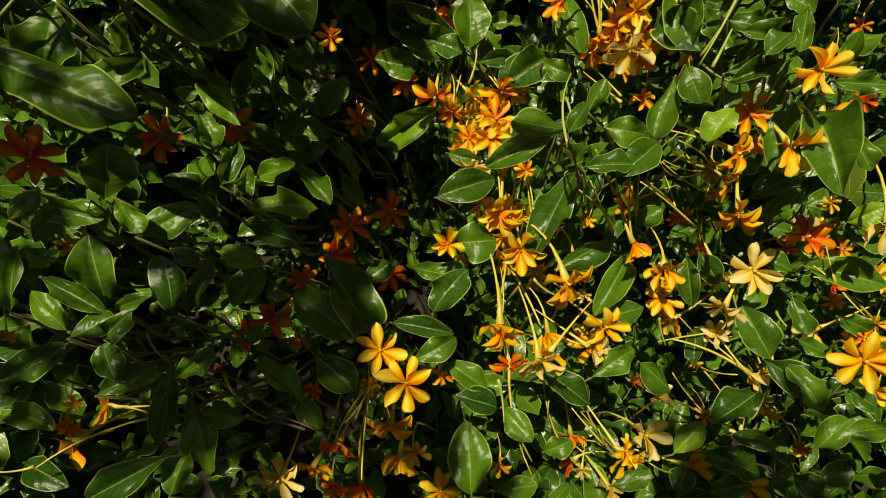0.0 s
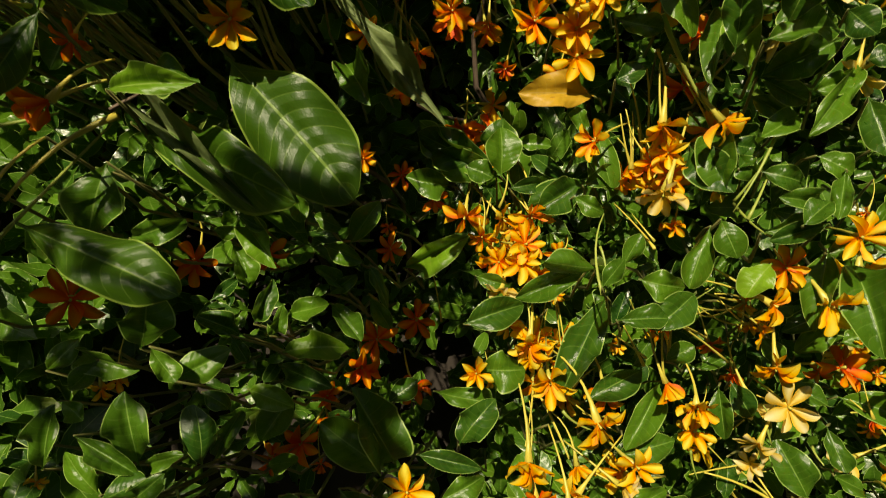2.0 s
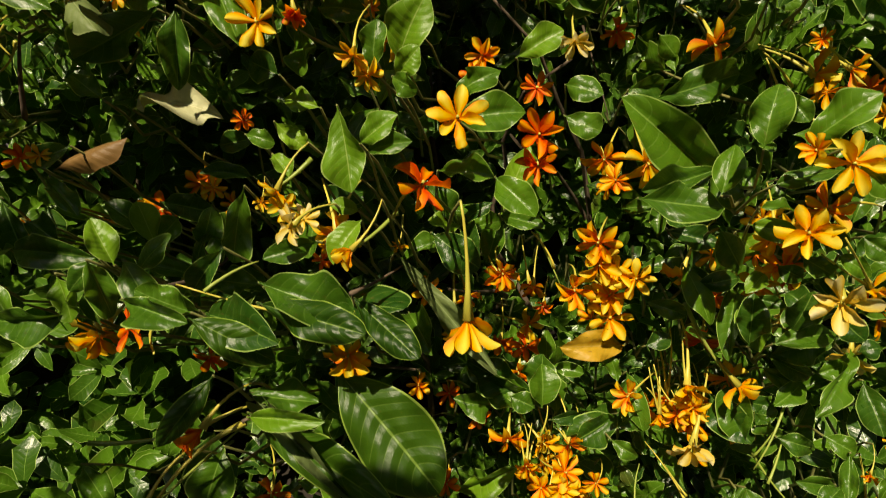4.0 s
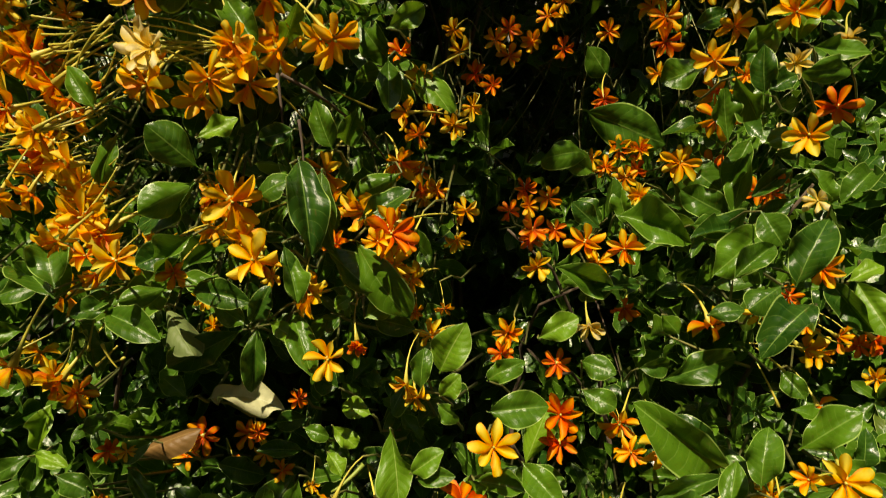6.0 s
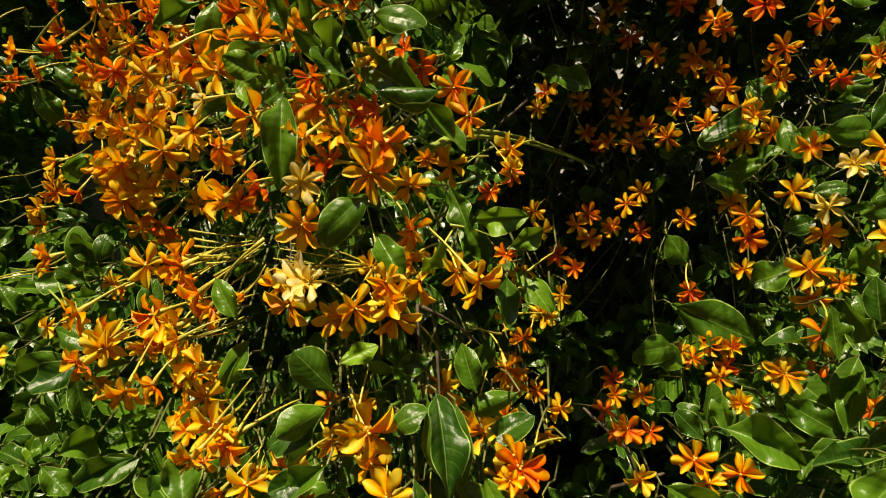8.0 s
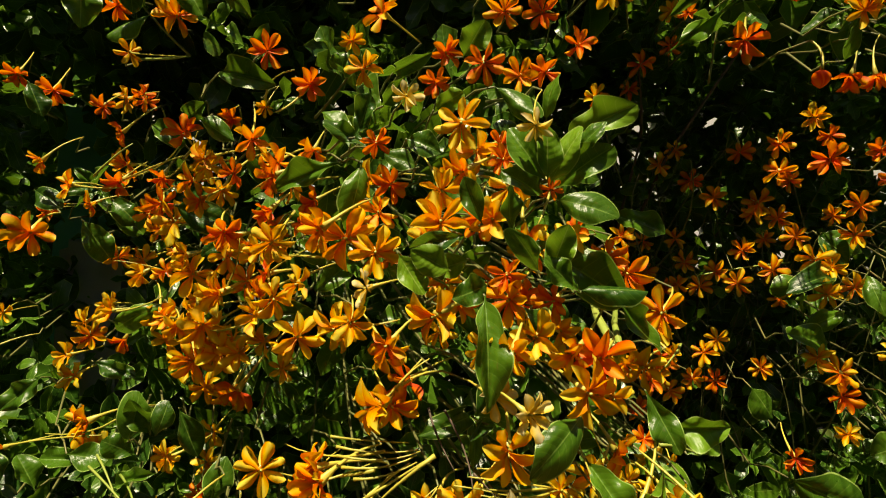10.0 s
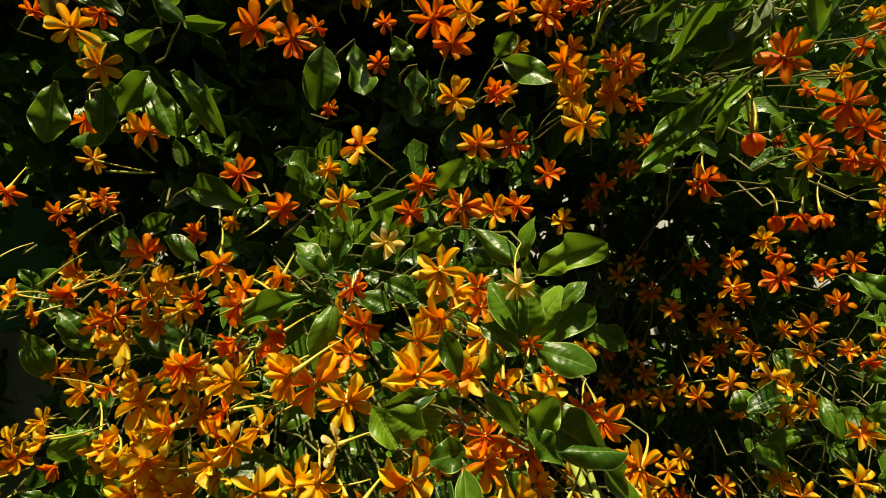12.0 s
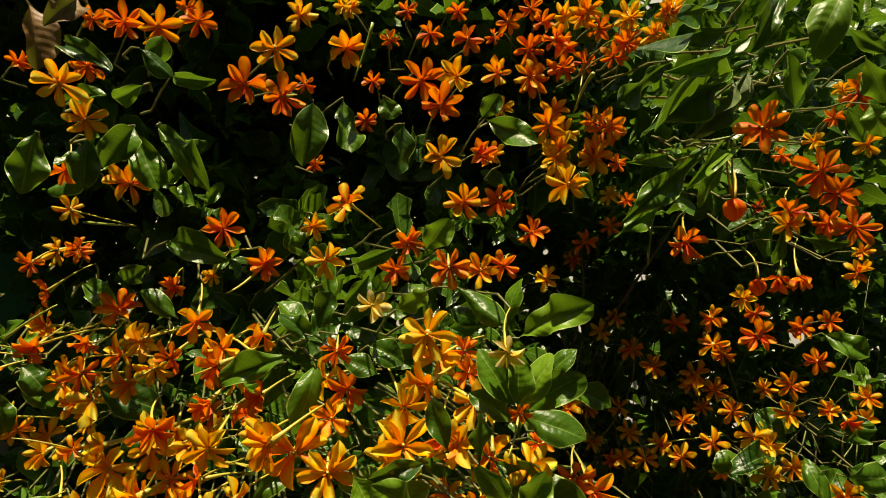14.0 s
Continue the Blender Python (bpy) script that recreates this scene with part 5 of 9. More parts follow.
flower("y", 0.278, 0.761, 2.155, -0.61, -0.71, -0.35, 0.041)
flower("o", 0.138, 0.751, 2.113, -0.63, -0.67, -0.39, 0.027)
flower("x", 0.043, 0.663, 1.998, -0.50, -0.87, -0.02, 0.027)
flower("g", -0.764, 0.645, 2.105, 0.62, -0.72, -0.30, 0.031)
flower("o", -0.697, 0.713, 2.176, 0.47, -0.86, -0.21, 0.028)
flower("y", -0.501, 0.773, 2.250, 0.30, -0.87, -0.40, 0.035)
flower("o", -0.457, 0.801, 2.157, 0.04, -0.94, -0.35, 0.036)
flower("o", -0.519, 0.805, 2.023, -0.00, -0.95, -0.33, 0.031)
flower("o", -0.874, 0.705, 2.067, 0.64, -0.77, -0.03, 0.033)
flower("o", -0.548, 0.782, 2.128, 0.22, -0.91, -0.36, 0.031)
flower("o", -0.421, 0.778, 2.263, -0.03, -0.88, -0.48, 0.032)
flower("o", -0.440, 0.787, 2.219, 0.22, -0.88, -0.43, 0.032)
flower("o", -0.384, 0.811, 2.252, 0.22, -0.82, -0.53, 0.042)
flower("o", -0.263, 0.828, 2.303, -0.23, -0.86, -0.45, 0.043)
leaf("u", -0.051, 0.529, 2.092, -0.109, 0.547, 2.017, 0.23, -0.63, -0.74, 0.035)
leaf("b", -0.806, 0.599, 2.091, -0.787, 0.611, 2.023, 0.94, -0.33, -0.10, 0.034)
leaf("b", -0.761, 0.607, 2.107, -0.775, 0.590, 2.061, 0.80, -0.73, 0.08, 0.027)

# leaves and blossoms in plain view
leaf("g", -0.173, 0.213, 0.903, -0.187, 0.179, 0.865, 0.40, -0.68, 0.63, 0.039)
leaf("g", -0.159, 0.178, 0.859, -0.115, 0.182, 0.875, -0.01, -0.55, 0.31, 0.020)
leaf("g", -0.057, 0.270, 0.891, -0.005, 0.244, 0.860, 0.75, -0.89, 0.41, 0.041)
leaf("l", -0.097, 0.237, 0.819, -0.065, 0.199, 0.807, 0.48, -0.99, 0.71, 0.024)
leaf("g", -0.126, 0.233, 0.818, -0.103, 0.227, 0.819, 0.41, -0.63, 0.99, 0.015)
leaf("g", -0.098, 0.230, 0.838, -0.073, 0.216, 0.834, 0.61, -0.74, 0.34, 0.012)
leaf("g", -0.113, 0.234, 0.800, -0.098, 0.206, 0.773, 0.73, -0.76, 0.38, 0.022)
leaf("g", -0.158, 0.128, 0.789, -0.149, 0.151, 0.824, 0.71, -0.41, 1.07, 0.038)
leaf("g", -0.024, 0.299, 0.736, 0.006, 0.331, 0.766, 0.12, -0.56, 0.99, 0.025)
leaf("g", 0.017, 0.286, 0.716, 0.031, 0.298, 0.745, -0.24, -0.97, 0.47, 0.018)
leaf("l", 0.030, 0.296, 0.703, 0.098, 0.295, 0.751, 0.18, -0.92, 0.75, 0.030)
leaf("g", -0.047, 0.288, 0.744, -0.009, 0.273, 0.737, 0.06, -0.74, 0.69, 0.022)
leaf("g", -0.015, 0.225, 0.745, -0.045, 0.238, 0.765, 0.41, -0.51, 1.13, 0.014)
leaf("g", -0.034, 0.226, 0.741, -0.008, 0.232, 0.761, 0.39, -0.96, 1.21, 0.015)
leaf("g", -0.064, 0.188, 0.757, -0.024, 0.185, 0.775, 0.68, -0.69, 1.20, 0.022)
leaf("g", -0.029, 0.208, 0.749, 0.001, 0.176, 0.736, 0.54, -0.68, 0.63, 0.021)
leaf("g", 0.001, 0.261, 0.744, 0.020, 0.230, 0.712, 0.51, -0.47, 0.48, 0.017)
leaf("g", -0.002, 0.252, 0.711, 0.019, 0.232, 0.682, 0.06, -0.94, 1.10, 0.017)
leaf("g", -0.089, 0.176, 0.759, -0.075, 0.206, 0.782, 0.71, -1.00, 1.02, 0.018)
leaf("g", -0.075, 0.169, 0.751, -0.063, 0.185, 0.773, 0.54, -0.81, 0.47, 0.015)
leaf("g", -0.103, 0.177, 0.741, -0.136, 0.178, 0.766, 0.40, -0.38, 1.20, 0.020)
leaf("g", -0.146, 0.122, 0.754, -0.099, 0.142, 0.768, 0.53, -0.92, 0.51, 0.025)
leaf("g", -0.102, 0.158, 0.766, -0.089, 0.144, 0.749, 0.48, -0.87, 0.77, 0.013)
leaf("l", -0.059, 0.150, 0.754, -0.008, 0.161, 0.745, 0.07, -0.41, 1.17, 0.023)
leaf("g", -0.065, 0.148, 0.738, -0.017, 0.124, 0.742, 0.24, -0.65, 0.80, 0.021)
leaf("l", -0.092, 0.133, 0.723, -0.051, 0.118, 0.721, 0.39, -0.55, 0.99, 0.022)
leaf("g", -0.065, 0.153, 0.679, -0.087, 0.113, 0.671, 0.24, -0.45, 0.95, 0.029)
leaf("g", -0.149, 0.127, 0.793, -0.130, 0.110, 0.773, 0.95, -0.61, 0.66, 0.018)
leaf("g", -0.200, 0.123, 0.791, -0.153, 0.110, 0.788, 0.45, -0.56, 0.40, 0.021)
leaf("g", -0.219, 0.106, 0.791, -0.202, 0.128, 0.799, 0.72, -0.85, 0.85, 0.017)
leaf("g", -0.182, 0.113, 0.795, -0.198, 0.094, 0.786, 0.74, -0.67, 0.76, 0.017)
leaf("g", -0.205, 0.088, 0.779, -0.185, 0.075, 0.775, 0.10, -0.80, 1.01, 0.014)
leaf("g", -0.208, 0.046, 0.757, -0.194, 0.074, 0.796, 0.34, -0.53, 1.20, 0.022)
leaf("g", -0.144, 0.053, 0.751, -0.151, 0.086, 0.793, 0.37, -0.66, 0.72, 0.029)
leaf("g", -0.157, 0.027, 0.761, -0.181, 0.048, 0.779, 0.36, -0.56, 0.95, 0.017)
leaf("g", -0.169, 0.033, 0.739, -0.206, 0.005, 0.737, 0.64, -0.28, 0.53, 0.022)
leaf("g", -0.181, 0.060, 0.781, -0.138, 0.042, 0.762, 0.84, -0.67, 0.65, 0.016)
leaf("g", -0.158, 0.024, 0.757, -0.130, 0.038, 0.763, 0.71, -0.72, 0.86, 0.018)
leaf("g", -0.131, 0.006, 0.729, -0.140, 0.026, 0.745, 0.83, -0.48, 0.82, 0.021)
leaf("g", -0.141, 0.031, 0.745, -0.116, 0.040, 0.766, 0.32, -0.40, 0.66, 0.017)
leaf("g", -0.140, 0.055, 0.749, -0.109, 0.055, 0.763, 0.20, -0.75, 0.87, 0.012)
leaf("g", -0.111, 0.065, 0.723, -0.115, 0.096, 0.758, 0.73, -0.35, 0.66, 0.024)
leaf("g", -0.120, 0.117, 0.745, -0.099, 0.109, 0.733, 0.71, -0.51, 0.71, 0.016)
leaf("g", -0.111, 0.080, 0.702, -0.085, 0.101, 0.742, 0.02, -0.69, 0.81, 0.014)
leaf("g", -0.106, 0.091, 0.703, -0.082, 0.093, 0.716, 0.22, -0.60, 0.76, 0.014)
leaf("g", -0.102, 0.021, 0.706, -0.075, 0.037, 0.722, 0.81, -0.67, 0.92, 0.019)
leaf("g", -0.152, 0.004, 0.712, -0.117, 0.026, 0.714, 0.85, -0.13, 1.33, 0.019)
leaf("g", 0.023, 0.107, 0.621, -0.039, 0.139, 0.653, 0.62, -0.73, 1.37, 0.042)
leaf("g", 0.028, 0.124, 0.603, -0.012, 0.164, 0.672, 0.32, -0.58, 1.26, 0.047)
leaf("g", 0.012, 0.196, 0.592, 0.044, 0.216, 0.606, -0.16, -0.89, 0.84, 0.025)
leaf("g", -0.020, 0.088, 0.628, 0.018, 0.058, 0.613, 0.49, -0.76, 0.89, 0.032)
leaf("g", -0.074, 0.081, 0.627, -0.027, 0.042, 0.624, 0.69, -0.22, 1.20, 0.026)
leaf("g", -0.097, 0.117, 0.609, -0.066, 0.115, 0.622, -0.19, -0.37, 1.06, 0.019)
leaf("g", 0.072, 0.080, 0.624, 0.112, 0.099, 0.632, 0.17, -0.51, 0.89, 0.024)
leaf("g", 0.050, 0.122, 0.627, 0.110, 0.112, 0.621, 0.14, -0.65, 1.38, 0.019)
leaf("g", 0.091, 0.136, 0.621, 0.126, 0.171, 0.645, -0.04, -0.43, 1.29, 0.031)
leaf("g", 0.104, 0.093, 0.601, 0.142, 0.072, 0.582, -0.01, -0.29, 0.83, 0.025)
leaf("g", 0.065, 0.184, 0.639, 0.124, 0.181, 0.623, 0.43, -0.45, 1.21, 0.024)
leaf("g", 0.112, 0.203, 0.652, 0.155, 0.194, 0.665, 0.07, -0.45, 0.55, 0.041)
leaf("g", 0.095, 0.231, 0.690, 0.156, 0.256, 0.691, -0.28, -0.72, 0.69, 0.034)
leaf("g", 0.108, 0.284, 0.705, 0.141, 0.276, 0.700, 0.23, -1.07, 0.81, 0.019)
leaf("g", 0.137, 0.373, 0.765, 0.047, 0.445, 0.791, -0.37, -1.15, 0.36, 0.038)
leaf("g", 0.140, 0.388, 0.760, 0.137, 0.407, 0.818, -0.47, -0.89, 0.94, 0.043)
leaf("g", 0.138, 0.382, 0.760, 0.066, 0.405, 0.775, -0.15, -0.79, 0.54, 0.038)
leaf("g", 0.081, 0.392, 0.741, 0.031, 0.392, 0.752, -0.25, -0.96, 0.60, 0.032)
leaf("g", 0.142, 0.346, 0.774, 0.178, 0.357, 0.774, 0.12, -0.93, 0.75, 0.018)
leaf("g", -0.058, 0.270, 0.835, -0.053, 0.253, 0.809, 0.15, -0.76, 0.43, 0.017)
leaf("g", -0.058, 0.340, 0.787, -0.021, 0.320, 0.785, 0.52, -0.77, 0.60, 0.023)
leaf("g", -0.047, 0.270, 0.804, -0.021, 0.259, 0.796, 0.23, -0.70, 0.62, 0.015)
leaf("g", -0.107, -0.017, 0.659, -0.171, -0.043, 0.639, 0.41, -0.46, 1.19, 0.026)
leaf("g", -0.105, 0.028, 0.675, -0.085, -0.025, 0.640, -0.05, -0.42, 1.20, 0.027)
leaf("g", -0.109, 0.037, 0.704, -0.118, -0.012, 0.664, 0.86, -0.49, 1.31, 0.022)
leaf("g", -0.095, 0.020, 0.651, -0.061, 0.010, 0.660, 0.10, -0.43, 1.28, 0.021)
leaf("g", 0.127, -0.006, 0.508, 0.124, 0.056, 0.542, 0.12, -0.13, 1.38, 0.042)
leaf("g", -0.037, 0.060, 0.600, -0.016, 0.031, 0.590, 0.45, -0.38, 1.21, 0.022)
leaf("g", -0.115, -0.041, 0.630, -0.101, -0.007, 0.647, -0.10, -0.54, 1.13, 0.027)
leaf("g", 0.155, 0.008, 0.482, 0.194, 0.008, 0.499, -0.53, -0.56, 0.78, 0.023)
leaf("g", 0.160, 0.064, 0.560, 0.185, 0.031, 0.555, -0.60, -0.20, 0.85, 0.025)
leaf("g", 0.109, 0.064, 0.587, 0.151, 0.059, 0.571, 0.12, -0.24, 1.37, 0.025)
leaf("g", -0.243, 0.018, 0.671, -0.200, -0.004, 0.674, 0.86, -0.63, 1.01, 0.020)
leaf("g", -0.241, -0.012, 0.631, -0.197, -0.031, 0.632, 0.76, -0.53, 1.00, 0.023)
leaf("g", 0.228, 0.372, 0.832, 0.237, 0.314, 0.804, -0.66, -0.97, 0.99, 0.025)
leaf("g", 0.329, 0.345, 0.846, 0.338, 0.293, 0.812, -0.64, -1.02, 0.88, 0.036)
leaf("g", 0.336, 0.314, 0.853, 0.363, 0.312, 0.848, -0.16, -0.89, 0.69, 0.021)
leaf("g", 0.224, 0.351, 0.783, 0.173, 0.328, 0.762, -0.31, -0.90, 0.62, 0.035)
leaf("g", 0.210, 0.315, 0.803, 0.241, 0.335, 0.810, 0.26, -0.91, 0.67, 0.022)
leaf("g", 0.201, 0.304, 0.798, 0.226, 0.286, 0.794, -0.01, -0.68, 0.44, 0.019)
leaf("g", 0.220, 0.191, 0.819, 0.232, 0.205, 0.841, -0.28, -0.72, 0.75, 0.016)
leaf("g", 0.217, 0.236, 0.769, 0.167, 0.227, 0.786, -0.58, -0.64, 0.51, 0.027)
leaf("g", 0.203, 0.178, 0.808, 0.217, 0.186, 0.832, -0.29, -0.66, 0.78, 0.016)
leaf("g", 0.235, 0.188, 0.807, 0.273, 0.187, 0.799, -0.61, -0.71, 0.59, 0.024)
leaf("g", 0.214, 0.253, 0.750, 0.147, 0.235, 0.729, 0.05, -0.50, 0.61, 0.025)
leaf("g", 0.215, 0.160, 0.789, 0.256, 0.163, 0.788, -0.37, -0.52, 0.99, 0.021)
leaf("g", 0.284, 0.185, 0.795, 0.246, 0.158, 0.781, -0.61, -1.01, 0.62, 0.027)
leaf("g", 0.300, 0.231, 0.827, 0.280, 0.190, 0.797, -0.69, -0.85, 0.64, 0.023)
leaf("g", 0.301, 0.223, 0.842, 0.314, 0.201, 0.821, -0.75, -0.48, 0.92, 0.024)
leaf("l", 0.341, 0.196, 0.819, 0.318, 0.174, 0.803, -0.47, -0.52, 0.81, 0.026)
leaf("g", 0.244, 0.262, 0.698, 0.190, 0.168, 0.664, -0.22, -0.56, 0.94, 0.036)
leaf("g", 0.416, 0.209, 0.808, 0.419, 0.135, 0.780, -0.33, -0.37, 0.64, 0.041)
leaf("g", 0.396, 0.215, 0.817, 0.380, 0.162, 0.777, -0.78, -0.55, 0.51, 0.027)
leaf("g", 0.367, 0.210, 0.870, 0.328, 0.207, 0.879, -0.13, -0.93, 0.98, 0.017)
leaf("g", 0.337, 0.183, 0.872, 0.360, 0.199, 0.881, -0.81, -0.64, 0.43, 0.019)
leaf("g", 0.385, 0.232, 0.886, 0.369, 0.194, 0.870, -0.76, -0.54, 0.92, 0.015)
leaf("g", 0.323, 0.201, 0.847, 0.366, 0.214, 0.856, -0.24, -1.01, 0.59, 0.018)
leaf("g", 0.368, 0.197, 0.861, 0.330, 0.196, 0.845, -0.69, -0.83, 0.92, 0.016)
leaf("g", 0.369, 0.185, 0.842, 0.391, 0.186, 0.848, -1.02, -0.81, 0.80, 0.018)
leaf("g", 0.405, 0.193, 0.844, 0.447, 0.189, 0.843, -0.87, -0.63, 0.63, 0.018)
leaf("g", 0.421, 0.212, 0.834, 0.429, 0.221, 0.870, -0.52, -0.94, 0.53, 0.013)
leaf("g", 0.456, 0.229, 0.864, 0.428, 0.225, 0.856, -0.97, -0.48, 0.72, 0.020)
leaf("l", 0.521, 0.213, 0.663, 0.549, 0.211, 0.688, -0.16, -0.63, 0.45, 0.024)
leaf("g", 0.496, 0.200, 0.610, 0.563, 0.165, 0.618, -0.78, -0.40, 1.05, 0.033)
leaf("l", 0.502, 0.219, 0.595, 0.535, 0.232, 0.621, -0.78, -0.39, 1.08, 0.023)
leaf("g", 0.451, 0.234, 0.638, 0.481, 0.242, 0.684, -0.48, -0.84, 0.94, 0.025)
leaf("g", 0.474, 0.249, 0.702, 0.415, 0.226, 0.689, -0.29, -0.53, 0.66, 0.024)
leaf("g", 0.471, 0.217, 0.684, 0.500, 0.221, 0.695, -0.41, -0.52, 0.52, 0.022)
leaf("g", 0.449, 0.111, 0.559, 0.425, 0.160, 0.588, -0.33, -0.70, 1.25, 0.037)
leaf("g", 0.462, 0.106, 0.524, 0.383, 0.061, 0.527, -0.63, -0.26, 0.71, 0.036)
leaf("g", 0.375, 0.203, 0.633, 0.392, 0.173, 0.616, -0.28, -0.60, 0.94, 0.024)
leaf("g", 0.219, 0.176, 0.636, 0.275, 0.201, 0.654, -0.68, -0.50, 0.68, 0.032)
leaf("g", 0.299, 0.198, 0.640, 0.257, 0.137, 0.615, -0.05, -0.67, 0.99, 0.026)
leaf("g", 0.248, 0.137, 0.601, 0.308, 0.150, 0.606, 0.08, -0.82, 0.89, 0.029)
leaf("g", 0.247, 0.082, 0.583, 0.287, 0.099, 0.606, -0.01, -0.56, 0.83, 0.026)
leaf("g", 0.196, 0.090, 0.592, 0.243, 0.063, 0.566, -0.16, -0.29, 0.99, 0.028)
leaf("g", 0.214, 0.091, 0.589, 0.169, 0.084, 0.581, -0.55, -0.62, 1.34, 0.018)
leaf("g", 0.308, 0.114, 0.559, 0.345, 0.095, 0.530, -0.06, -0.31, 0.71, 0.030)
leaf("g", 0.357, 0.193, 0.640, 0.366, 0.158, 0.598, -0.49, -0.42, 0.67, 0.024)
leaf("g", 0.384, 0.159, 0.553, 0.374, 0.121, 0.539, -0.31, -0.69, 1.18, 0.020)
leaf("l", 0.349, 0.045, 0.478, 0.380, 0.070, 0.501, -0.35, -0.32, 0.81, 0.026)
leaf("g", 0.430, 0.105, 0.576, 0.487, 0.084, 0.547, -0.23, -0.69, 0.75, 0.035)
leaf("g", 0.449, 0.102, 0.575, 0.472, 0.053, 0.561, -0.07, -0.46, 1.27, 0.031)
leaf("g", 0.405, 0.055, 0.503, 0.452, 0.043, 0.502, -0.33, -0.05, 1.09, 0.024)
leaf("g", 0.484, 0.036, 0.509, 0.512, 0.053, 0.539, -0.18, -0.33, 0.81, 0.026)
leaf("g", 0.483, 0.012, 0.489, 0.518, 0.015, 0.503, -1.04, -0.11, 1.18, 0.026)
leaf("g", 0.461, 0.017, 0.490, 0.488, 0.001, 0.487, -0.49, -0.30, 1.01, 0.026)
leaf("g", 0.505, 0.042, 0.531, 0.555, 0.048, 0.528, -1.04, -0.32, 0.98, 0.024)
leaf("g", 0.387, 0.053, 0.464, 0.442, 0.028, 0.461, -0.36, -0.04, 1.00, 0.037)
leaf("g", 0.395, 0.022, 0.429, 0.435, 0.019, 0.454, -0.13, -0.21, 0.77, 0.025)
leaf("g", 0.360, 0.015, 0.433, 0.374, 0.042, 0.445, -0.63, -0.55, 0.97, 0.028)
leaf("g", 0.289, 0.030, 0.428, 0.332, 0.037, 0.442, -0.47, -0.09, 1.45, 0.026)
leaf("g", 0.205, 0.043, 0.497, 0.233, 0.048, 0.513, 0.17, -0.31, 0.82, 0.024)
leaf("g", 0.482, 0.176, 0.591, 0.487, 0.132, 0.580, -0.29, -0.57, 1.07, 0.022)
leaf("g", 0.440, 0.209, 0.619, 0.473, 0.185, 0.619, -0.14, -0.59, 1.21, 0.024)
leaf("g", 0.289, 0.191, 0.686, 0.313, 0.196, 0.704, -0.73, -0.93, 0.86, 0.022)
leaf("g", 0.334, 0.201, 0.658, 0.366, 0.215, 0.660, -0.73, -0.63, 0.63, 0.015)
leaf("g", 0.399, 0.227, 0.680, 0.412, 0.204, 0.670, -0.54, -0.53, 0.86, 0.021)
leaf("g", 0.442, 0.192, 0.799, 0.462, 0.168, 0.775, -0.33, -0.68, 0.68, 0.020)
leaf("g", 0.479, 0.132, 0.570, 0.513, 0.123, 0.555, -0.32, -0.52, 1.24, 0.022)
leaf("g", 0.516, 0.079, 0.556, 0.545, 0.066, 0.544, -0.49, -0.52, 0.95, 0.024)
leaf("g", 0.527, 0.153, 0.580, 0.572, 0.148, 0.559, -0.30, -0.66, 0.64, 0.022)
leaf("g", 0.371, 0.212, 0.740, 0.397, 0.214, 0.744, -0.76, -0.87, 0.53, 0.018)
leaf("g", 0.340, 0.309, 0.845, 0.370, 0.292, 0.831, -0.89, -1.04, 0.35, 0.021)
leaf("g", 0.130, 0.377, 0.772, 0.048, 0.416, 0.794, -0.47, -1.07, 0.82, 0.046)
leaf("g", 0.134, 0.360, 0.779, 0.133, 0.392, 0.817, 0.10, -1.04, 0.75, 0.039)
leaf("g", 0.097, 0.372, 0.784, 0.125, 0.363, 0.775, -0.54, -0.48, 0.77, 0.027)
leaf("g", 0.229, 0.346, 0.784, 0.165, 0.335, 0.760, -0.23, -0.92, 0.54, 0.034)
leaf("g", 0.218, 0.351, 0.823, 0.240, 0.317, 0.799, -0.64, -1.00, 0.70, 0.028)
leaf("g", 0.260, 0.387, 0.978, 0.277, 0.336, 0.946, -0.06, -0.86, 0.43, 0.028)
leaf("g", 0.328, 0.393, 0.945, 0.302, 0.320, 0.912, -0.66, -0.93, 0.49, 0.024)
leaf("l", 0.320, 0.363, 0.955, 0.325, 0.316, 0.929, -0.59, -1.03, 0.74, 0.030)
leaf("g", 0.317, 0.351, 0.966, 0.348, 0.340, 0.967, -0.36, -1.10, 0.97, 0.013)
leaf("g", 0.399, 0.324, 0.950, 0.345, 0.322, 0.919, -0.84, -1.02, 0.31, 0.030)
leaf("g", 0.346, 0.335, 0.975, 0.360, 0.321, 0.948, -0.09, -0.95, 0.73, 0.033)
leaf("g", 0.346, 0.346, 0.979, 0.360, 0.325, 0.974, -0.19, -0.53, 0.56, 0.024)
leaf("l", 0.330, 0.364, 0.988, 0.305, 0.341, 0.981, -0.63, -0.76, 0.20, 0.018)
leaf("g", 0.313, 0.342, 0.832, 0.342, 0.291, 0.817, -0.62, -0.48, 0.46, 0.039)
leaf("g", 0.340, 0.293, 0.841, 0.362, 0.311, 0.851, -0.62, -0.57, 0.68, 0.020)
leaf("g", 0.388, 0.320, 0.881, 0.348, 0.292, 0.876, -0.25, -0.56, 0.46, 0.023)
leaf("g", 0.422, 0.327, 0.926, 0.367, 0.265, 0.898, -0.12, -0.77, 0.72, 0.024)
leaf("g", 0.375, 0.300, 0.914, 0.408, 0.306, 0.922, -0.26, -0.71, 0.45, 0.019)
leaf("g", 0.339, 0.322, 0.916, 0.382, 0.312, 0.899, -0.27, -0.66, 0.42, 0.020)
leaf("g", 0.421, 0.295, 0.912, 0.427, 0.252, 0.886, -0.60, -0.85, 0.60, 0.029)
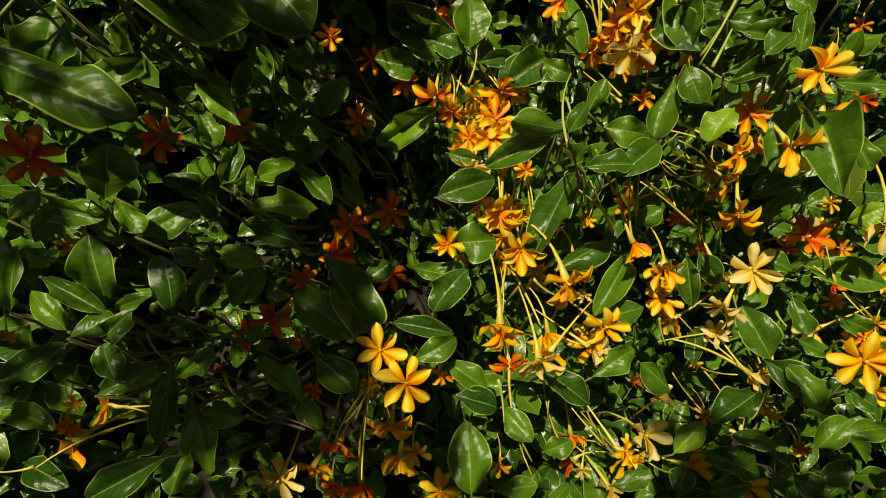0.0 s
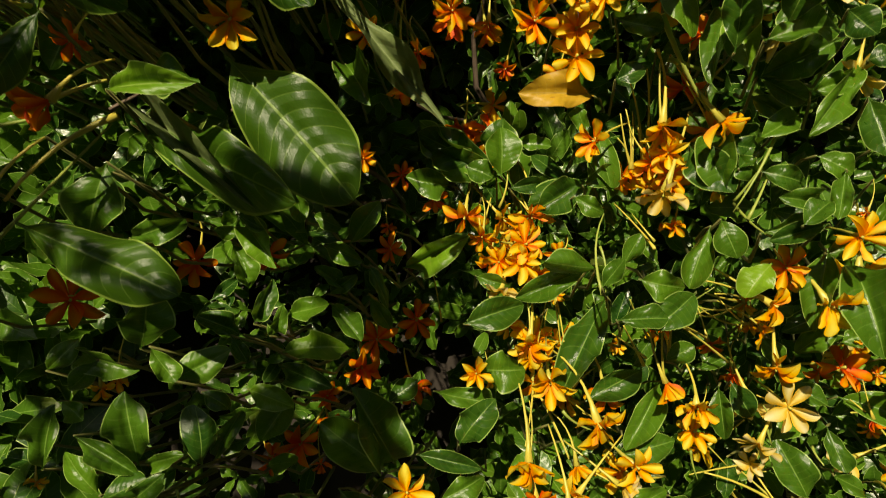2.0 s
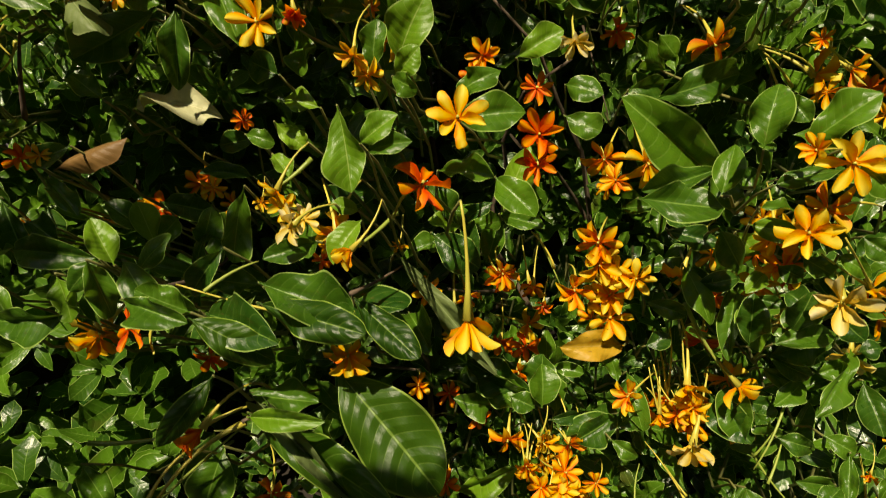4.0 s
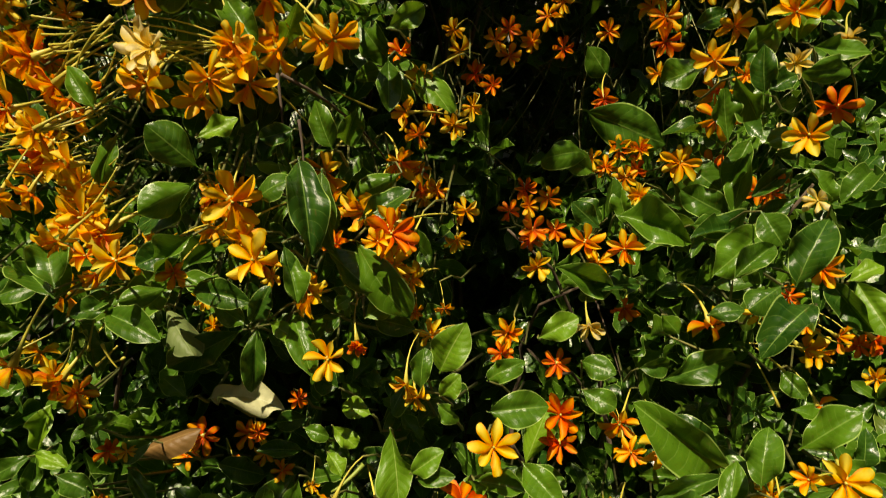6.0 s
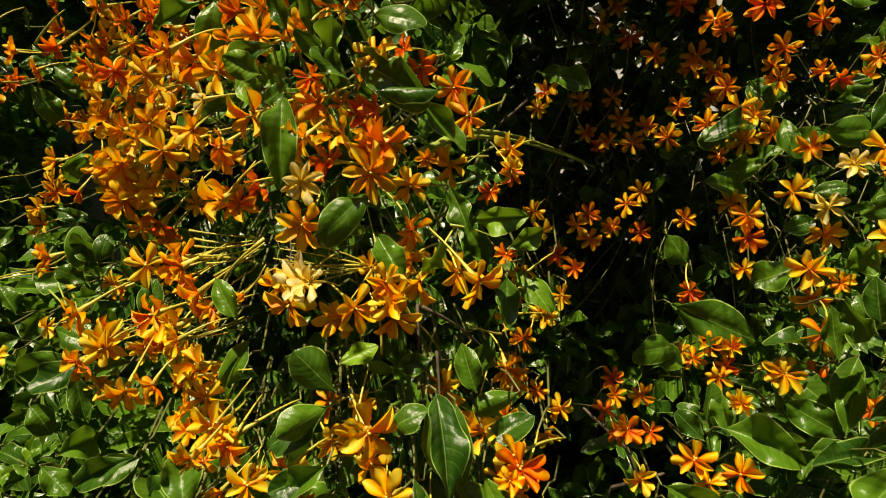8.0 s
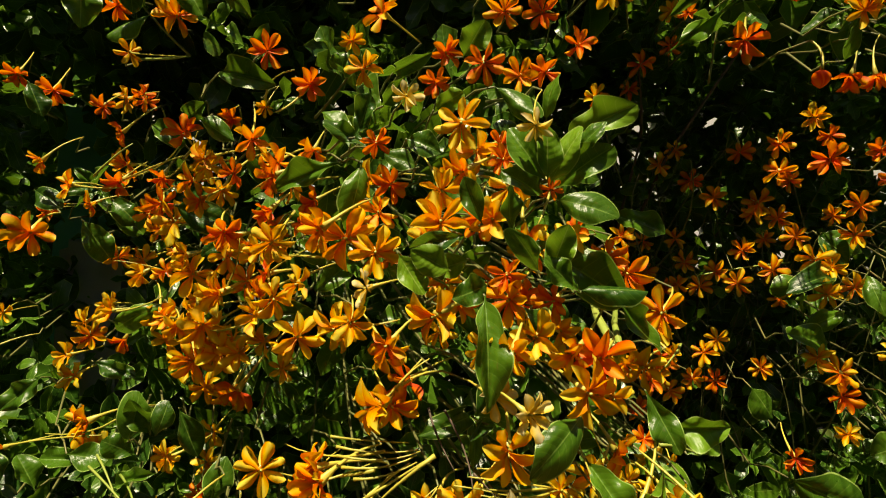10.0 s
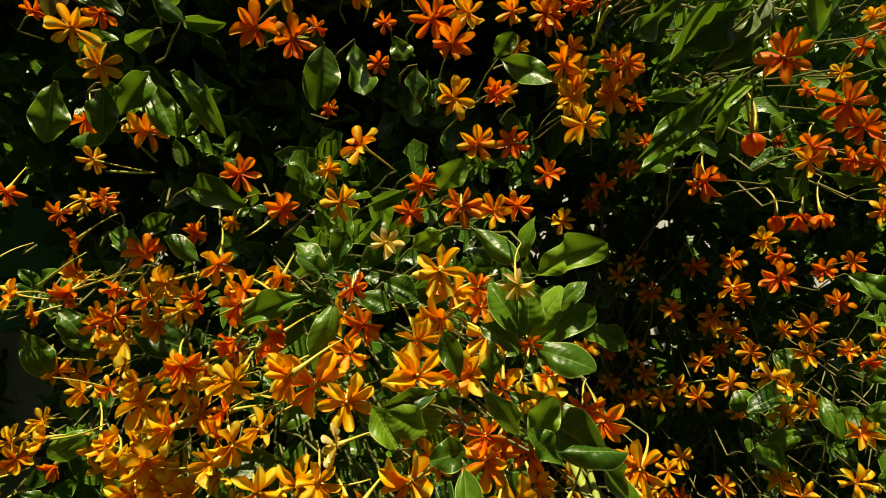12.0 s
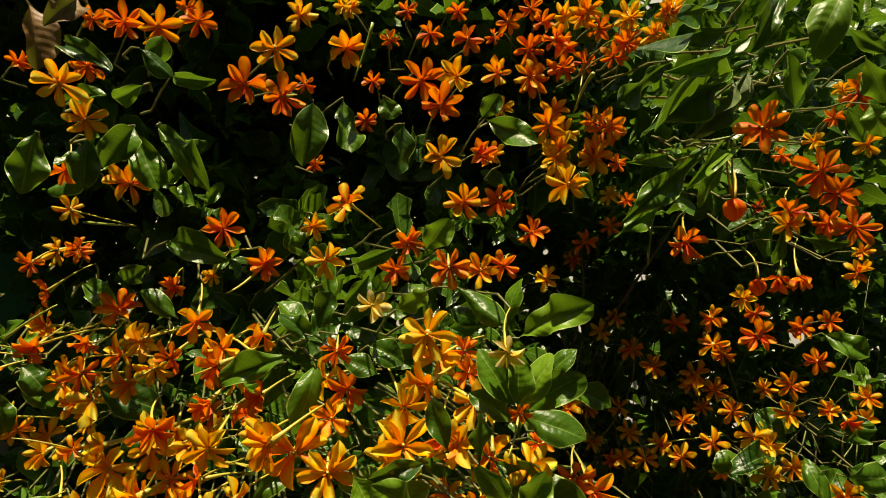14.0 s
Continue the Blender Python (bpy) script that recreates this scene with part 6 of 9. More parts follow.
leaf("g", 0.383, 0.315, 0.975, 0.400, 0.296, 0.965, -0.59, -0.58, 0.21, 0.025)
leaf("g", 0.414, 0.309, 0.937, 0.431, 0.308, 0.943, -0.84, -0.49, 0.30, 0.019)
leaf("g", 0.235, 0.390, 1.018, 0.280, 0.374, 1.015, 0.04, -0.92, 0.82, 0.024)
leaf("g", 0.222, 0.367, 0.946, 0.257, 0.345, 0.947, -0.47, -0.92, 0.83, 0.020)
leaf("l", 0.302, 0.389, 1.019, 0.326, 0.381, 0.999, 0.04, -1.09, 0.44, 0.027)
leaf("g", 0.229, 0.350, 0.897, 0.254, 0.354, 0.907, -0.72, -0.72, 0.39, 0.021)
leaf("g", 0.213, 0.351, 0.835, 0.205, 0.373, 0.854, -0.58, -0.70, 0.41, 0.017)
leaf("g", 0.267, 0.366, 0.969, 0.308, 0.366, 0.979, -0.65, -0.56, 0.19, 0.020)
leaf("g", 0.347, 0.350, 1.020, 0.377, 0.342, 1.005, -0.59, -0.63, 0.57, 0.021)
leaf("g", 0.374, 0.341, 1.028, 0.397, 0.324, 1.018, -0.51, -0.97, 0.73, 0.017)
leaf("g", 0.333, 0.356, 1.004, 0.359, 0.351, 0.992, -0.15, -1.04, 0.20, 0.019)
leaf("g", 0.282, 0.384, 1.002, 0.306, 0.376, 0.980, -0.69, -0.62, 0.92, 0.021)
leaf("g", 0.340, 0.322, 0.898, 0.382, 0.316, 0.877, -0.76, -0.52, 0.68, 0.019)
leaf("g", 0.370, 0.250, 0.886, 0.394, 0.236, 0.880, -0.29, -0.41, 0.86, 0.021)
leaf("g", 0.346, 0.269, 0.856, 0.383, 0.263, 0.848, -0.55, -0.88, 0.86, 0.020)
leaf("g", -0.254, 0.420, 1.359, -0.291, 0.385, 1.341, 0.81, -1.03, 0.44, 0.033)
leaf("g", -0.156, 0.412, 1.387, -0.137, 0.360, 1.319, 0.53, -1.19, 0.35, 0.035)
leaf("g", -0.139, 0.424, 1.374, -0.124, 0.390, 1.311, -0.16, -0.91, 0.38, 0.034)
leaf("g", -0.257, 0.388, 1.311, -0.291, 0.366, 1.299, 0.66, -0.76, 0.39, 0.027)
leaf("g", -0.169, 0.389, 1.315, -0.159, 0.371, 1.270, 0.83, -1.00, 0.37, 0.019)
leaf("g", -0.142, 0.418, 1.303, -0.092, 0.395, 1.268, -0.05, -1.13, 0.17, 0.029)
leaf("g", -0.297, 0.416, 1.252, -0.330, 0.389, 1.249, 0.90, -0.50, 0.70, 0.021)
leaf("g", -0.344, 0.384, 1.240, -0.284, 0.363, 1.225, 0.58, -0.81, 0.90, 0.030)
leaf("g", -0.344, 0.399, 1.252, -0.365, 0.374, 1.244, 1.04, -0.76, 0.84, 0.017)
leaf("g", -0.405, 0.427, 1.203, -0.369, 0.385, 1.166, 1.08, -0.46, 0.51, 0.024)
leaf("g", -0.229, 0.425, 1.240, -0.275, 0.433, 1.247, 0.11, -1.08, 0.88, 0.025)
leaf("g", -0.209, 0.392, 1.229, -0.190, 0.401, 1.264, 0.39, -0.77, 0.39, 0.021)
leaf("g", -0.219, 0.408, 1.217, -0.260, 0.428, 1.229, 0.19, -0.87, 0.77, 0.025)
leaf("g", -0.222, 0.402, 1.216, -0.290, 0.384, 1.182, 0.69, -0.92, 0.81, 0.033)
leaf("g", -0.208, 0.406, 1.218, -0.214, 0.386, 1.157, 0.28, -1.07, 0.48, 0.023)
leaf("l", -0.187, 0.379, 1.241, -0.155, 0.376, 1.222, 0.53, -0.57, 0.81, 0.022)
leaf("g", -0.169, 0.397, 1.239, -0.140, 0.346, 1.206, 0.17, -1.06, 0.92, 0.026)
leaf("l", -0.101, 0.402, 1.234, -0.076, 0.412, 1.249, 0.20, -0.88, 0.55, 0.024)
leaf("l", -0.129, 0.399, 1.245, -0.115, 0.404, 1.254, 0.02, -0.92, 0.85, 0.015)
leaf("g", -0.100, 0.445, 1.209, -0.056, 0.426, 1.210, -0.06, -1.06, 0.86, 0.027)
leaf("l", -0.028, 0.396, 1.179, -0.004, 0.404, 1.230, -0.34, -0.87, 0.26, 0.037)
leaf("g", -0.044, 0.366, 1.180, -0.042, 0.381, 1.215, -0.36, -1.05, 0.41, 0.020)
leaf("l", -0.026, 0.357, 1.181, -0.008, 0.360, 1.202, 0.51, -0.69, 0.68, 0.020)
leaf("g", -0.027, 0.338, 1.187, -0.008, 0.324, 1.183, -0.28, -1.13, 0.37, 0.018)
leaf("g", -0.122, 0.371, 1.175, -0.145, 0.375, 1.184, -0.19, -0.81, 0.56, 0.027)
leaf("l", -0.090, 0.365, 1.150, -0.120, 0.374, 1.153, -0.05, -0.64, 0.59, 0.021)
leaf("l", -0.068, 0.325, 1.169, -0.057, 0.292, 1.116, -0.33, -0.82, 0.62, 0.028)
leaf("l", -0.046, 0.284, 1.158, -0.020, 0.289, 1.177, 0.49, -0.60, 0.95, 0.020)
leaf("g", -0.171, 0.430, 1.090, -0.208, 0.429, 1.082, 0.56, -0.60, 0.46, 0.022)
leaf("g", -0.163, 0.380, 1.118, -0.137, 0.374, 1.113, 0.32, -0.91, 1.03, 0.016)
leaf("l", -0.129, 0.361, 1.139, -0.106, 0.356, 1.119, 0.36, -0.55, 0.39, 0.018)
leaf("l", -0.133, 0.353, 1.113, -0.117, 0.335, 1.102, 0.40, -0.50, 0.79, 0.018)
leaf("g", -0.178, 0.417, 1.055, -0.222, 0.402, 1.065, 0.23, -0.73, 0.87, 0.019)
leaf("g", -0.163, 0.354, 1.081, -0.178, 0.329, 1.017, 0.47, -0.40, 0.61, 0.026)
leaf("g", -0.303, 0.353, 1.117, -0.331, 0.340, 1.104, 0.37, -0.70, 0.66, 0.021)
leaf("g", -0.327, 0.341, 1.093, -0.292, 0.313, 1.074, 0.96, -0.85, 0.74, 0.019)
leaf("l", -0.228, 0.246, 1.075, -0.245, 0.264, 1.102, 0.36, -0.39, 0.88, 0.022)
leaf("l", -0.239, 0.321, 1.038, -0.247, 0.328, 1.077, 0.52, -0.93, 1.18, 0.024)
leaf("g", -0.250, 0.331, 1.031, -0.224, 0.339, 1.054, 0.38, -0.79, 0.89, 0.023)
leaf("g", -0.255, 0.336, 1.042, -0.282, 0.339, 1.069, 0.04, -0.55, 1.15, 0.022)
leaf("g", -0.218, 0.357, 1.014, -0.208, 0.375, 1.044, 0.73, -0.41, 0.86, 0.026)
leaf("g", -0.327, 0.275, 1.065, -0.255, 0.262, 1.069, 0.93, -0.77, 0.60, 0.026)
leaf("g", -0.362, 0.328, 1.080, -0.340, 0.297, 1.027, 0.36, -0.72, 1.06, 0.022)
leaf("g", -0.397, 0.292, 1.031, -0.334, 0.283, 1.060, 0.39, -0.61, 1.17, 0.022)
leaf("g", -0.240, 0.250, 1.077, -0.264, 0.239, 1.055, 0.21, -0.28, 0.59, 0.018)
leaf("g", -0.255, 0.241, 1.019, -0.263, 0.262, 1.041, 0.15, -0.80, 0.69, 0.024)
leaf("l", -0.271, 0.240, 1.021, -0.283, 0.253, 1.053, 0.82, -0.46, 1.09, 0.017)
leaf("g", -0.163, 0.213, 1.060, -0.193, 0.210, 1.082, 0.14, -0.28, 0.55, 0.023)
leaf("g", -0.163, 0.286, 1.063, -0.193, 0.275, 1.025, 0.31, -0.76, 0.73, 0.022)
leaf("g", -0.129, 0.258, 1.051, -0.056, 0.236, 1.033, -0.08, -0.33, 0.61, 0.041)
leaf("g", -0.060, 0.278, 1.019, -0.022, 0.275, 0.998, -0.25, -0.33, 1.30, 0.030)
leaf("l", -0.052, 0.299, 1.084, -0.072, 0.273, 1.060, -0.24, -0.95, 1.03, 0.024)
leaf("l", -0.056, 0.313, 1.083, -0.078, 0.309, 1.090, -0.18, -0.53, 0.62, 0.015)
leaf("g", -0.089, 0.292, 1.067, -0.125, 0.270, 1.065, 0.67, -0.65, 0.56, 0.019)
leaf("g", -0.211, 0.245, 1.070, -0.187, 0.258, 1.092, 0.27, -0.32, 0.58, 0.018)
leaf("g", -0.316, 0.234, 1.016, -0.338, 0.255, 1.046, 0.18, -0.73, 0.58, 0.020)
leaf("g", -0.294, 0.441, 1.008, -0.236, 0.437, 0.997, -0.05, -0.89, 1.14, 0.029)
leaf("g", -0.042, 0.287, 1.150, -0.010, 0.278, 1.163, 0.54, -0.93, 1.23, 0.017)
leaf("g", -0.338, 0.314, 1.066, -0.312, 0.305, 1.048, 0.51, -0.48, 1.17, 0.020)
leaf("g", -0.396, 0.335, 1.086, -0.361, 0.329, 1.072, 0.42, -0.46, 0.36, 0.023)
leaf("g", -0.387, 0.368, 1.114, -0.342, 0.364, 1.131, 0.53, -0.64, 0.74, 0.022)
leaf("g", -0.359, 0.252, 1.021, -0.364, 0.266, 1.047, 0.91, -0.69, 0.87, 0.019)
leaf("g", -0.280, 0.384, 1.145, -0.303, 0.389, 1.165, 0.83, -0.94, 1.01, 0.021)
leaf("g", 0.188, 0.845, 1.301, 0.112, 0.804, 1.298, -0.50, -1.12, 0.62, 0.041)
leaf("g", 0.204, 0.650, 1.252, 0.297, 0.662, 1.248, 0.16, -0.97, 0.08, 0.047)
leaf("g", 0.202, 0.725, 1.232, 0.205, 0.731, 1.291, -0.73, -0.72, 0.10, 0.029)
leaf("g", 0.188, 0.697, 1.236, 0.150, 0.696, 1.264, -0.03, -0.93, 0.83, 0.030)
leaf("g", 0.292, 0.740, 1.323, 0.338, 0.695, 1.290, -0.33, -0.95, 0.03, 0.044)
leaf("g", 0.370, 0.700, 1.360, 0.345, 0.678, 1.294, -0.60, -0.89, 0.41, 0.034)
leaf("g", 0.407, 0.653, 1.332, 0.355, 0.634, 1.300, -0.61, -0.81, 0.20, 0.024)
leaf("g", 0.343, 0.613, 1.262, 0.267, 0.577, 1.261, -0.05, -0.68, 0.79, 0.033)
leaf("g", 0.251, 0.432, 1.274, 0.293, 0.453, 1.302, -0.69, -1.08, 0.83, 0.023)
leaf("g", 0.283, 0.406, 1.283, 0.251, 0.391, 1.265, -0.64, -0.74, 0.68, 0.028)
leaf("g", 0.287, 0.393, 1.288, 0.321, 0.428, 1.338, -0.57, -0.84, 0.79, 0.033)
leaf("g", 0.395, 0.542, 1.317, 0.370, 0.556, 1.353, -0.04, -0.82, 0.64, 0.024)
leaf("g", 0.299, 0.382, 1.277, 0.252, 0.355, 1.238, -0.94, -0.84, 0.63, 0.033)
leaf("l", 0.472, 0.577, 1.215, 0.490, 0.519, 1.171, -1.03, -0.54, 0.72, 0.045)
leaf("g", 0.416, 0.526, 1.363, 0.383, 0.507, 1.332, -0.69, -0.99, 0.71, 0.027)
leaf("l", 0.394, 0.481, 1.254, 0.427, 0.485, 1.271, -0.65, -0.56, 0.75, 0.022)
leaf("g", 0.426, 0.558, 1.222, 0.461, 0.511, 1.181, -0.77, -0.76, 0.39, 0.031)
leaf("g", 0.189, 0.590, 1.196, 0.141, 0.578, 1.178, -0.08, -0.68, 0.45, 0.027)
leaf("g", 0.120, 0.599, 1.184, 0.149, 0.602, 1.202, -0.47, -1.00, 0.26, 0.028)
leaf("l", 0.086, 0.531, 1.141, 0.132, 0.535, 1.168, -0.58, -1.00, 0.33, 0.033)
leaf("g", 0.022, 0.411, 1.123, 0.084, 0.418, 1.127, -0.05, -0.58, 0.37, 0.037)
leaf("g", 0.023, 0.464, 1.124, 0.064, 0.471, 1.146, 0.26, -0.66, 0.88, 0.025)
leaf("g", 0.141, 0.525, 1.115, 0.177, 0.503, 1.113, -0.05, -1.08, 0.63, 0.031)
leaf("g", 0.140, 0.503, 1.089, 0.175, 0.479, 1.083, -0.26, -0.59, 0.62, 0.031)
leaf("g", 0.229, 0.496, 1.111, 0.317, 0.516, 1.132, -0.06, -0.75, 0.40, 0.039)
leaf("g", 0.207, 0.514, 1.115, 0.246, 0.525, 1.118, -0.47, -1.13, 0.28, 0.026)
leaf("g", 0.274, 0.402, 1.070, 0.170, 0.401, 1.147, -0.59, -0.83, 0.48, 0.047)
leaf("g", 0.249, 0.351, 1.110, 0.180, 0.334, 1.096, -0.25, -0.62, 0.73, 0.019)
leaf("g", 0.173, 0.326, 1.093, 0.240, 0.320, 1.089, 0.11, -0.58, 0.50, 0.037)
leaf("g", 0.232, 0.310, 1.106, 0.245, 0.339, 1.135, -0.17, -0.41, 0.72, 0.023)
leaf("g", 0.235, 0.283, 1.160, 0.249, 0.316, 1.193, -0.50, -0.76, 0.32, 0.026)
leaf("g", 0.329, 0.384, 1.114, 0.371, 0.379, 1.164, -0.71, -0.75, 0.93, 0.036)
leaf("g", 0.279, 0.325, 1.108, 0.325, 0.324, 1.123, -0.81, -0.73, 1.06, 0.019)
leaf("g", 0.291, 0.351, 1.071, 0.328, 0.356, 1.064, -0.96, -0.39, 0.89, 0.015)
leaf("l", 0.288, 0.351, 1.053, 0.334, 0.340, 1.047, -0.90, -0.80, 0.86, 0.023)
leaf("g", 0.304, 0.305, 0.945, 0.304, 0.327, 0.990, -0.41, -0.69, 1.18, 0.028)
leaf("g", 0.334, 0.302, 0.969, 0.339, 0.306, 1.012, -0.47, -0.73, 1.00, 0.028)
leaf("g", 0.256, 0.339, 1.056, 0.279, 0.324, 1.024, -0.80, -0.62, 1.16, 0.027)
leaf("g", 0.008, 0.322, 1.117, 0.051, 0.312, 1.117, 0.21, -0.52, 0.73, 0.022)
leaf("g", 0.061, 0.397, 1.071, 0.096, 0.361, 1.051, -0.43, -1.02, 1.03, 0.031)
leaf("g", 0.001, 0.373, 1.022, 0.047, 0.354, 0.995, -0.35, -0.48, 0.76, 0.035)
leaf("g", 0.317, 0.294, 0.960, 0.376, 0.305, 0.963, -0.06, -0.75, 1.15, 0.022)
leaf("g", 0.393, 0.545, 1.103, 0.410, 0.512, 1.084, -0.79, -0.93, 0.55, 0.027)
leaf("g", 0.263, 0.381, 0.983, 0.284, 0.372, 0.950, -0.51, -0.42, 0.87, 0.024)
leaf("g", 0.393, 0.348, 1.044, 0.412, 0.329, 1.035, -0.68, -0.65, 0.42, 0.023)
leaf("g", 0.247, 0.576, 1.156, 0.270, 0.569, 1.134, -0.58, -0.74, 0.39, 0.025)
leaf("g", 0.343, 0.343, 1.056, 0.371, 0.336, 1.042, -0.82, -0.64, 0.47, 0.022)
leaf("g", 0.344, 0.332, 1.126, 0.369, 0.313, 1.105, -0.38, -0.80, 0.52, 0.022)
leaf("g", 0.216, 0.393, 1.256, 0.245, 0.389, 1.264, -0.75, -0.69, 0.62, 0.019)
leaf("g", 0.348, 0.725, 1.340, 0.318, 0.734, 1.358, -0.29, -0.84, 0.33, 0.029)
leaf("g", 0.367, 0.626, 1.354, 0.397, 0.631, 1.366, -0.19, -0.66, -0.06, 0.028)
leaf("g", -0.320, 0.471, 1.642, -0.313, 0.443, 1.558, 0.17, -0.68, 0.23, 0.031)
leaf("l", -0.350, 0.490, 1.659, -0.383, 0.480, 1.674, 0.77, -0.59, -0.16, 0.027)
leaf("l", -0.334, 0.519, 1.669, -0.362, 0.514, 1.657, 0.39, -1.10, 0.47, 0.023)
leaf("g", -0.282, 0.556, 1.691, -0.191, 0.526, 1.643, 0.47, -0.91, -0.06, 0.042)
leaf("g", -0.198, 0.528, 1.648, -0.151, 0.535, 1.598, 0.50, -1.00, 0.16, 0.029)
leaf("g", -0.286, 0.512, 1.633, -0.265, 0.497, 1.589, 0.26, -0.95, 0.44, 0.020)
leaf("g", -0.233, 0.467, 1.554, -0.274, 0.442, 1.509, 0.01, -1.19, 0.55, 0.031)
leaf("g", -0.227, 0.468, 1.516, -0.197, 0.445, 1.478, 0.04, -0.72, 0.40, 0.027)
leaf("l", -0.184, 0.476, 1.473, -0.164, 0.470, 1.511, 0.65, -0.77, 0.40, 0.022)
leaf("g", -0.165, 0.523, 1.563, -0.140, 0.498, 1.518, -0.37, -0.88, 0.11, 0.026)
leaf("g", -0.249, 0.419, 1.372, -0.285, 0.409, 1.411, 0.31, -0.84, 0.43, 0.036)
leaf("g", -0.253, 0.414, 1.362, -0.306, 0.406, 1.320, 0.40, -0.91, 0.78, 0.036)
leaf("g", -0.244, 0.378, 1.324, -0.288, 0.376, 1.276, 0.14, -0.66, 0.75, 0.031)
leaf("l", -0.248, 0.418, 1.400, -0.215, 0.432, 1.415, -0.03, -0.96, 0.44, 0.019)
leaf("g", -0.163, 0.430, 1.408, -0.191, 0.421, 1.401, -0.27, -0.94, 0.22, 0.020)
leaf("g", -0.119, 0.384, 1.401, -0.134, 0.397, 1.437, -0.25, -1.18, 0.54, 0.024)
leaf("g", -0.194, 0.403, 1.350, -0.163, 0.405, 1.368, 0.55, -0.88, 0.96, 0.025)
leaf("g", -0.165, 0.415, 1.380, -0.142, 0.399, 1.311, -0.09, -1.00, 0.29, 0.029)
leaf("g", -0.170, 0.393, 1.306, -0.153, 0.362, 1.271, 0.59, -0.84, 0.44, 0.023)
leaf("g", -0.146, 0.419, 1.346, -0.125, 0.414, 1.322, 0.56, -1.07, 0.46, 0.020)
leaf("g", -0.518, 0.513, 1.221, -0.575, 0.489, 1.192, 0.26, -0.86, 0.66, 0.032)
leaf("g", -0.397, 0.387, 1.257, -0.410, 0.377, 1.291, 0.74, -0.47, 0.92, 0.024)
leaf("g", -0.374, 0.377, 1.254, -0.388, 0.395, 1.292, 0.72, -0.89, 0.86, 0.022)
leaf("g", -0.395, 0.491, 1.330, -0.371, 0.501, 1.381, 0.27, -0.68, 0.91, 0.031)
leaf("g", -0.376, 0.482, 1.412, -0.404, 0.497, 1.449, 0.24, -0.85, 0.57, 0.024)
leaf("g", -0.636, 0.719, 1.320, -0.623, 0.733, 1.375, 0.79, -0.80, 0.73, 0.036)
leaf("g", -0.766, 0.751, 1.376, -0.753, 0.751, 1.443, 0.93, -0.91, 0.30, 0.040)
leaf("g", -0.706, 0.661, 1.271, -0.777, 0.638, 1.248, 0.53, -0.97, 0.58, 0.045)
leaf("g", -0.653, 0.591, 1.285, -0.639, 0.588, 1.222, 0.32, -0.56, 0.67, 0.030)
leaf("g", -0.537, 0.550, 1.324, -0.581, 0.538, 1.311, 0.93, -0.61, 0.89, 0.025)
leaf("g", -0.727, 0.638, 1.295, -0.678, 0.649, 1.324, 0.69, -0.58, 0.11, 0.032)
leaf("g", -0.336, 0.388, 1.245, -0.364, 0.368, 1.246, 0.09, -0.43, 0.51, 0.021)
leaf("g", -0.553, 0.524, 1.129, -0.592, 0.506, 1.129, 0.79, -0.87, 0.70, 0.028)
leaf("g", -0.277, 0.421, 1.248, -0.218, 0.416, 1.239, 0.37, -1.00, 0.88, 0.028)
leaf("g", -0.849, 0.755, 1.351, -0.802, 0.767, 1.342, 1.04, -0.95, 0.51, 0.040)
leaf("g", -0.701, 0.570, 1.241, -0.680, 0.577, 1.199, 0.92, -0.74, 0.25, 0.033)
leaf("g", -0.630, 0.501, 1.205, -0.591, 0.494, 1.176, 0.72, -0.80, 1.05, 0.030)
leaf("l", -0.140, 0.545, 1.525, -0.082, 0.536, 1.532, -0.17, -0.88, -0.11, 0.029)
leaf("l", -0.099, 0.578, 1.489, -0.061, 0.594, 1.512, 0.01, -1.10, -0.05, 0.026)
leaf("l", -0.084, 0.751, 1.431, -0.033, 0.706, 1.383, 0.27, -1.04, 0.10, 0.040)
leaf("g", -0.097, 0.575, 1.460, -0.093, 0.543, 1.409, 0.18, -1.08, 0.39, 0.029)
leaf("g", 0.349, 1.130, 1.647, 0.270, 1.130, 1.633, -0.01, -1.04, 0.12, 0.047)
leaf("g", 0.375, 1.073, 1.605, 0.302, 1.068, 1.565, -0.75, -1.05, 0.13, 0.038)
leaf("g", 0.471, 0.941, 1.657, 0.519, 0.946, 1.720, -0.40, -0.99, 0.15, 0.045)
leaf("g", 0.406, 0.969, 1.656, 0.516, 1.007, 1.663, -0.62, -1.07, -0.24, 0.048)
leaf("g", 0.452, 1.024, 1.708, 0.511, 1.024, 1.738, -0.19, -0.82, -0.10, 0.035)
leaf("g", 0.360, 0.862, 1.557, 0.415, 0.854, 1.569, -0.43, -0.94, 0.41, 0.031)
leaf("g", 0.366, 0.751, 1.533, 0.436, 0.767, 1.562, -0.21, -0.86, -0.11, 0.034)
leaf("g", 0.355, 0.855, 1.444, 0.293, 0.859, 1.412, -0.32, -0.83, 0.69, 0.049)
leaf("g", 0.349, 0.734, 1.465, 0.398, 0.744, 1.501, 0.01, -1.06, 0.01, 0.038)
leaf("g", 0.328, 0.606, 1.427, 0.321, 0.618, 1.478, -0.88, -0.85, 0.76, 0.031)
leaf("g", 0.320, 0.654, 1.362, 0.306, 0.662, 1.425, -0.04, -0.91, 0.22, 0.033)
leaf("g", 0.311, 0.653, 1.442, 0.352, 0.661, 1.392, -0.98, -0.73, 0.37, 0.031)
leaf("g", 0.345, 0.744, 1.349, 0.260, 0.710, 1.358, -0.87, -0.77, 0.77, 0.035)
leaf("g", 0.345, 0.655, 1.263, 0.358, 0.679, 1.341, -0.68, -0.94, 0.49, 0.034)
leaf("g", 0.354, 0.668, 1.257, 0.288, 0.687, 1.288, -0.86, -0.55, 0.64, 0.044)
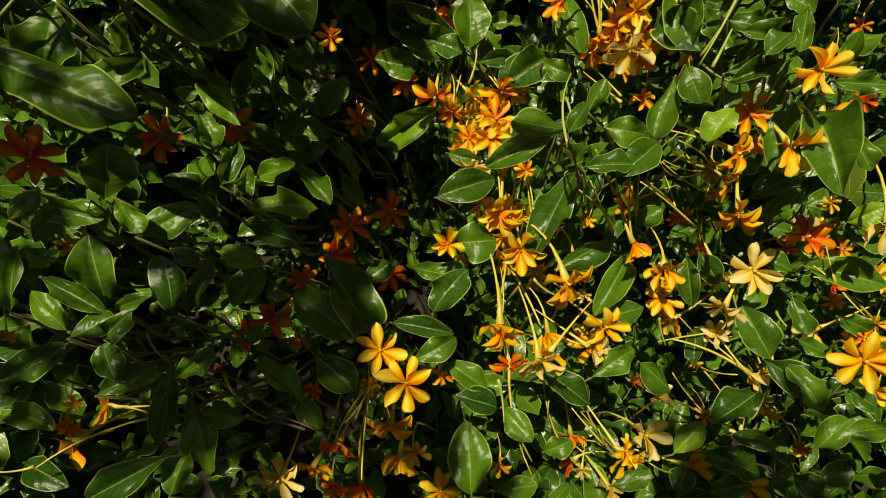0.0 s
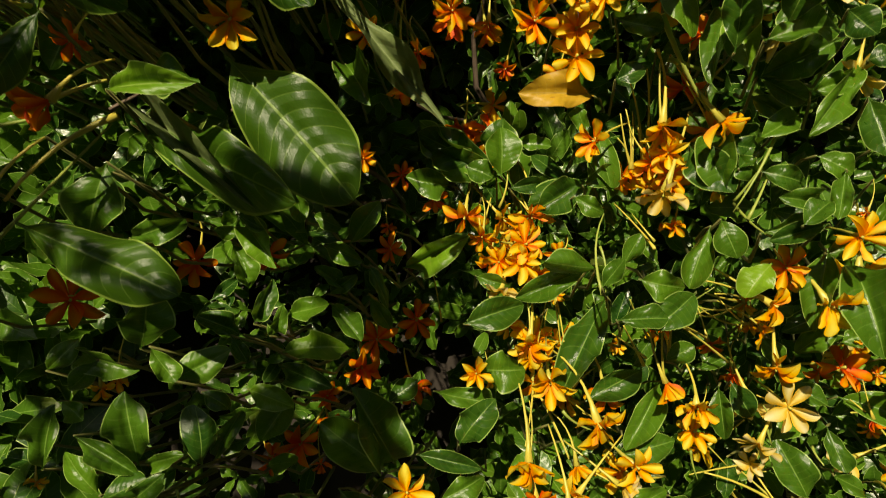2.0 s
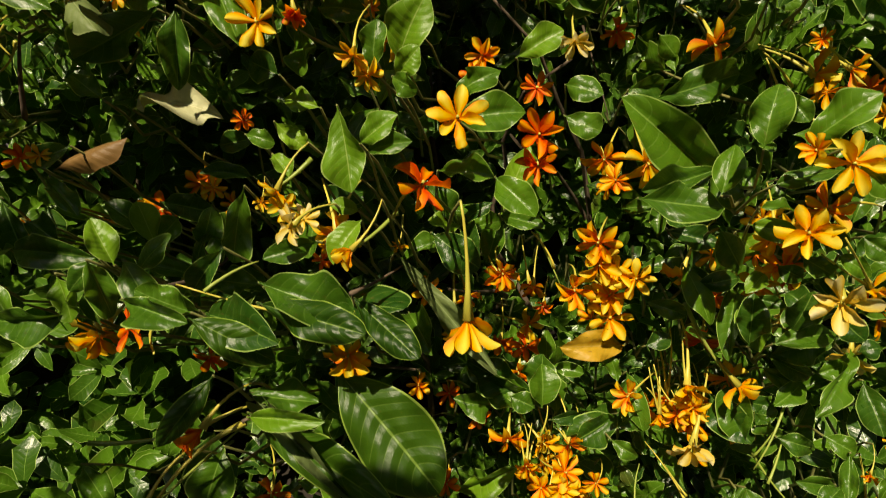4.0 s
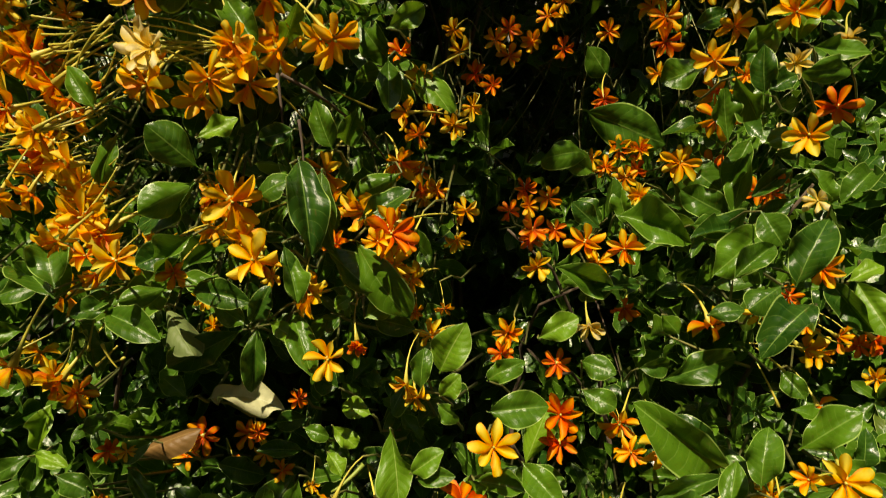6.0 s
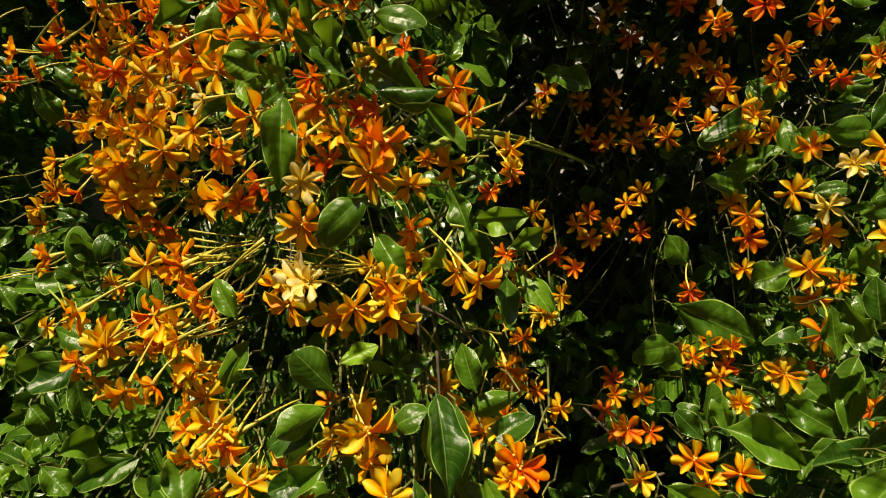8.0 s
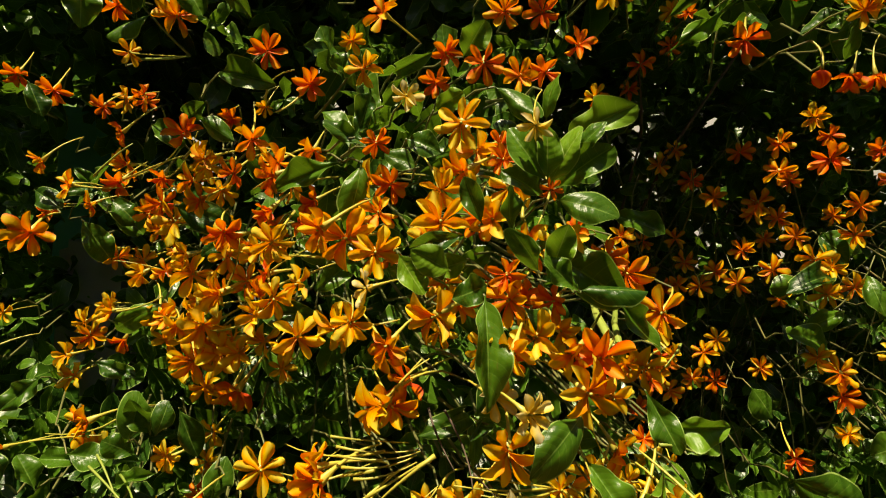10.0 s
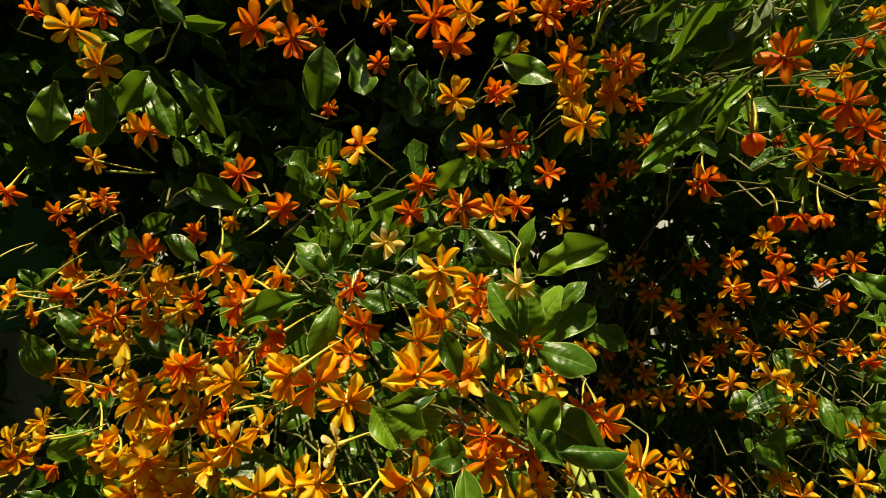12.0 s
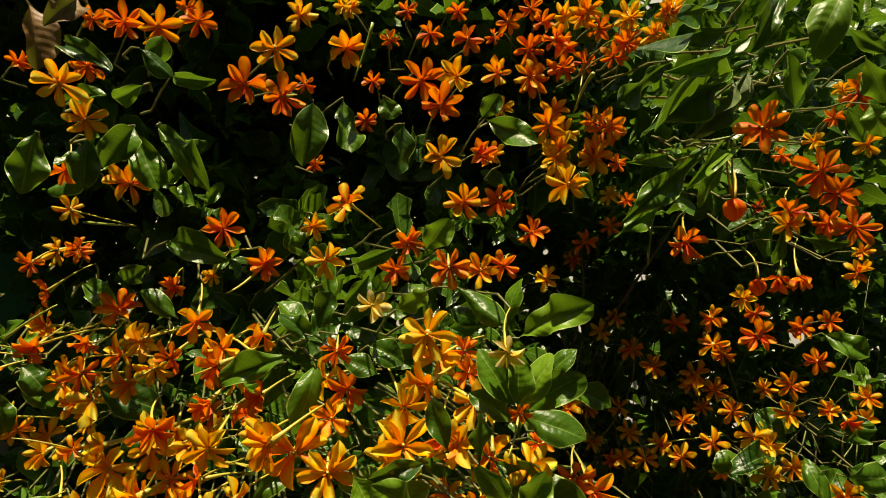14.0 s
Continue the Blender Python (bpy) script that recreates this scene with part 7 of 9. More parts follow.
leaf("g", 0.268, 0.595, 1.271, 0.348, 0.617, 1.255, -0.77, -1.05, 0.95, 0.040)
leaf("g", 0.193, 0.655, 1.261, 0.283, 0.623, 1.238, -0.11, -0.83, 0.62, 0.047)
leaf("g", 0.320, 0.511, 1.306, 0.256, 0.478, 1.261, -0.33, -0.76, 0.27, 0.045)
leaf("g", 0.364, 0.646, 1.253, 0.404, 0.626, 1.297, -0.95, -0.68, 0.15, 0.032)
leaf("g", 0.289, 0.483, 1.328, 0.304, 0.458, 1.303, -0.32, -0.72, 0.51, 0.031)
leaf("g", 0.178, 0.658, 1.238, 0.138, 0.662, 1.273, -0.19, -1.16, 0.56, 0.030)
leaf("g", 0.228, 0.711, 1.224, 0.213, 0.726, 1.277, -0.58, -0.88, 0.76, 0.029)
leaf("g", 0.200, 0.835, 1.270, 0.135, 0.844, 1.301, -0.10, -0.77, 0.39, 0.041)
leaf("g", 0.225, 0.604, 1.184, 0.160, 0.573, 1.189, -0.64, -0.90, 0.67, 0.032)
leaf("g", 0.104, 0.580, 1.217, 0.183, 0.597, 1.176, -0.20, -0.76, 0.48, 0.035)
leaf("g", -0.113, 0.450, 1.316, -0.064, 0.467, 1.343, -0.39, -1.09, 0.38, 0.028)
leaf("g", -0.076, 0.509, 1.350, -0.123, 0.494, 1.326, 0.41, -0.88, 0.40, 0.027)
leaf("g", -0.110, 0.416, 1.310, -0.062, 0.406, 1.238, -0.46, -0.70, 0.68, 0.034)
leaf("g", -0.126, 0.467, 1.386, -0.112, 0.466, 1.423, 0.29, -1.08, 0.41, 0.023)
leaf("g", 0.177, 0.863, 1.366, 0.317, 0.880, 1.313, -0.63, -0.85, 0.22, 0.071)
leaf("g", 0.404, 0.710, 1.480, 0.416, 0.711, 1.518, -0.93, -0.68, 0.47, 0.035)
leaf("g", 0.344, 0.615, 1.370, 0.386, 0.618, 1.383, -0.53, -0.85, 0.35, 0.028)
leaf("g", 0.207, 1.050, 1.455, 0.251, 1.051, 1.403, -0.12, -0.83, 0.25, 0.052)
leaf("g", 0.340, 1.117, 1.744, 0.373, 1.078, 1.691, 0.04, -0.75, -0.15, 0.042)
leaf("g", 0.373, 1.025, 1.677, 0.388, 0.991, 1.610, -0.76, -0.75, 0.53, 0.035)
leaf("g", 0.337, 0.890, 1.492, 0.377, 0.874, 1.514, -0.32, -0.64, -0.03, 0.032)
leaf("g", 0.360, 0.607, 1.450, 0.331, 0.603, 1.435, -0.12, -0.87, 0.66, 0.026)
leaf("g", -0.888, 0.882, 1.699, -0.839, 0.895, 1.652, 0.88, -0.88, -0.07, 0.038)
leaf("g", -1.046, 0.901, 1.876, -1.021, 0.901, 1.824, 1.06, -0.90, -0.03, 0.036)
leaf("g", -0.931, 0.877, 1.665, -0.893, 0.897, 1.605, 0.40, -0.88, 0.55, 0.041)
leaf("g", -0.738, 0.759, 1.386, -0.756, 0.735, 1.438, 0.10, -0.59, 0.26, 0.035)
leaf("g", -0.724, 0.743, 1.391, -0.714, 0.753, 1.434, 0.93, -1.00, 0.22, 0.028)
leaf("g", -0.759, 0.766, 1.353, -0.794, 0.744, 1.377, 0.33, -0.97, 0.35, 0.034)
leaf("g", -0.852, 0.794, 1.327, -0.905, 0.783, 1.326, 0.48, -0.76, 0.54, 0.030)
leaf("g", -0.914, 0.788, 1.279, -0.946, 0.794, 1.323, 1.04, -0.58, 0.77, 0.034)
leaf("g", -0.867, 0.745, 1.258, -0.910, 0.716, 1.245, 0.35, -0.89, 0.22, 0.038)
leaf("g", -0.835, 0.710, 1.268, -0.814, 0.725, 1.308, 0.97, -0.49, 0.93, 0.031)
leaf("g", -0.684, 0.601, 1.336, -0.619, 0.594, 1.319, 0.42, -1.04, 0.29, 0.033)
leaf("g", -0.652, 0.616, 1.292, -0.700, 0.572, 1.262, 0.29, -0.48, 0.45, 0.039)
leaf("g", -0.814, 0.688, 1.224, -0.862, 0.688, 1.195, 0.38, -0.60, 0.96, 0.034)
leaf("g", -0.711, 0.730, 1.348, -0.767, 0.735, 1.321, 0.41, -0.89, 0.84, 0.023)
leaf("g", -0.965, 0.857, 1.419, -1.007, 0.833, 1.374, 0.38, -0.97, 0.48, 0.036)
leaf("g", -0.871, 0.834, 1.457, -0.803, 0.827, 1.442, 0.92, -0.91, -0.01, 0.026)
leaf("g", -0.704, 0.763, 1.424, -0.677, 0.770, 1.359, 0.07, -0.96, 0.32, 0.032)
leaf("g", -1.003, 0.872, 1.704, -0.956, 0.867, 1.680, 0.46, -0.90, 0.07, 0.036)
leaf("g", -0.963, 0.787, 1.284, -0.988, 0.786, 1.326, 0.57, -0.55, 0.72, 0.034)
leaf("g", -0.768, 0.669, 1.201, -0.797, 0.667, 1.245, 0.22, -0.51, 0.33, 0.029)
leaf("g", -0.829, 0.699, 1.981, -0.830, 0.703, 1.908, 0.57, -0.60, -0.10, 0.040)
leaf("g", -0.737, 0.643, 1.967, -0.734, 0.650, 1.912, 0.36, -1.13, -0.14, 0.031)
leaf("g", -0.703, 0.665, 1.994, -0.725, 0.665, 1.941, 0.46, -0.88, -0.08, 0.035)
leaf("g", -0.730, 0.716, 2.008, -0.687, 0.717, 1.938, 0.12, -0.58, 0.12, 0.038)
leaf("g", -0.704, 0.716, 2.015, -0.637, 0.744, 1.949, 0.06, -0.71, 0.23, 0.028)
leaf("g", -0.519, 0.708, 2.074, -0.522, 0.726, 1.995, 0.25, -0.71, -0.48, 0.044)
leaf("g", -0.489, 0.753, 2.104, -0.466, 0.735, 2.025, 0.63, -1.18, 0.13, 0.034)
leaf("g", -0.435, 0.734, 2.106, -0.417, 0.737, 2.078, 0.34, -0.94, -0.52, 0.030)
leaf("g", -0.402, 0.742, 2.075, -0.401, 0.732, 2.002, 0.55, -0.83, 0.09, 0.037)
leaf("g", -0.688, 0.784, 1.884, -0.601, 0.751, 1.866, -0.07, -0.69, 0.11, 0.037)
leaf("l", -0.673, 0.604, 2.019, -0.705, 0.615, 2.004, 0.79, -0.96, -0.47, 0.021)
leaf("g", -0.687, 0.636, 2.050, -0.675, 0.622, 2.084, 0.14, -0.68, -0.57, 0.028)
leaf("g", -0.688, 0.607, 2.060, -0.655, 0.620, 2.040, 0.86, -0.99, -0.18, 0.024)
leaf("g", -0.747, 0.603, 1.987, -0.701, 0.589, 1.995, 0.63, -0.65, 0.09, 0.021)
leaf("g", -0.669, 0.651, 2.053, -0.616, 0.636, 2.050, 0.07, -0.82, -0.57, 0.019)
leaf("g", -0.787, 0.643, 2.073, -0.718, 0.617, 2.035, 0.59, -1.01, -0.39, 0.025)
leaf("l", -0.357, 0.678, 1.896, -0.336, 0.655, 1.931, 0.00, -0.87, -0.06, 0.033)
leaf("g", -0.471, 0.630, 1.779, -0.507, 0.637, 1.811, 0.50, -0.76, 0.34, 0.029)
leaf("g", -0.460, 0.595, 1.781, -0.448, 0.593, 1.825, -0.18, -0.75, -0.07, 0.023)
leaf("g", -0.447, 0.613, 1.775, -0.496, 0.610, 1.798, 0.20, -0.86, 0.08, 0.020)
leaf("g", -0.434, 0.598, 1.816, -0.414, 0.595, 1.847, 0.37, -0.82, -0.04, 0.021)
leaf("l", -0.382, 0.605, 1.817, -0.353, 0.603, 1.837, 0.44, -0.86, -0.24, 0.024)
leaf("g", -0.434, 0.657, 1.866, -0.392, 0.643, 1.888, 0.54, -1.02, -0.04, 0.019)
leaf("g", -0.641, 0.740, 1.785, -0.692, 0.746, 1.811, 0.24, -0.86, -0.16, 0.028)
leaf("g", -0.390, 0.572, 1.753, -0.424, 0.573, 1.763, 0.23, -1.02, 0.58, 0.022)
leaf("g", -0.403, 0.558, 1.778, -0.370, 0.550, 1.766, 0.16, -1.00, 0.28, 0.026)
leaf("g", -0.453, 0.607, 1.757, -0.466, 0.608, 1.688, 0.50, -1.17, 0.27, 0.034)
leaf("g", -0.341, 0.505, 1.690, -0.385, 0.494, 1.676, 0.35, -1.24, 0.21, 0.019)
leaf("l", -0.401, 0.544, 1.668, -0.374, 0.543, 1.632, 0.26, -1.15, 0.38, 0.030)
leaf("g", -0.326, 0.498, 1.701, -0.344, 0.498, 1.739, 0.01, -0.95, 0.01, 0.020)
leaf("g", -0.717, 0.741, 1.697, -0.646, 0.767, 1.673, 0.10, -0.64, 0.05, 0.043)
leaf("g", -0.480, 0.644, 1.760, -0.554, 0.647, 1.725, 0.03, -0.87, 0.29, 0.028)
leaf("g", -0.630, 0.716, 1.659, -0.660, 0.705, 1.638, -0.12, -0.95, 0.50, 0.023)
leaf("g", -0.484, 0.612, 1.593, -0.548, 0.610, 1.588, 0.53, -1.04, 0.11, 0.030)
leaf("g", -0.745, 0.796, 1.560, -0.823, 0.812, 1.514, 0.54, -0.85, 0.55, 0.029)
leaf("g", -0.349, 0.493, 1.634, -0.320, 0.476, 1.650, -0.21, -1.22, 0.48, 0.027)
leaf("g", -0.888, 0.884, 1.693, -0.833, 0.877, 1.651, 0.54, -0.95, 0.19, 0.036)
leaf("g", -0.727, 0.835, 1.853, -0.762, 0.851, 1.831, 0.08, -1.15, -0.25, 0.029)
leaf("g", -0.842, 0.901, 1.824, -0.777, 0.878, 1.795, 0.20, -0.76, 0.22, 0.034)
leaf("g", -0.535, 0.675, 1.667, -0.499, 0.667, 1.647, 0.48, -1.12, 0.01, 0.025)
leaf("g", -0.294, 0.749, 2.101, -0.229, 0.713, 2.063, -0.34, -1.06, -0.48, 0.036)
leaf("g", -0.294, 0.793, 2.120, -0.276, 0.772, 2.151, -0.01, -1.11, 0.02, 0.029)
leaf("g", -0.262, 0.621, 1.819, -0.253, 0.612, 1.865, -0.61, -0.73, 0.24, 0.025)
leaf("l", -0.224, 0.734, 1.810, -0.151, 0.688, 1.857, -0.04, -0.90, 0.46, 0.040)
leaf("g", -0.320, 0.617, 1.849, -0.273, 0.591, 1.816, -0.30, -1.21, -0.09, 0.026)
leaf("g", -0.274, 0.495, 1.741, -0.309, 0.501, 1.783, -0.55, -0.84, 0.45, 0.026)
leaf("l", -0.275, 0.489, 1.742, -0.280, 0.483, 1.785, 0.08, -0.87, 0.51, 0.021)
leaf("l", -0.269, 0.506, 1.741, -0.251, 0.481, 1.784, -0.44, -1.06, -0.15, 0.023)
leaf("g", -0.272, 0.510, 1.728, -0.311, 0.508, 1.748, 0.24, -0.84, 0.40, 0.023)
leaf("g", -0.262, 0.521, 1.738, -0.223, 0.489, 1.773, -0.38, -0.97, 0.38, 0.029)
leaf("g", -0.054, 1.138, 1.753, 0.043, 1.103, 1.722, -0.44, -1.04, 0.48, 0.053)
leaf("g", -0.255, 0.552, 1.731, -0.201, 0.539, 1.718, 0.14, -1.27, 0.06, 0.031)
leaf("g", -0.250, 0.496, 1.770, -0.231, 0.485, 1.793, -0.55, -0.93, 0.16, 0.019)
leaf("g", -0.300, 0.497, 1.693, -0.305, 0.489, 1.734, 0.26, -0.93, 0.68, 0.018)
leaf("g", -0.276, 0.482, 1.665, -0.304, 0.463, 1.698, -0.49, -0.77, 0.69, 0.018)
leaf("l", -0.273, 0.457, 1.659, -0.264, 0.435, 1.703, 0.05, -1.02, 0.79, 0.023)
leaf("g", -0.238, 0.502, 1.650, -0.179, 0.506, 1.654, -0.58, -0.78, 0.55, 0.027)
leaf("g", -0.249, 0.441, 1.654, -0.279, 0.433, 1.678, -0.36, -1.07, 0.69, 0.020)
leaf("g", 0.419, 1.033, 1.902, 0.476, 0.995, 1.865, -0.75, -0.74, 0.24, 0.046)
leaf("g", 0.339, 1.104, 1.747, 0.412, 1.100, 1.717, -0.54, -0.96, 0.34, 0.044)
leaf("g", 0.350, 1.082, 1.666, 0.257, 1.052, 1.631, -0.27, -0.97, 0.60, 0.044)
leaf("g", 0.261, 1.053, 1.557, 0.342, 1.063, 1.537, -0.21, -0.74, 0.56, 0.051)
leaf("g", 0.388, 1.004, 1.596, 0.422, 1.004, 1.661, -0.59, -0.86, 0.49, 0.044)
leaf("g", 0.444, 1.005, 1.668, 0.496, 0.994, 1.641, -0.49, -0.61, 0.25, 0.050)
leaf("g", 0.451, 1.055, 1.737, 0.501, 1.011, 1.737, -0.56, -0.50, -0.09, 0.041)
leaf("g", -0.147, 0.866, 2.088, -0.102, 0.855, 2.045, 0.10, -1.19, -0.06, 0.032)
leaf("g", -0.072, 0.512, 2.163, -0.147, 0.501, 2.124, -0.55, -0.58, -1.19, 0.013)
leaf("g", -0.075, 0.520, 2.139, -0.176, 0.523, 2.098, -0.16, -0.61, -1.11, 0.019)
leaf("g", -0.108, 0.591, 2.133, -0.162, 0.604, 2.079, -0.12, -0.65, -1.18, 0.024)
leaf("g", -0.088, 0.469, 2.097, -0.156, 0.502, 2.066, -0.60, -0.60, -1.09, 0.015)
leaf("g", -0.060, 0.510, 2.101, -0.161, 0.529, 2.016, -0.43, -0.63, -1.18, 0.027)
leaf("l", -0.063, 0.534, 2.098, -0.156, 0.515, 2.012, -0.85, -0.51, -0.32, 0.020)
leaf("u", -0.072, 0.501, 2.085, -0.111, 0.539, 2.022, -0.15, -0.62, -1.06, 0.015)
leaf("g", -0.055, 0.668, 2.074, -0.123, 0.668, 2.037, -0.23, -0.68, -1.03, 0.015)
leaf("g", -0.028, 0.639, 2.067, -0.121, 0.672, 1.963, -0.51, -0.68, -0.76, 0.029)
leaf("g", 0.055, 0.871, 2.086, -0.046, 0.913, 1.996, -0.51, -0.70, -1.02, 0.020)
leaf("l", -0.033, 0.625, 2.057, -0.076, 0.610, 1.991, -0.05, -0.63, -0.18, 0.017)
leaf("l", -0.030, 0.611, 2.038, -0.047, 0.632, 1.981, -0.56, -0.99, 0.11, 0.018)
leaf("l", -0.048, 0.482, 2.094, -0.027, 0.503, 2.052, -0.47, -0.84, -0.09, 0.019)
leaf("g", 0.007, 0.528, 2.116, -0.017, 0.521, 2.053, -0.20, -0.57, -0.99, 0.014)
leaf("l", 0.037, 0.510, 2.195, 0.006, 0.519, 2.121, -0.81, -0.58, -0.59, 0.036)
leaf("g", 0.080, 0.561, 2.188, 0.129, 0.565, 2.170, -0.27, -0.52, -1.14, 0.017)
leaf("l", 0.138, 0.604, 2.187, 0.169, 0.612, 2.137, -0.93, -0.59, -0.58, 0.031)
leaf("g", 0.165, 0.664, 2.152, 0.204, 0.682, 2.118, -0.28, -0.56, -1.15, 0.020)
leaf("g", -0.057, 0.477, 2.148, -0.085, 0.482, 2.087, -0.67, -0.56, -1.09, 0.020)
leaf("l", -0.117, 0.482, 2.070, -0.136, 0.491, 2.061, -0.46, -1.00, -0.48, 0.021)
leaf("g", 0.137, 0.769, 1.955, 0.129, 0.738, 1.997, -0.22, -0.64, -0.77, 0.017)
leaf("g", 0.163, 0.756, 2.001, 0.210, 0.721, 1.988, -0.30, -0.61, -1.04, 0.019)
leaf("l", 0.184, 0.650, 2.153, 0.206, 0.654, 2.115, -1.01, -0.84, -0.11, 0.029)
leaf("q", -0.076, 0.246, 0.970, 0.011, 0.178, 0.902, 0.09, -0.76, 0.90, 0.066)
leaf("q", -0.154, 0.232, 0.925, -0.022, 0.151, 0.921, 0.49, -0.70, 0.92, 0.034)
leaf("q", -0.197, 0.140, 0.909, -0.094, 0.106, 0.881, 0.37, -0.55, 0.98, 0.040)
leaf("q", -0.129, 0.246, 1.041, -0.044, 0.211, 1.045, 0.32, -0.85, 0.67, 0.030)
leaf("q", -0.166, 0.212, 1.056, -0.110, 0.206, 1.021, 0.56, -0.78, 0.68, 0.027)
leaf("q", -0.059, 0.265, 1.032, -0.005, 0.215, 1.018, 0.31, -0.87, 0.72, 0.026)
leaf("q", -0.145, 0.185, 1.027, -0.178, 0.152, 0.993, 0.47, -0.69, 0.75, 0.020)
leaf("l", -0.132, 0.189, 0.976, -0.072, 0.179, 0.986, 0.46, -0.74, 0.83, 0.017)
leaf("u", -0.039, 0.412, 0.969, 0.071, 0.350, 0.854, 0.14, -0.87, 0.79, 0.025)
leaf("g", -0.208, 0.261, 0.857, -0.213, 0.209, 0.839, 0.95, -0.55, 0.72, 0.035)
leaf("u", -0.150, 0.245, 0.925, -0.051, 0.163, 0.905, 0.28, -0.70, 0.91, 0.016)
flower("g", -0.174, 0.840, 2.171, -0.19, -0.88, -0.21, 0.052)
flower("y", -0.155, 0.845, 2.139, -0.25, -0.89, -0.13, 0.052)
flower("y", -0.171, 0.828, 2.088, 0.07, -0.91, -0.02, 0.054)
flower("y", -0.146, 0.841, 2.057, -0.02, -0.92, -0.34, 0.053)
flower("g", -0.095, 0.869, 2.129, -0.13, -0.89, -0.13, 0.055)
flower("g", -0.087, 0.833, 2.157, 0.02, -0.86, -0.51, 0.052)
flower("y", -0.280, 0.726, 2.042, -0.34, -0.93, 0.08, 0.038)
flower("g", -0.217, 0.849, 2.230, -0.24, -0.87, -0.19, 0.051)
flower("y", -0.128, 0.683, 2.244, -0.24, -0.78, -0.43, 0.042)
flower("g", -0.114, 0.593, 2.192, -0.40, -0.76, -0.34, 0.035)
flower("g", -0.129, 0.683, 2.206, 0.03, -0.80, -0.33, 0.040)
flower("y", -0.129, 0.598, 2.166, -0.14, -0.78, -0.46, 0.033)
flower("y", -0.153, 0.803, 2.316, -0.09, -0.80, -0.32, 0.047)
flower("o", -0.209, 0.829, 2.313, -0.01, -0.82, -0.16, 0.045)
flower("w", -0.099, 0.301, 1.081, -0.10, -0.70, 1.12, 0.030)
flower("y", -0.116, 0.305, 1.090, 0.30, -0.71, 0.71, 0.029)
flower("y", -0.047, 0.352, 1.183, 0.07, -0.85, 0.47, 0.028)
flower("y", 0.287, 0.732, 1.314, -0.52, -0.93, 0.51, 0.045)
flower("g", 0.271, 0.846, 1.307, -0.13, -0.95, 0.51, 0.044)
flower("y", 0.238, 0.723, 1.269, -0.52, -0.94, 0.16, 0.039)
flower("y", -0.324, 0.342, 1.113, 0.44, -0.66, 0.70, 0.020)
flower("y", -0.232, 0.440, 1.027, 0.48, -0.73, 0.66, 0.029)

# closed buds
bud(-0.005, 0.634, 1.982, 0.028, 0.062)
bud(0.062, 0.690, 1.905, 0.022, 0.040)

# twigs in plain view
twig(0.004, 0.009, 0.604, 0.029, 0.079, 0.584, 0.0017, "y")
twig(0.028, -0.014, 0.585, 0.029, 0.079, 0.584, 0.0017, "y")
twig(0.053, 0.029, 0.615, 0.029, 0.079, 0.584, 0.0015, "y")
twig(0.156, 0.153, 0.648, 0.157, 0.114, 0.632, 0.0019, "y")
twig(0.199, 0.127, 0.611, 0.172, 0.215, 0.609, 0.0019, "y")
twig(0.250, 0.152, 0.619, 0.204, 0.209, 0.601, 0.0017, "y")
twig(0.346, 0.133, 0.571, 0.435, 0.112, 0.534, 0.0025, "y")
twig(0.239, 0.072, 0.567, 0.307, 0.056, 0.444, 0.0022, "y")
twig(0.292, 0.198, 0.796, 0.350, 0.183, 0.783, 0.0016, "y")
twig(0.297, 0.192, 0.792, 0.378, 0.248, 0.708, 0.0017, "y")
twig(0.302, 0.206, 0.755, 0.389, 0.239, 0.685, 0.0016, "y")
twig(0.232, 0.180, 0.756, 0.272, 0.193, 0.676, 0.0021, "y")
twig(0.274, 0.197, 0.744, 0.282, 0.165, 0.690, 0.0019, "y")
twig(0.287, 0.206, 0.732, 0.354, 0.196, 0.679, 0.0017, "y")
twig(0.329, 0.232, 0.834, 0.356, 0.273, 0.852, 0.0016, "g")
twig(0.493, 0.176, 0.620, 0.605, 0.173, 0.537, 0.0020, "y")
twig(0.206, 0.104, 0.555, 0.257, 0.045, 0.440, 0.0020, "y")
twig(0.189, 0.016, 0.507, 0.167, 0.098, 0.586, 0.0019, "y")
twig(0.179, 0.249, 0.711, 0.172, 0.215, 0.609, 0.0015, "y")
twig(0.135, 0.379, 0.755, 0.157, 0.379, 0.692, 0.0018, "y")
twig(0.116, 0.383, 0.739, 0.114, 0.311, 0.739, 0.0018, "y")
twig(-0.053, 0.025, 0.627, -0.076, 0.038, 0.683, 0.0017, "y")
twig(-0.021, 0.020, 0.614, -0.053, 0.023, 0.626, 0.0016, "w")
twig(-0.049, 0.027, 0.627, -0.011, 0.020, 0.611, 0.0015, "w")
twig(-0.202, -0.032, 0.670, -0.152, -0.005, 0.676, 0.0015, "y")
twig(-0.160, -0.009, 0.674, -0.124, 0.003, 0.677, 0.0015, "y")
twig(-0.117, 0.041, 0.737, -0.108, 0.033, 0.709, 0.0011, "g")
twig(0.412, 0.099, 0.508, 0.408, 0.158, 0.481, 0.0019, "y")
twig(0.061, 0.307, 0.687, 0.071, 0.298, 0.608, 0.0015, "y")
twig(-0.134, 0.197, 0.978, -0.165, 0.181, 0.973, 0.0024, "y")
twig(-0.202, 0.147, 0.921, -0.143, 0.205, 0.948, 0.0032, "y")
twig(-0.245, 0.132, 0.873, -0.148, 0.202, 0.943, 0.0019, "g")
twig(-0.254, 0.177, 0.956, -0.170, 0.189, 0.959, 0.0021, "g")
twig(-0.234, 0.270, 1.030, -0.202, 0.381, 0.987, 0.0028, "w")
twig(-0.059, 0.262, 1.038, -0.024, 0.334, 1.011, 0.0021, "w")
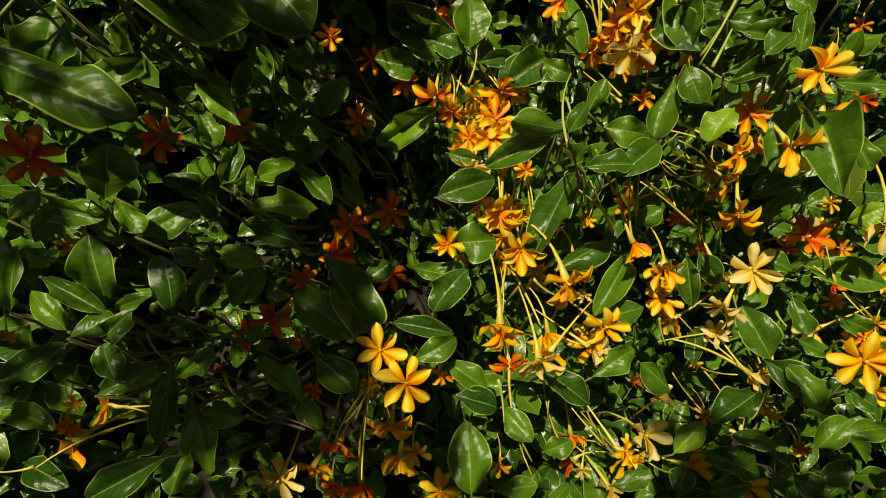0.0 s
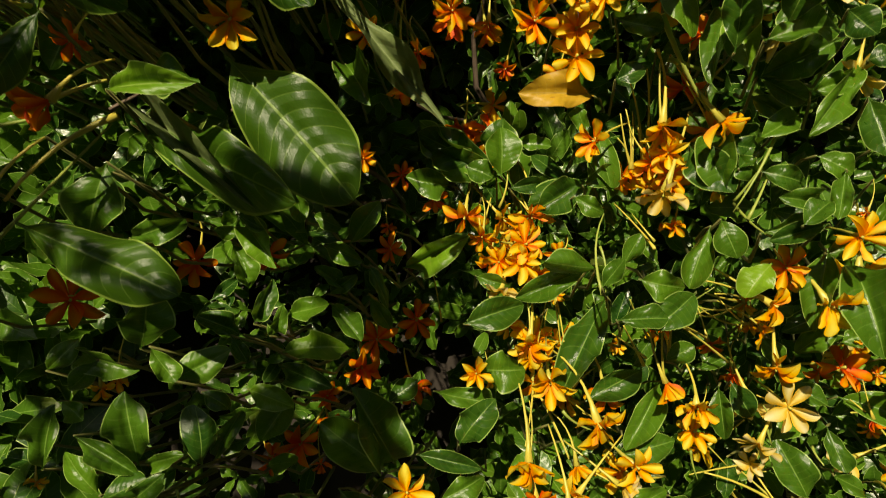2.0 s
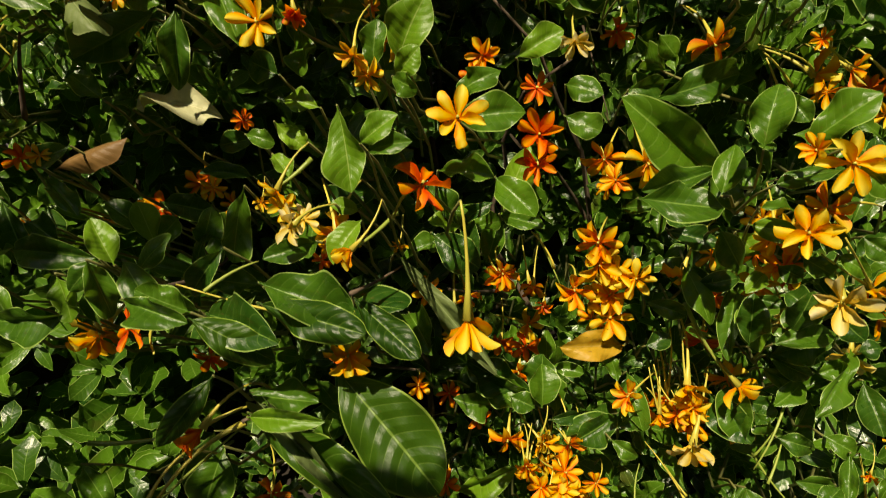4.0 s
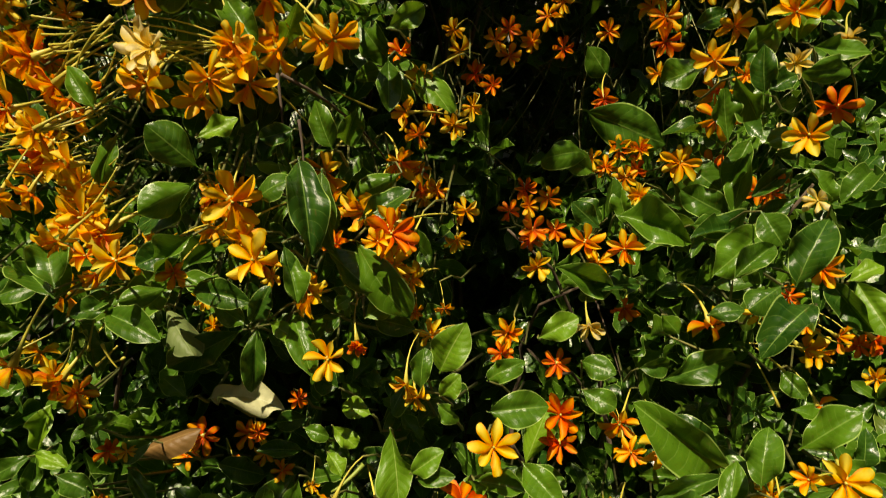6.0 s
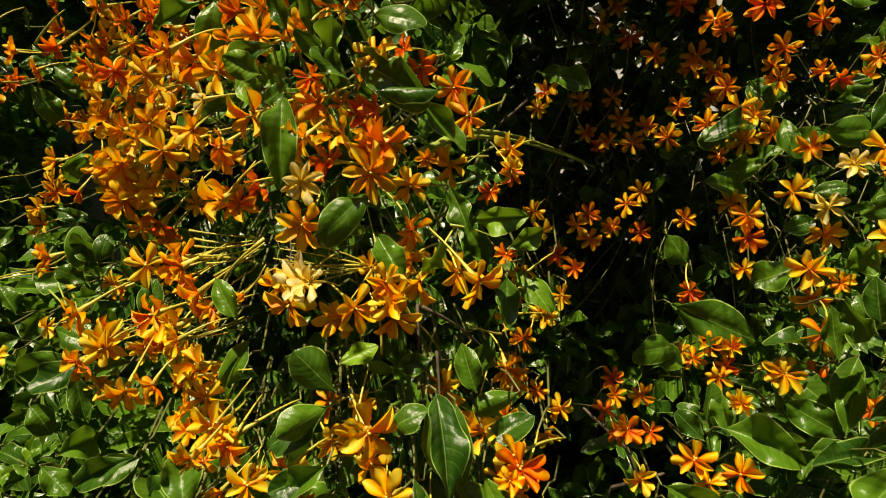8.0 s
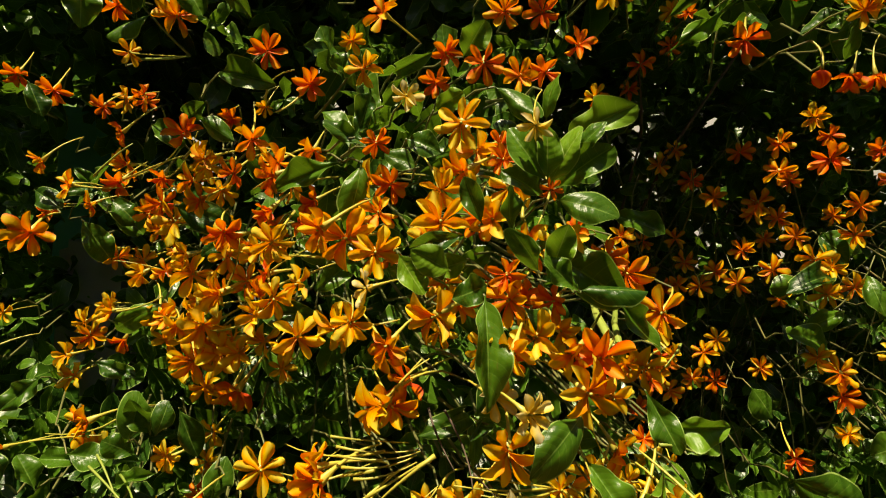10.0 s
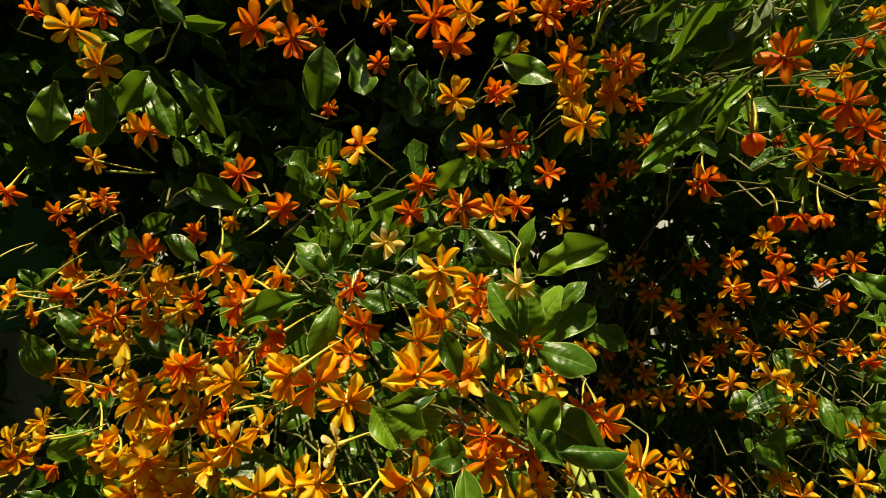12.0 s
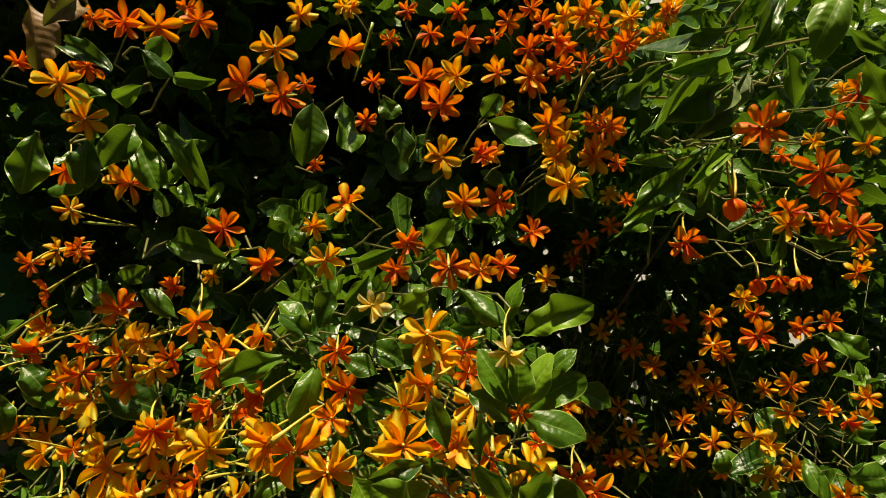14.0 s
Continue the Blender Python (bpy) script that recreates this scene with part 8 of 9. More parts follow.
twig(-0.143, 0.200, 0.955, -0.117, 0.207, 0.966, 0.0018, "w")
twig(-0.193, 0.202, 1.029, -0.235, 0.302, 0.981, 0.0025, "y")
twig(-0.235, 0.262, 1.016, -0.258, 0.388, 0.960, 0.0029, "y")
twig(0.270, 0.363, 0.907, 0.273, 0.325, 0.866, 0.0021, "y")
twig(0.279, 0.360, 0.912, 0.339, 0.362, 0.838, 0.0021, "y")
twig(0.276, 0.360, 0.912, 0.328, 0.353, 0.895, 0.0025, "g")
twig(0.245, 0.314, 0.781, 0.257, 0.225, 0.806, 0.0016, "y")
twig(-0.094, 0.331, 1.121, -0.121, 0.313, 1.104, 0.0022, "g")
twig(-0.026, 0.322, 1.077, -0.065, 0.270, 1.070, 0.0021, "g")
twig(-0.159, 0.231, 1.064, -0.128, 0.264, 1.067, 0.0017, "g")
twig(-0.184, 0.241, 1.062, -0.100, 0.243, 1.032, 0.0017, "y")
twig(-0.335, 0.372, 1.186, -0.347, 0.375, 1.211, 0.0018, "y")
twig(-0.400, 0.429, 1.150, -0.329, 0.375, 1.196, 0.0018, "y")
twig(-0.359, 0.388, 1.125, -0.332, 0.388, 1.200, 0.0026, "w")
twig(0.314, 0.487, 1.172, 0.439, 0.579, 1.111, 0.0021, "y")
twig(0.325, 0.494, 1.163, 0.374, 0.507, 1.124, 0.0021, "y")
twig(0.304, 0.446, 1.172, 0.326, 0.426, 1.133, 0.0019, "y")
twig(0.280, 0.401, 0.902, 0.274, 0.325, 0.865, 0.0022, "y")
twig(0.257, 0.353, 0.955, 0.314, 0.330, 0.877, 0.0027, "g")
twig(0.269, 0.388, 0.888, 0.292, 0.383, 0.772, 0.0022, "y")
twig(0.253, 0.395, 0.880, 0.292, 0.383, 0.772, 0.0022, "y")
twig(0.124, 0.481, 0.949, 0.156, 0.455, 0.890, 0.0019, "g")
twig(0.177, 0.646, 1.145, 0.209, 0.576, 1.059, 0.0016, "w")
twig(0.501, 0.588, 1.116, 0.421, 0.563, 1.156, 0.0021, "y")
twig(0.329, 0.290, 1.082, 0.425, 0.345, 0.986, 0.0019, "y")
twig(-0.074, 0.416, 1.214, -0.040, 0.470, 1.177, 0.0018, "y")
twig(-0.321, 0.466, 1.494, -0.239, 0.505, 1.474, 0.0016, "y")
twig(-0.332, 0.474, 1.482, -0.239, 0.505, 1.474, 0.0017, "y")
twig(-0.327, 0.472, 1.471, -0.239, 0.505, 1.474, 0.0017, "y")
twig(-0.310, 0.453, 1.490, -0.239, 0.505, 1.474, 0.0014, "y")
twig(-0.310, 0.463, 1.481, -0.239, 0.505, 1.474, 0.0014, "y")
twig(-0.324, 0.470, 1.463, -0.239, 0.505, 1.474, 0.0017, "y")
twig(-0.318, 0.468, 1.453, -0.239, 0.505, 1.474, 0.0017, "y")
twig(-0.314, 0.475, 1.498, -0.239, 0.505, 1.474, 0.0014, "y")
twig(-0.370, 0.489, 1.402, -0.525, 0.610, 1.351, 0.0021, "y")
twig(-0.347, 0.457, 1.370, -0.509, 0.597, 1.284, 0.0021, "y")
twig(-0.373, 0.391, 1.312, -0.378, 0.458, 1.289, 0.0018, "y")
twig(-0.345, 0.451, 1.363, -0.377, 0.432, 1.317, 0.0022, "y")
twig(-0.228, 0.439, 1.399, -0.239, 0.439, 1.449, 0.0018, "y")
twig(-0.182, 0.454, 1.453, -0.175, 0.431, 1.393, 0.0018, "w")
twig(-0.159, 0.432, 1.416, -0.152, 0.412, 1.378, 0.0017, "w")
twig(-0.171, 0.458, 1.495, -0.177, 0.519, 1.481, 0.0018, "y")
twig(-0.133, 0.425, 1.447, -0.100, 0.496, 1.416, 0.0017, "y")
twig(-0.158, 0.496, 1.524, -0.116, 0.521, 1.511, 0.0017, "g")
twig(-0.122, 0.561, 1.602, -0.152, 0.527, 1.580, 0.0013, "g")
twig(-0.417, 0.432, 1.190, -0.501, 0.486, 1.087, 0.0026, "y")
twig(-0.355, 0.384, 1.233, -0.365, 0.379, 1.200, 0.0019, "y")
twig(-0.333, 0.376, 1.209, -0.362, 0.381, 1.182, 0.0019, "y")
twig(-0.506, 0.408, 1.157, -0.642, 0.636, 1.018, 0.0018, "y")
twig(-0.367, 0.521, 1.491, -0.442, 0.524, 1.486, 0.0016, "y")
twig(-0.364, 0.521, 1.490, -0.441, 0.523, 1.478, 0.0016, "y")
twig(-0.367, 0.524, 1.485, -0.435, 0.522, 1.468, 0.0018, "y")
twig(-0.354, 0.506, 1.491, -0.408, 0.502, 1.451, 0.0019, "y")
twig(-0.366, 0.520, 1.480, -0.422, 0.513, 1.462, 0.0018, "y")
twig(-0.376, 0.544, 1.488, -0.448, 0.524, 1.495, 0.0016, "y")
twig(-0.346, 0.490, 1.471, -0.373, 0.499, 1.435, 0.0017, "y")
twig(-0.368, 0.492, 1.411, -0.424, 0.460, 1.393, 0.0018, "y")
twig(-0.362, 0.520, 1.576, -0.401, 0.513, 1.533, 0.0019, "y")
twig(-0.345, 0.517, 1.531, -0.316, 0.476, 1.479, 0.0013, "w")
twig(-0.360, 0.535, 1.526, -0.332, 0.494, 1.486, 0.0013, "w")
twig(-0.317, 0.471, 1.495, -0.297, 0.468, 1.478, 0.0011, "w")
twig(-0.221, 0.482, 1.539, -0.176, 0.518, 1.480, 0.0015, "y")
twig(-0.241, 0.479, 1.547, -0.217, 0.449, 1.493, 0.0015, "y")
twig(-0.214, 0.426, 1.466, -0.237, 0.505, 1.473, 0.0014, "y")
twig(-0.242, 0.433, 1.456, -0.237, 0.505, 1.473, 0.0015, "y")
twig(-0.175, 0.444, 1.453, -0.104, 0.600, 1.339, 0.0020, "w")
twig(-0.161, 0.483, 1.397, -0.199, 0.427, 1.462, 0.0016, "y")
twig(-0.192, 0.513, 1.595, 0.082, 1.188, 1.568, 0.0039, "g")
twig(-0.226, 0.471, 1.574, -0.145, 0.626, 1.562, 0.0020, "g")
twig(-0.658, 0.736, 1.738, -0.872, 0.966, 1.695, 0.0022, "y")
twig(-0.716, 0.758, 1.764, -0.864, 0.863, 1.728, 0.0023, "y")
twig(-0.839, 0.853, 1.721, -0.937, 0.858, 1.717, 0.0019, "y")
twig(-0.816, 0.776, 1.372, -0.981, 0.813, 1.326, 0.0024, "y")
twig(-0.918, 0.809, 1.353, -0.777, 0.767, 1.411, 0.0024, "y")
twig(-0.810, 0.743, 1.342, -0.704, 0.678, 1.311, 0.0019, "g")
twig(-0.761, 0.730, 1.343, -0.681, 0.640, 1.326, 0.0018, "g")
twig(-0.847, 0.844, 1.536, -0.549, 0.601, 1.588, 0.0019, "y")
twig(0.042, 1.296, 1.936, 0.004, 1.229, 2.066, 0.0039, "w")
twig(-0.457, 0.685, 2.179, -0.472, 0.701, 2.104, 0.0024, "g")
twig(-0.577, 0.694, 1.819, -0.548, 0.732, 1.864, 0.0026, "y")
twig(-0.152, 0.733, 2.184, -0.151, 0.817, 2.163, 0.0032, "g")
twig(-0.712, 0.751, 1.801, -0.924, 0.996, 1.743, 0.0018, "y")
twig(-0.695, 0.746, 1.796, -0.810, 0.887, 1.740, 0.0018, "y")
twig(-0.863, 0.857, 1.607, -0.794, 0.883, 1.595, 0.0017, "y")
twig(-0.533, 0.655, 1.701, -0.628, 0.705, 1.640, 0.0018, "y")
twig(-0.600, 0.667, 1.664, -0.625, 0.693, 1.596, 0.0018, "y")
twig(-0.526, 0.644, 1.674, -0.583, 0.696, 1.651, 0.0015, "y")
twig(-0.040, 0.589, 2.046, 0.005, 0.650, 1.996, 0.0023, "y")
twig(-0.061, 0.588, 2.042, -0.038, 0.582, 2.050, 0.0021, "g")
twig(-0.294, 0.520, 1.729, -0.291, 0.488, 1.706, 0.0015, "y")
twig(-0.280, 0.484, 1.704, -0.268, 0.514, 1.737, 0.0019, "y")
twig(0.128, 1.266, 1.620, 0.341, 1.200, 1.686, 0.0027, "g")
twig(-0.717, 0.751, 1.893, -0.867, 0.871, 1.924, 0.0016, "y")
twig(-0.487, 0.602, 1.668, -0.555, 0.640, 1.629, 0.0016, "y")
twig(-0.464, 0.574, 1.656, -0.526, 0.618, 1.652, 0.0016, "y")
twig(0.296, 0.192, 0.768, 0.378, 0.248, 0.708, 0.0016, "y")
twig(0.285, 0.192, 0.745, 0.356, 0.239, 0.652, 0.0017, "y")
twig(0.352, 0.200, 0.715, 0.378, 0.248, 0.708, 0.0016, "y")
twig(0.192, 0.204, 0.698, 0.193, 0.277, 0.686, 0.0019, "y")
twig(0.157, 0.238, 0.721, 0.159, 0.205, 0.698, 0.0019, "y")
twig(0.151, 0.348, 0.760, 0.166, 0.333, 0.749, 0.0017, "y")
twig(0.241, 0.341, 0.841, 0.258, 0.330, 0.813, 0.0018, "y")
twig(0.253, 0.340, 0.841, 0.258, 0.330, 0.813, 0.0016, "y")
twig(0.266, 0.337, 0.843, 0.272, 0.321, 0.829, 0.0016, "y")
twig(0.247, 0.269, 0.807, 0.260, 0.235, 0.805, 0.0013, "y")
twig(0.235, 0.067, 0.553, 0.307, 0.056, 0.444, 0.0017, "y")
twig(0.331, 0.132, 0.568, 0.406, 0.151, 0.554, 0.0018, "y")
twig(0.420, 0.104, 0.555, 0.406, 0.151, 0.554, 0.0020, "y")
twig(0.349, 0.110, 0.540, 0.416, 0.105, 0.446, 0.0018, "y")
twig(0.374, 0.142, 0.567, 0.333, 0.163, 0.603, 0.0016, "y")
twig(0.498, 0.190, 0.622, 0.517, 0.172, 0.615, 0.0018, "y")
twig(0.398, 0.189, 0.630, 0.422, 0.174, 0.634, 0.0018, "y")
twig(0.013, 0.026, 0.612, 0.029, 0.079, 0.584, 0.0015, "y")
twig(0.023, 0.028, 0.617, 0.029, 0.079, 0.584, 0.0017, "y")
twig(-0.124, 0.005, 0.678, -0.162, 0.014, 0.676, 0.0015, "y")
twig(-0.126, 0.005, 0.679, -0.162, 0.014, 0.676, 0.0013, "y")
twig(-0.221, -0.037, 0.678, -0.202, -0.031, 0.672, 0.0014, "y")
twig(0.314, 0.028, 0.500, 0.394, 0.058, 0.409, 0.0018, "y")
twig(0.442, 0.069, 0.541, 0.508, 0.063, 0.451, 0.0017, "y")
twig(0.548, 0.077, 0.558, 0.498, 0.076, 0.617, 0.0017, "y")
twig(0.335, 0.270, 0.822, 0.353, 0.282, 0.853, 0.0015, "g")
twig(0.209, 0.188, 0.787, 0.221, 0.268, 0.808, 0.0015, "g")
twig(0.263, 0.185, 0.744, 0.295, 0.182, 0.805, 0.0010, "g")
twig(0.456, 0.238, 0.692, 0.444, 0.203, 0.746, 0.0014, "g")
twig(0.415, 0.162, 0.592, 0.400, 0.177, 0.631, 0.0015, "g")
twig(0.259, 0.343, 0.851, 0.292, 0.383, 0.773, 0.0017, "y")
twig(0.247, 0.355, 0.864, 0.258, 0.329, 0.812, 0.0018, "y")
twig(0.277, 0.192, 0.765, 0.284, 0.186, 0.717, 0.0017, "y")
twig(0.230, 0.181, 0.790, 0.255, 0.174, 0.745, 0.0016, "y")
twig(0.143, 0.323, 0.742, 0.157, 0.379, 0.691, 0.0019, "y")
twig(0.153, 0.353, 0.766, 0.166, 0.333, 0.748, 0.0019, "y")
twig(0.125, 0.357, 0.752, 0.114, 0.310, 0.739, 0.0019, "y")
twig(0.182, 0.166, 0.660, 0.173, 0.215, 0.608, 0.0017, "y")
twig(0.113, 0.460, 0.966, 0.141, 0.439, 0.929, 0.0022, "y")
twig(0.352, 0.334, 1.034, 0.424, 0.345, 0.987, 0.0022, "y")
twig(0.344, 0.283, 0.808, 0.343, 0.201, 0.839, 0.0014, "g")
twig(0.206, 0.215, 0.818, 0.207, 0.178, 0.802, 0.0013, "g")
twig(-0.514, 0.600, 1.422, -0.404, 0.512, 1.472, 0.0018, "y")
twig(-0.517, 0.622, 1.445, -0.397, 0.523, 1.486, 0.0018, "y")
twig(-0.396, 0.522, 1.481, -0.454, 0.518, 1.454, 0.0016, "y")
twig(-0.400, 0.502, 1.444, -0.350, 0.496, 1.497, 0.0023, "y")
twig(-0.369, 0.520, 1.575, -0.402, 0.513, 1.533, 0.0023, "y")
twig(-0.370, 0.492, 1.413, -0.424, 0.460, 1.393, 0.0023, "y")
twig(-0.223, 0.433, 1.466, -0.210, 0.431, 1.409, 0.0018, "y")
twig(-0.177, 0.435, 1.434, -0.206, 0.429, 1.479, 0.0018, "y")
twig(-0.082, 0.602, 1.439, -0.061, 0.921, 1.345, 0.0027, "y")
twig(-0.568, 0.609, 1.344, -0.563, 0.539, 1.352, 0.0020, "y")
twig(-0.642, 0.588, 1.320, -0.559, 0.605, 1.354, 0.0019, "g")
twig(-0.814, 0.766, 1.348, -0.748, 0.707, 1.317, 0.0020, "g")
twig(-0.634, 0.721, 1.775, -0.519, 0.649, 1.751, 0.0022, "y")
twig(-0.659, 0.743, 1.728, -0.872, 0.966, 1.696, 0.0022, "y")
twig(-0.392, 0.521, 1.609, -0.437, 0.519, 1.603, 0.0019, "y")
twig(-0.191, 0.517, 1.590, 0.060, 1.190, 1.579, 0.0052, "g")
twig(-0.566, 0.717, 1.877, -0.640, 0.838, 1.852, 0.0023, "y")
twig(-0.735, 0.761, 1.574, -0.820, 0.789, 1.542, 0.0023, "y")
twig(-0.791, 0.831, 1.662, -0.676, 0.759, 1.687, 0.0021, "g")
twig(-0.619, 0.704, 1.678, -0.690, 0.728, 1.634, 0.0019, "y")
twig(-0.911, 0.870, 1.732, -0.851, 0.867, 1.787, 0.0021, "g")
twig(-0.803, 0.794, 1.896, -0.718, 0.751, 1.893, 0.0019, "g")
twig(-0.147, 0.817, 2.169, -0.128, 0.857, 2.272, 0.0024, "y")
twig(-0.033, 0.592, 2.047, 0.005, 0.650, 1.996, 0.0022, "y")
twig(-0.600, 0.698, 1.724, -0.562, 0.662, 1.740, 0.0021, "y")
twig(-0.282, 0.537, 1.729, -0.294, 0.476, 1.708, 0.0020, "y")
twig(-0.519, 0.609, 1.655, -0.432, 0.561, 1.667, 0.0019, "y")
twig(0.293, 0.192, 0.767, 0.378, 0.248, 0.708, 0.0015, "y")
twig(0.298, 0.182, 0.797, 0.378, 0.248, 0.708, 0.0016, "y")
twig(0.316, 0.198, 0.771, 0.389, 0.239, 0.685, 0.0016, "y")
twig(0.224, 0.179, 0.746, 0.269, 0.190, 0.693, 0.0016, "y")
twig(0.268, 0.188, 0.748, 0.296, 0.200, 0.682, 0.0017, "y")
twig(0.285, 0.192, 0.743, 0.356, 0.239, 0.652, 0.0014, "y")
twig(0.189, 0.202, 0.696, 0.193, 0.277, 0.686, 0.0016, "y")
twig(0.155, 0.131, 0.628, 0.173, 0.215, 0.609, 0.0019, "y")
twig(0.199, 0.128, 0.612, 0.173, 0.215, 0.609, 0.0019, "y")
twig(0.193, 0.161, 0.643, 0.226, 0.152, 0.621, 0.0017, "g")
twig(0.216, 0.167, 0.629, 0.265, 0.199, 0.566, 0.0017, "y")
twig(0.245, 0.107, 0.598, 0.210, 0.129, 0.593, 0.0017, "y")
twig(0.410, 0.099, 0.554, 0.408, 0.157, 0.481, 0.0020, "y")
twig(0.409, 0.134, 0.573, 0.406, 0.151, 0.554, 0.0018, "y")
twig(0.349, 0.083, 0.529, 0.416, 0.104, 0.446, 0.0018, "y")
twig(0.373, 0.098, 0.524, 0.416, 0.104, 0.446, 0.0015, "y")
twig(0.539, 0.139, 0.601, 0.517, 0.172, 0.615, 0.0019, "y")
twig(0.155, 0.082, 0.584, 0.160, 0.048, 0.558, 0.0018, "g")
twig(0.206, 0.068, 0.563, 0.253, 0.088, 0.433, 0.0019, "y")
twig(0.227, 0.063, 0.562, 0.262, 0.037, 0.528, 0.0017, "y")
twig(0.258, 0.051, 0.535, 0.307, 0.056, 0.444, 0.0019, "y")
twig(0.243, 0.355, 0.859, 0.258, 0.330, 0.813, 0.0018, "y")
twig(0.251, 0.347, 0.852, 0.272, 0.321, 0.829, 0.0016, "y")
twig(0.365, 0.301, 0.868, 0.329, 0.255, 0.822, 0.0017, "g")
twig(0.141, 0.366, 0.783, 0.133, 0.339, 0.753, 0.0018, "y")
twig(0.159, 0.164, 0.657, 0.157, 0.114, 0.632, 0.0012, "y")
twig(0.172, 0.050, 0.552, 0.187, 0.020, 0.532, 0.0021, "g")
twig(0.330, 0.147, 0.591, 0.339, 0.128, 0.566, 0.0016, "g")
twig(0.406, 0.172, 0.616, 0.415, 0.153, 0.592, 0.0018, "g")
twig(0.458, 0.154, 0.589, 0.457, 0.131, 0.595, 0.0017, "g")

# gaps in the foliage that show what stands behind: from, to, radius
CLEARINGS = [
    ((-0.908, 0.877, 1.745), (-1.469, 1.654, 1.851), 0.095),
    ((-0.882, 0.860, 1.568), (-1.352, 1.527, 1.522), 0.085),
    ((-0.571, 0.850, 2.010), (-1.271, 3.620, 2.812), 0.040),
    ((-0.123, 0.850, 2.178), (0.669, 3.620, 3.538), 0.040),
    ((-0.009, 0.850, 1.945), (1.162, 3.620, 2.529), 0.040),
    ((0.124, 0.850, 1.743), (1.737, 3.620, 1.656), 0.040),
    ((-0.001, 0.850, 1.881), (0.903, 3.620, 2.710), 0.040),
    ((-0.006, 0.850, 2.393), (1.253, 3.620, 4.456), 0.040),
]

# ---- more blossoms close behind those of the crowded clusters ----
rng = random.Random(5)
for p in [q.copy() for q in BLOOMS]:
    if p.x < -0.02 and 1.25 < p.z < 1.78 and rng.random() < 0.55:
        back = (p - Vector((-0.12, -0.1, 1.5))).normalized()
        q = p + back * rng.uniform(0.02, 0.05) + Vector((rng.uniform(-0.045, 0.045), 0, rng.uniform(-0.045, 0.045)))
        flower(rng.choice("yyggo"), *q, *(Vector((rng.uniform(-0.6, 0.3), -0.8, rng.uniform(-0.5, 0.4)))), rng.uniform(0.044, 0.056))

# pale blossoms that share the twigs of the open, sunlit side
for p in [q.copy() for q in BLOOMS]:
    if p.x > 0.08 and p.z < 0.98 and rng.random() < 0.42:
        out = (Vector((0.08, -0.16, 1.15)) - p).normalized()
        side = Vector((rng.uniform(-1, 1), rng.uniform(-1, 1), rng.uniform(-1, 1)))
        side = (side - out * side.dot(out)).normalized()
        q = p + out * rng.uniform(0.0, 0.03) + side * rng.uniform(0.03, 0.055)
        flower(rng.choice("wyyggo"), *q, *(out * 0.7 + side * 0.6 + Vector((rng.uniform(-0.3, 0.3), -0.3, rng.uniform(-0.6, 0.1)))), rng.uniform(0.040, 0.054))



# ---- filling foliage behind the outer flowers and leaves ----
HUB = Vector((-0.12, -0.12, 1.45))
DIRS = [((p - HUB).normalized(), (p - HUB).length) for p in PLACES]
DIR_A = np.array([d for d, _ in DIRS])
DIR_R = np.array([r for _, r in DIRS])


def reach(d):
    """How far the outer leaves stand from the hub in the direction d."""
    dots = DIR_A @ np.array(d)
    near = np.argsort(-dots)[:7]
    w = 1.0 / (1.0004 - dots[near])
    far = DIR_R[near]
    return float((far * w).sum() / w.sum()), float(far.max()), float(1 - dots[near[0]])


def ray_out(az, el):
    return Vector((math.sin(az) * math.cos(el), math.cos(az) * math.cos(el), math.sin(el)))


def sprig_frames(rng, p, out, size, count):
    """Poses of the leaves of one sprig, in pairs up a short twig."""
    frames = []
    side = out.orthogonal().normalized()
    spin = rng.uniform(0, 6.3)
    for k in range(count):
        t = spin + (k // 2) * 1.57 + (k % 2) * 3.14 + rng.uniform(-0.3, 0.3)
        o = Matrix.Rotation(t, 3, out) @ side
        lift = rng.uniform(0.1, 0.5) + 0.28 * (k // 2)
        along = (o + out * lift + Vector((0, 0, -0.25))).normalized()
        ln = size * rng.uniform(0.65, 1.1) * (1 - 0.10 * (k // 2))
        frames.append(frame_of(p - out * size * (0.5 - 0.14 * (k // 2)), along, out + Vector((0, 0, 0.4)) - o * lift * 0.4, ln * rng.uniform(0.36, 0.5), ln, ln))
    return frames


def in_clearing(p):
    for a, b, wide in CLEARINGS:
        a, b = Vector(a), Vector(b)
        k = max(0.0, min(1.0, (p - a).dot(b - a) / (b - a).length_squared))
        if (a.lerp(b, k) - p).length < wide * (1.0 + 1.1 * noise.noise(p * 22)):
            return True
    return False


rng = random.Random(11)
fill = {id(s): ([], [], [], []) for s in SHRUBS}


def add_blade(store, me, m, slot):
    verts, faces, uvs, mats = store
    k = len(verts)
    verts.extend(m @ v.co for v in me.vertices)
    uvl = [None] * len(me.vertices)
    for loop, d in zip(me.loops, me.uv_layers[0].data):
        uvl[loop.vertex_index] = tuple(d.uv)
    uvs.extend(uvl)
    for f in me.polygons:
        faces.append(tuple(k + i for i in f.vertices))
        mats.append(slot)


